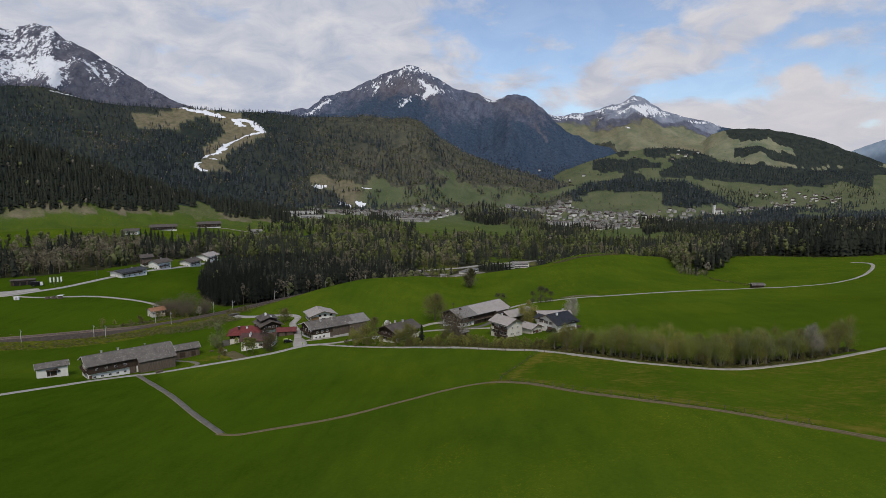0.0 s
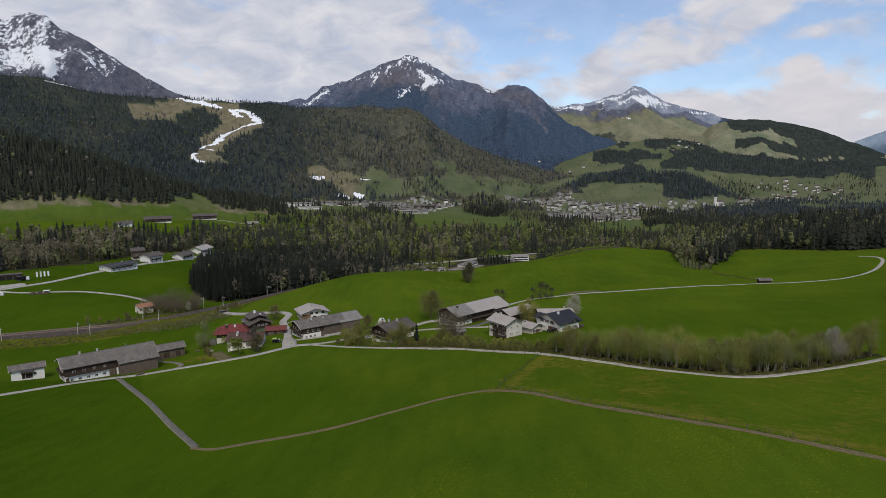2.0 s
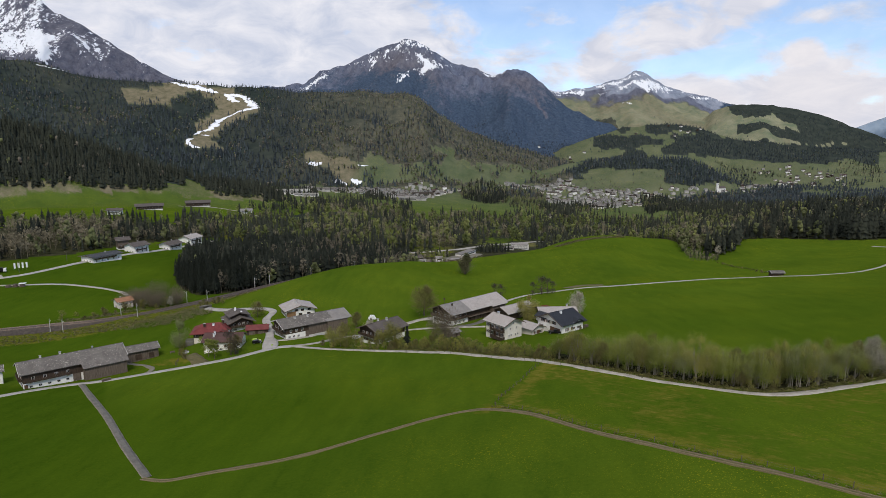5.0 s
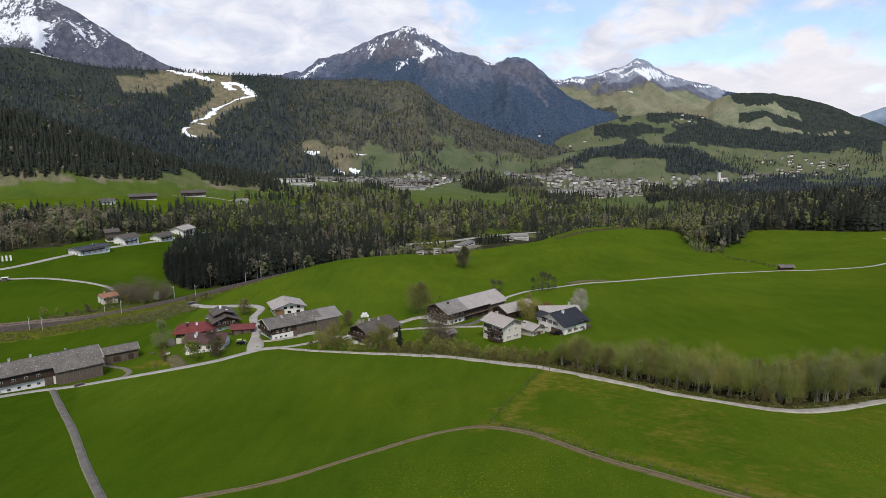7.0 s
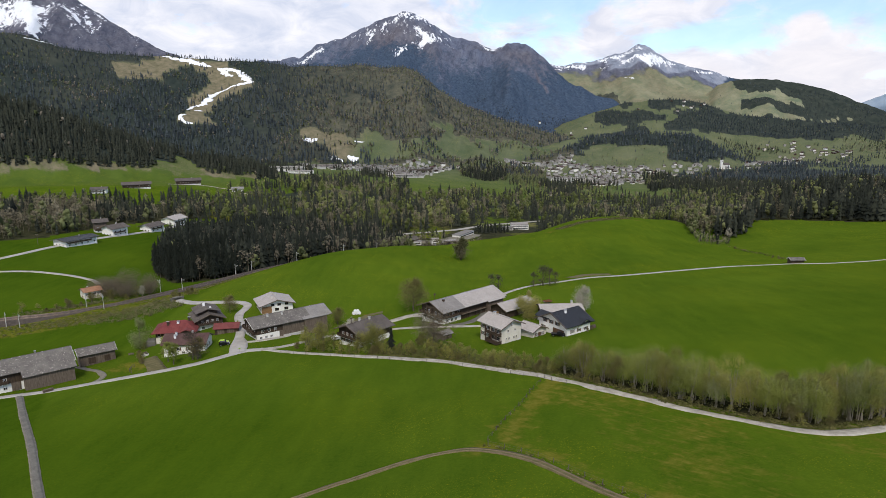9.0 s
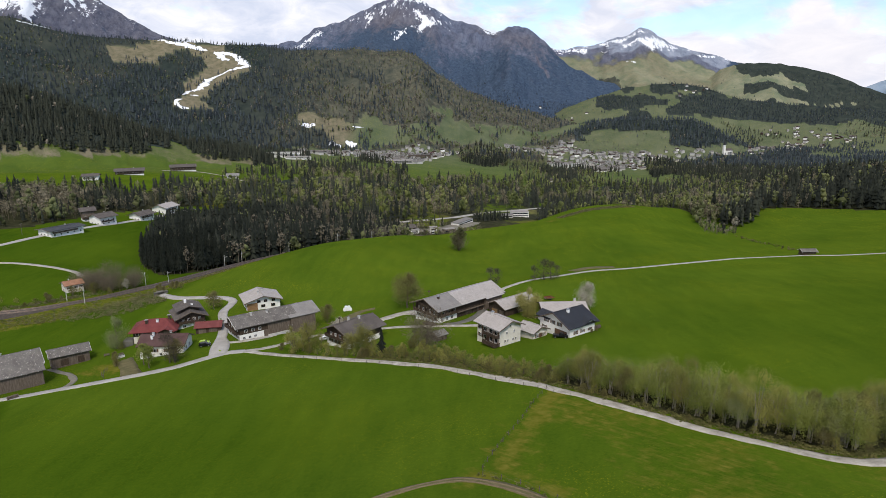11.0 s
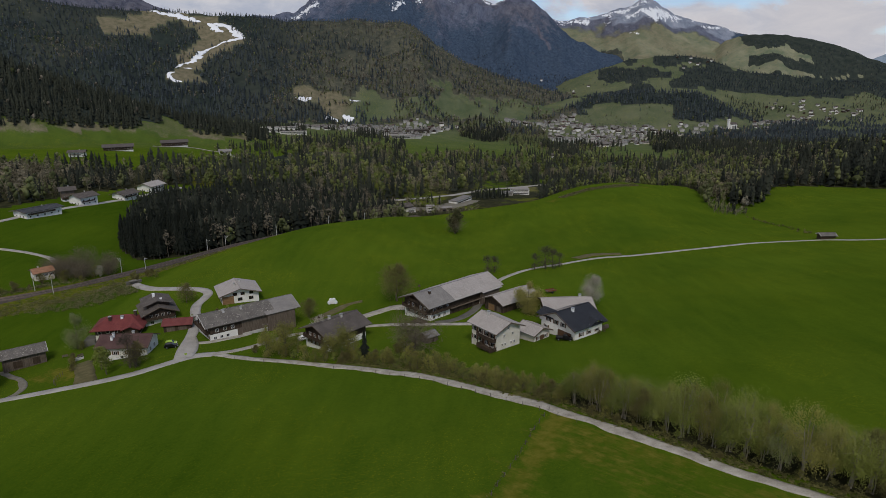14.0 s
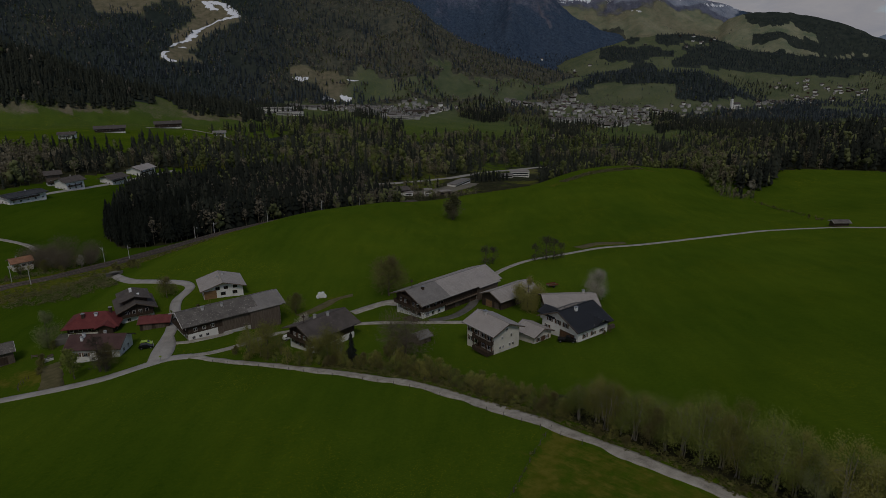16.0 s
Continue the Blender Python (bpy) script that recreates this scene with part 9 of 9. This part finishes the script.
def bench(x, y, turn):
    root = thing("garden_bench", x, y, fz(x, y), turn, "grey weathered wooden garden bench", "bench")
    part("seat", box(-1.0, 1.0, -0.25, 0.25, 0.42, 0.5, 0.02), "wood_weathered", root)
    part("backrest", box(-1.0, 1.0, 0.25, 0.32, 0.55, 0.95, 0.02), "wood_weathered", root)
    for s in (-0.85, 0.85):
        for yy in (-0.2, 0.2):
            part("leg", box(s - 0.05, s + 0.05, yy - 0.05, yy + 0.05, -0.1, 0.42), "wood_weathered", root)


bench(-122.7, 301.0, 60)
bench(-130.0, 303.5, 20)


def water_trough(x, y, turn):
    root = thing("trough", x, y, fz(x, y), turn, "pale concrete water trough", "trough")
    bm = box(-1.3, 1.3, -0.55, 0.55, -0.2, 0.9, 0.04)
    part("basin", bm, "chimney_render", root)
    part("water", box(-1.15, 1.15, -0.4, 0.4, 0.9, 0.905), "window_glass", root)


water_trough(-121.2, 298.0, 40)


def sign_post(x, y):
    root = thing("road_sign", x, y, fz(x, y), 20, "small yellow road sign on a thin post", "sign")
    part("post", tube((0, 0, -0.2), (0, 0, 2.2), 0.04, 0.04), "metal_grey", root)
    part("plate", box(-0.35, 0.35, -0.03, 0.03, 1.7, 2.2, 0.01), "car_lime", root)


sign_post(-78.0, 285.5)


def telegraph_pole(x, y, height):
    root = thing("power_pole", x, y, fz(x, y), 20, "wooden power pole with a crossarm", "pole", "power poles")
    part("pole", tube((0, 0, -0.5), (0, 0, height), 0.15, 0.10), "wood_post", root)
    part("crossarm", box(-0.9, 0.9, -0.06, 0.06, height - 0.6, height - 0.45), "wood_post", root)
    for s in (-0.75, 0.0, 0.75):
        part("insulator", tube((s, 0, height - 0.45), (s, 0, height - 0.22), 0.05, 0.04), "chimney_render", root)


for px, py, ph in ((-56.5, 299.0, 8), (-345, 500, 9), (-336, 545, 9)):
    telegraph_pole(px, py, ph)


def wood_stack(x, y, turn, length=4.0):
    root = thing("firewood_stack", x, y, fz(x, y), turn, "stacked split firewood against the house", "firewood")
    r = np.random.default_rng(int(abs(x * 7)))
    for row in range(4):
        for k in range(int(length / 0.32)):
            q = r.uniform(0.12, 0.165)
            part("log", tube((k * 0.32 - length / 2 + r.uniform(-0.03, 0.03), -0.45 + r.uniform(-0.06, 0.06), 0.15 + row * 0.29), (k * 0.32 - length / 2, 0.45, 0.15 + row * 0.29), q, q, 7), "wood_weathered", root)


wood_stack(54.6, 295.8, 35)
wood_stack(-136.2, 262.0, 51, 3.2)


# ---------------------------------------------------------------- the yard by the western road
def truck(x, y, turn):
    root = thing("truck", x, y, fz(x, y) + 0.25, turn, "white lorry with a dark box body on the yard", "truck")
    part("cab", box(2.4, 4.4, -1.2, 1.2, 0.5, 3.1, 0.15), "car_white", root)
    part("windscreen", box(4.38, 4.44, -1.0, 1.0, 1.8, 2.8), "window_glass", root)
    part("box_body", box(-4.2, 2.2, -1.25, 1.25, 0.9, 3.8, 0.06), "car_black", root, "dark box body")
    part("chassis", box(-4.1, 4.2, -0.5, 0.5, 0.45, 0.88), "rubber", root)
    for wx in (-3.2, -2.0, 3.4):
        for s in (-1, 1):
            wheel = part("wheel", tube((wx, s * 1.22, 0.5), (wx, s * 0.92, 0.5), 0.5, 0.5, 12), "rubber", root)
            part("rim", tube((wx, s * 1.24, 0.5), (wx, s * 1.20, 0.5), 0.26, 0.26, 8), "metal_grey", wheel)


truck(-359, 498, 30)
h = House("open_shed", -374, 503, 28, 17, 3.4, 3.4, 4.2, 8, None, "long dark timber shed beside the yard", "shed", lower="wood_dark", split=9, roof="roof_shingle_brown", over=0.8, over_gable=0.6)
# near-black panels stand in for the shade inside the open bays
h.door("F", -4.5, 0, 4.0, 3.2, "rubber", "open_bay")
h.door("F", 0.5, 0, 4.0, 3.2, "rubber", "open_bay")
h.door("F", 5.5, 0, 4.0, 3.2, "rubber", "open_bay")
for k in range(4):
    bx, by = -353.5 + k * 2.2, 506 + k * 1.5
    pole = thing("banner", bx, by, fz(bx, by), 20, "white banner on a pole beside the road", "banner", "banners by the yard")
    part("pole", tube((0, 0, -0.3), (0, 0, 6.0), 0.07, 0.05, 6), "metal_grey", pole)
    part("cloth", box(0.08, 1.3, -0.02, 0.02, 1.6, 5.9), "car_white", pole)
skip = thing("container", -341, 450, fz(-341, 450), 15, "small white storage container by the road", "container")
part("body", box(-1.8, 1.8, -1.1, 1.1, 0.0, 2.4, 0.05), "car_white", skip)
part("door_leaf", box(-0.7, 0.7, -1.16, -1.11, 0.15, 2.2), "plaster_grey", skip)
wood_rng = np.random.default_rng(410)
for k, (lx, ly, n) in enumerate(((-322.5, 458.2, 3), (-318.5, 459.6, 4), (-314.5, 461.2, 4))):
    pile = thing("log_pile", lx, ly, fz(lx, ly), 20, "pile of cut logs beside the lane", "logs", "log piles by the lane")
    for row in range(n):
        for c in range(6 - row):
            px = (c - (6 - row) / 2) * 0.62 + wood_rng.normal(0, 0.03)
            part("log", tube((px, -1.6, 0.3 + row * 0.52), (px, 1.6, 0.3 + row * 0.52), 0.29, 0.27, 8), "wood_weathered", pile)
part("cover_sheet", box(-2.2, 2.2, -1.7, 1.7, 2.45, 2.6, 0.05), "foil_white", pile, "white tarpaulin")
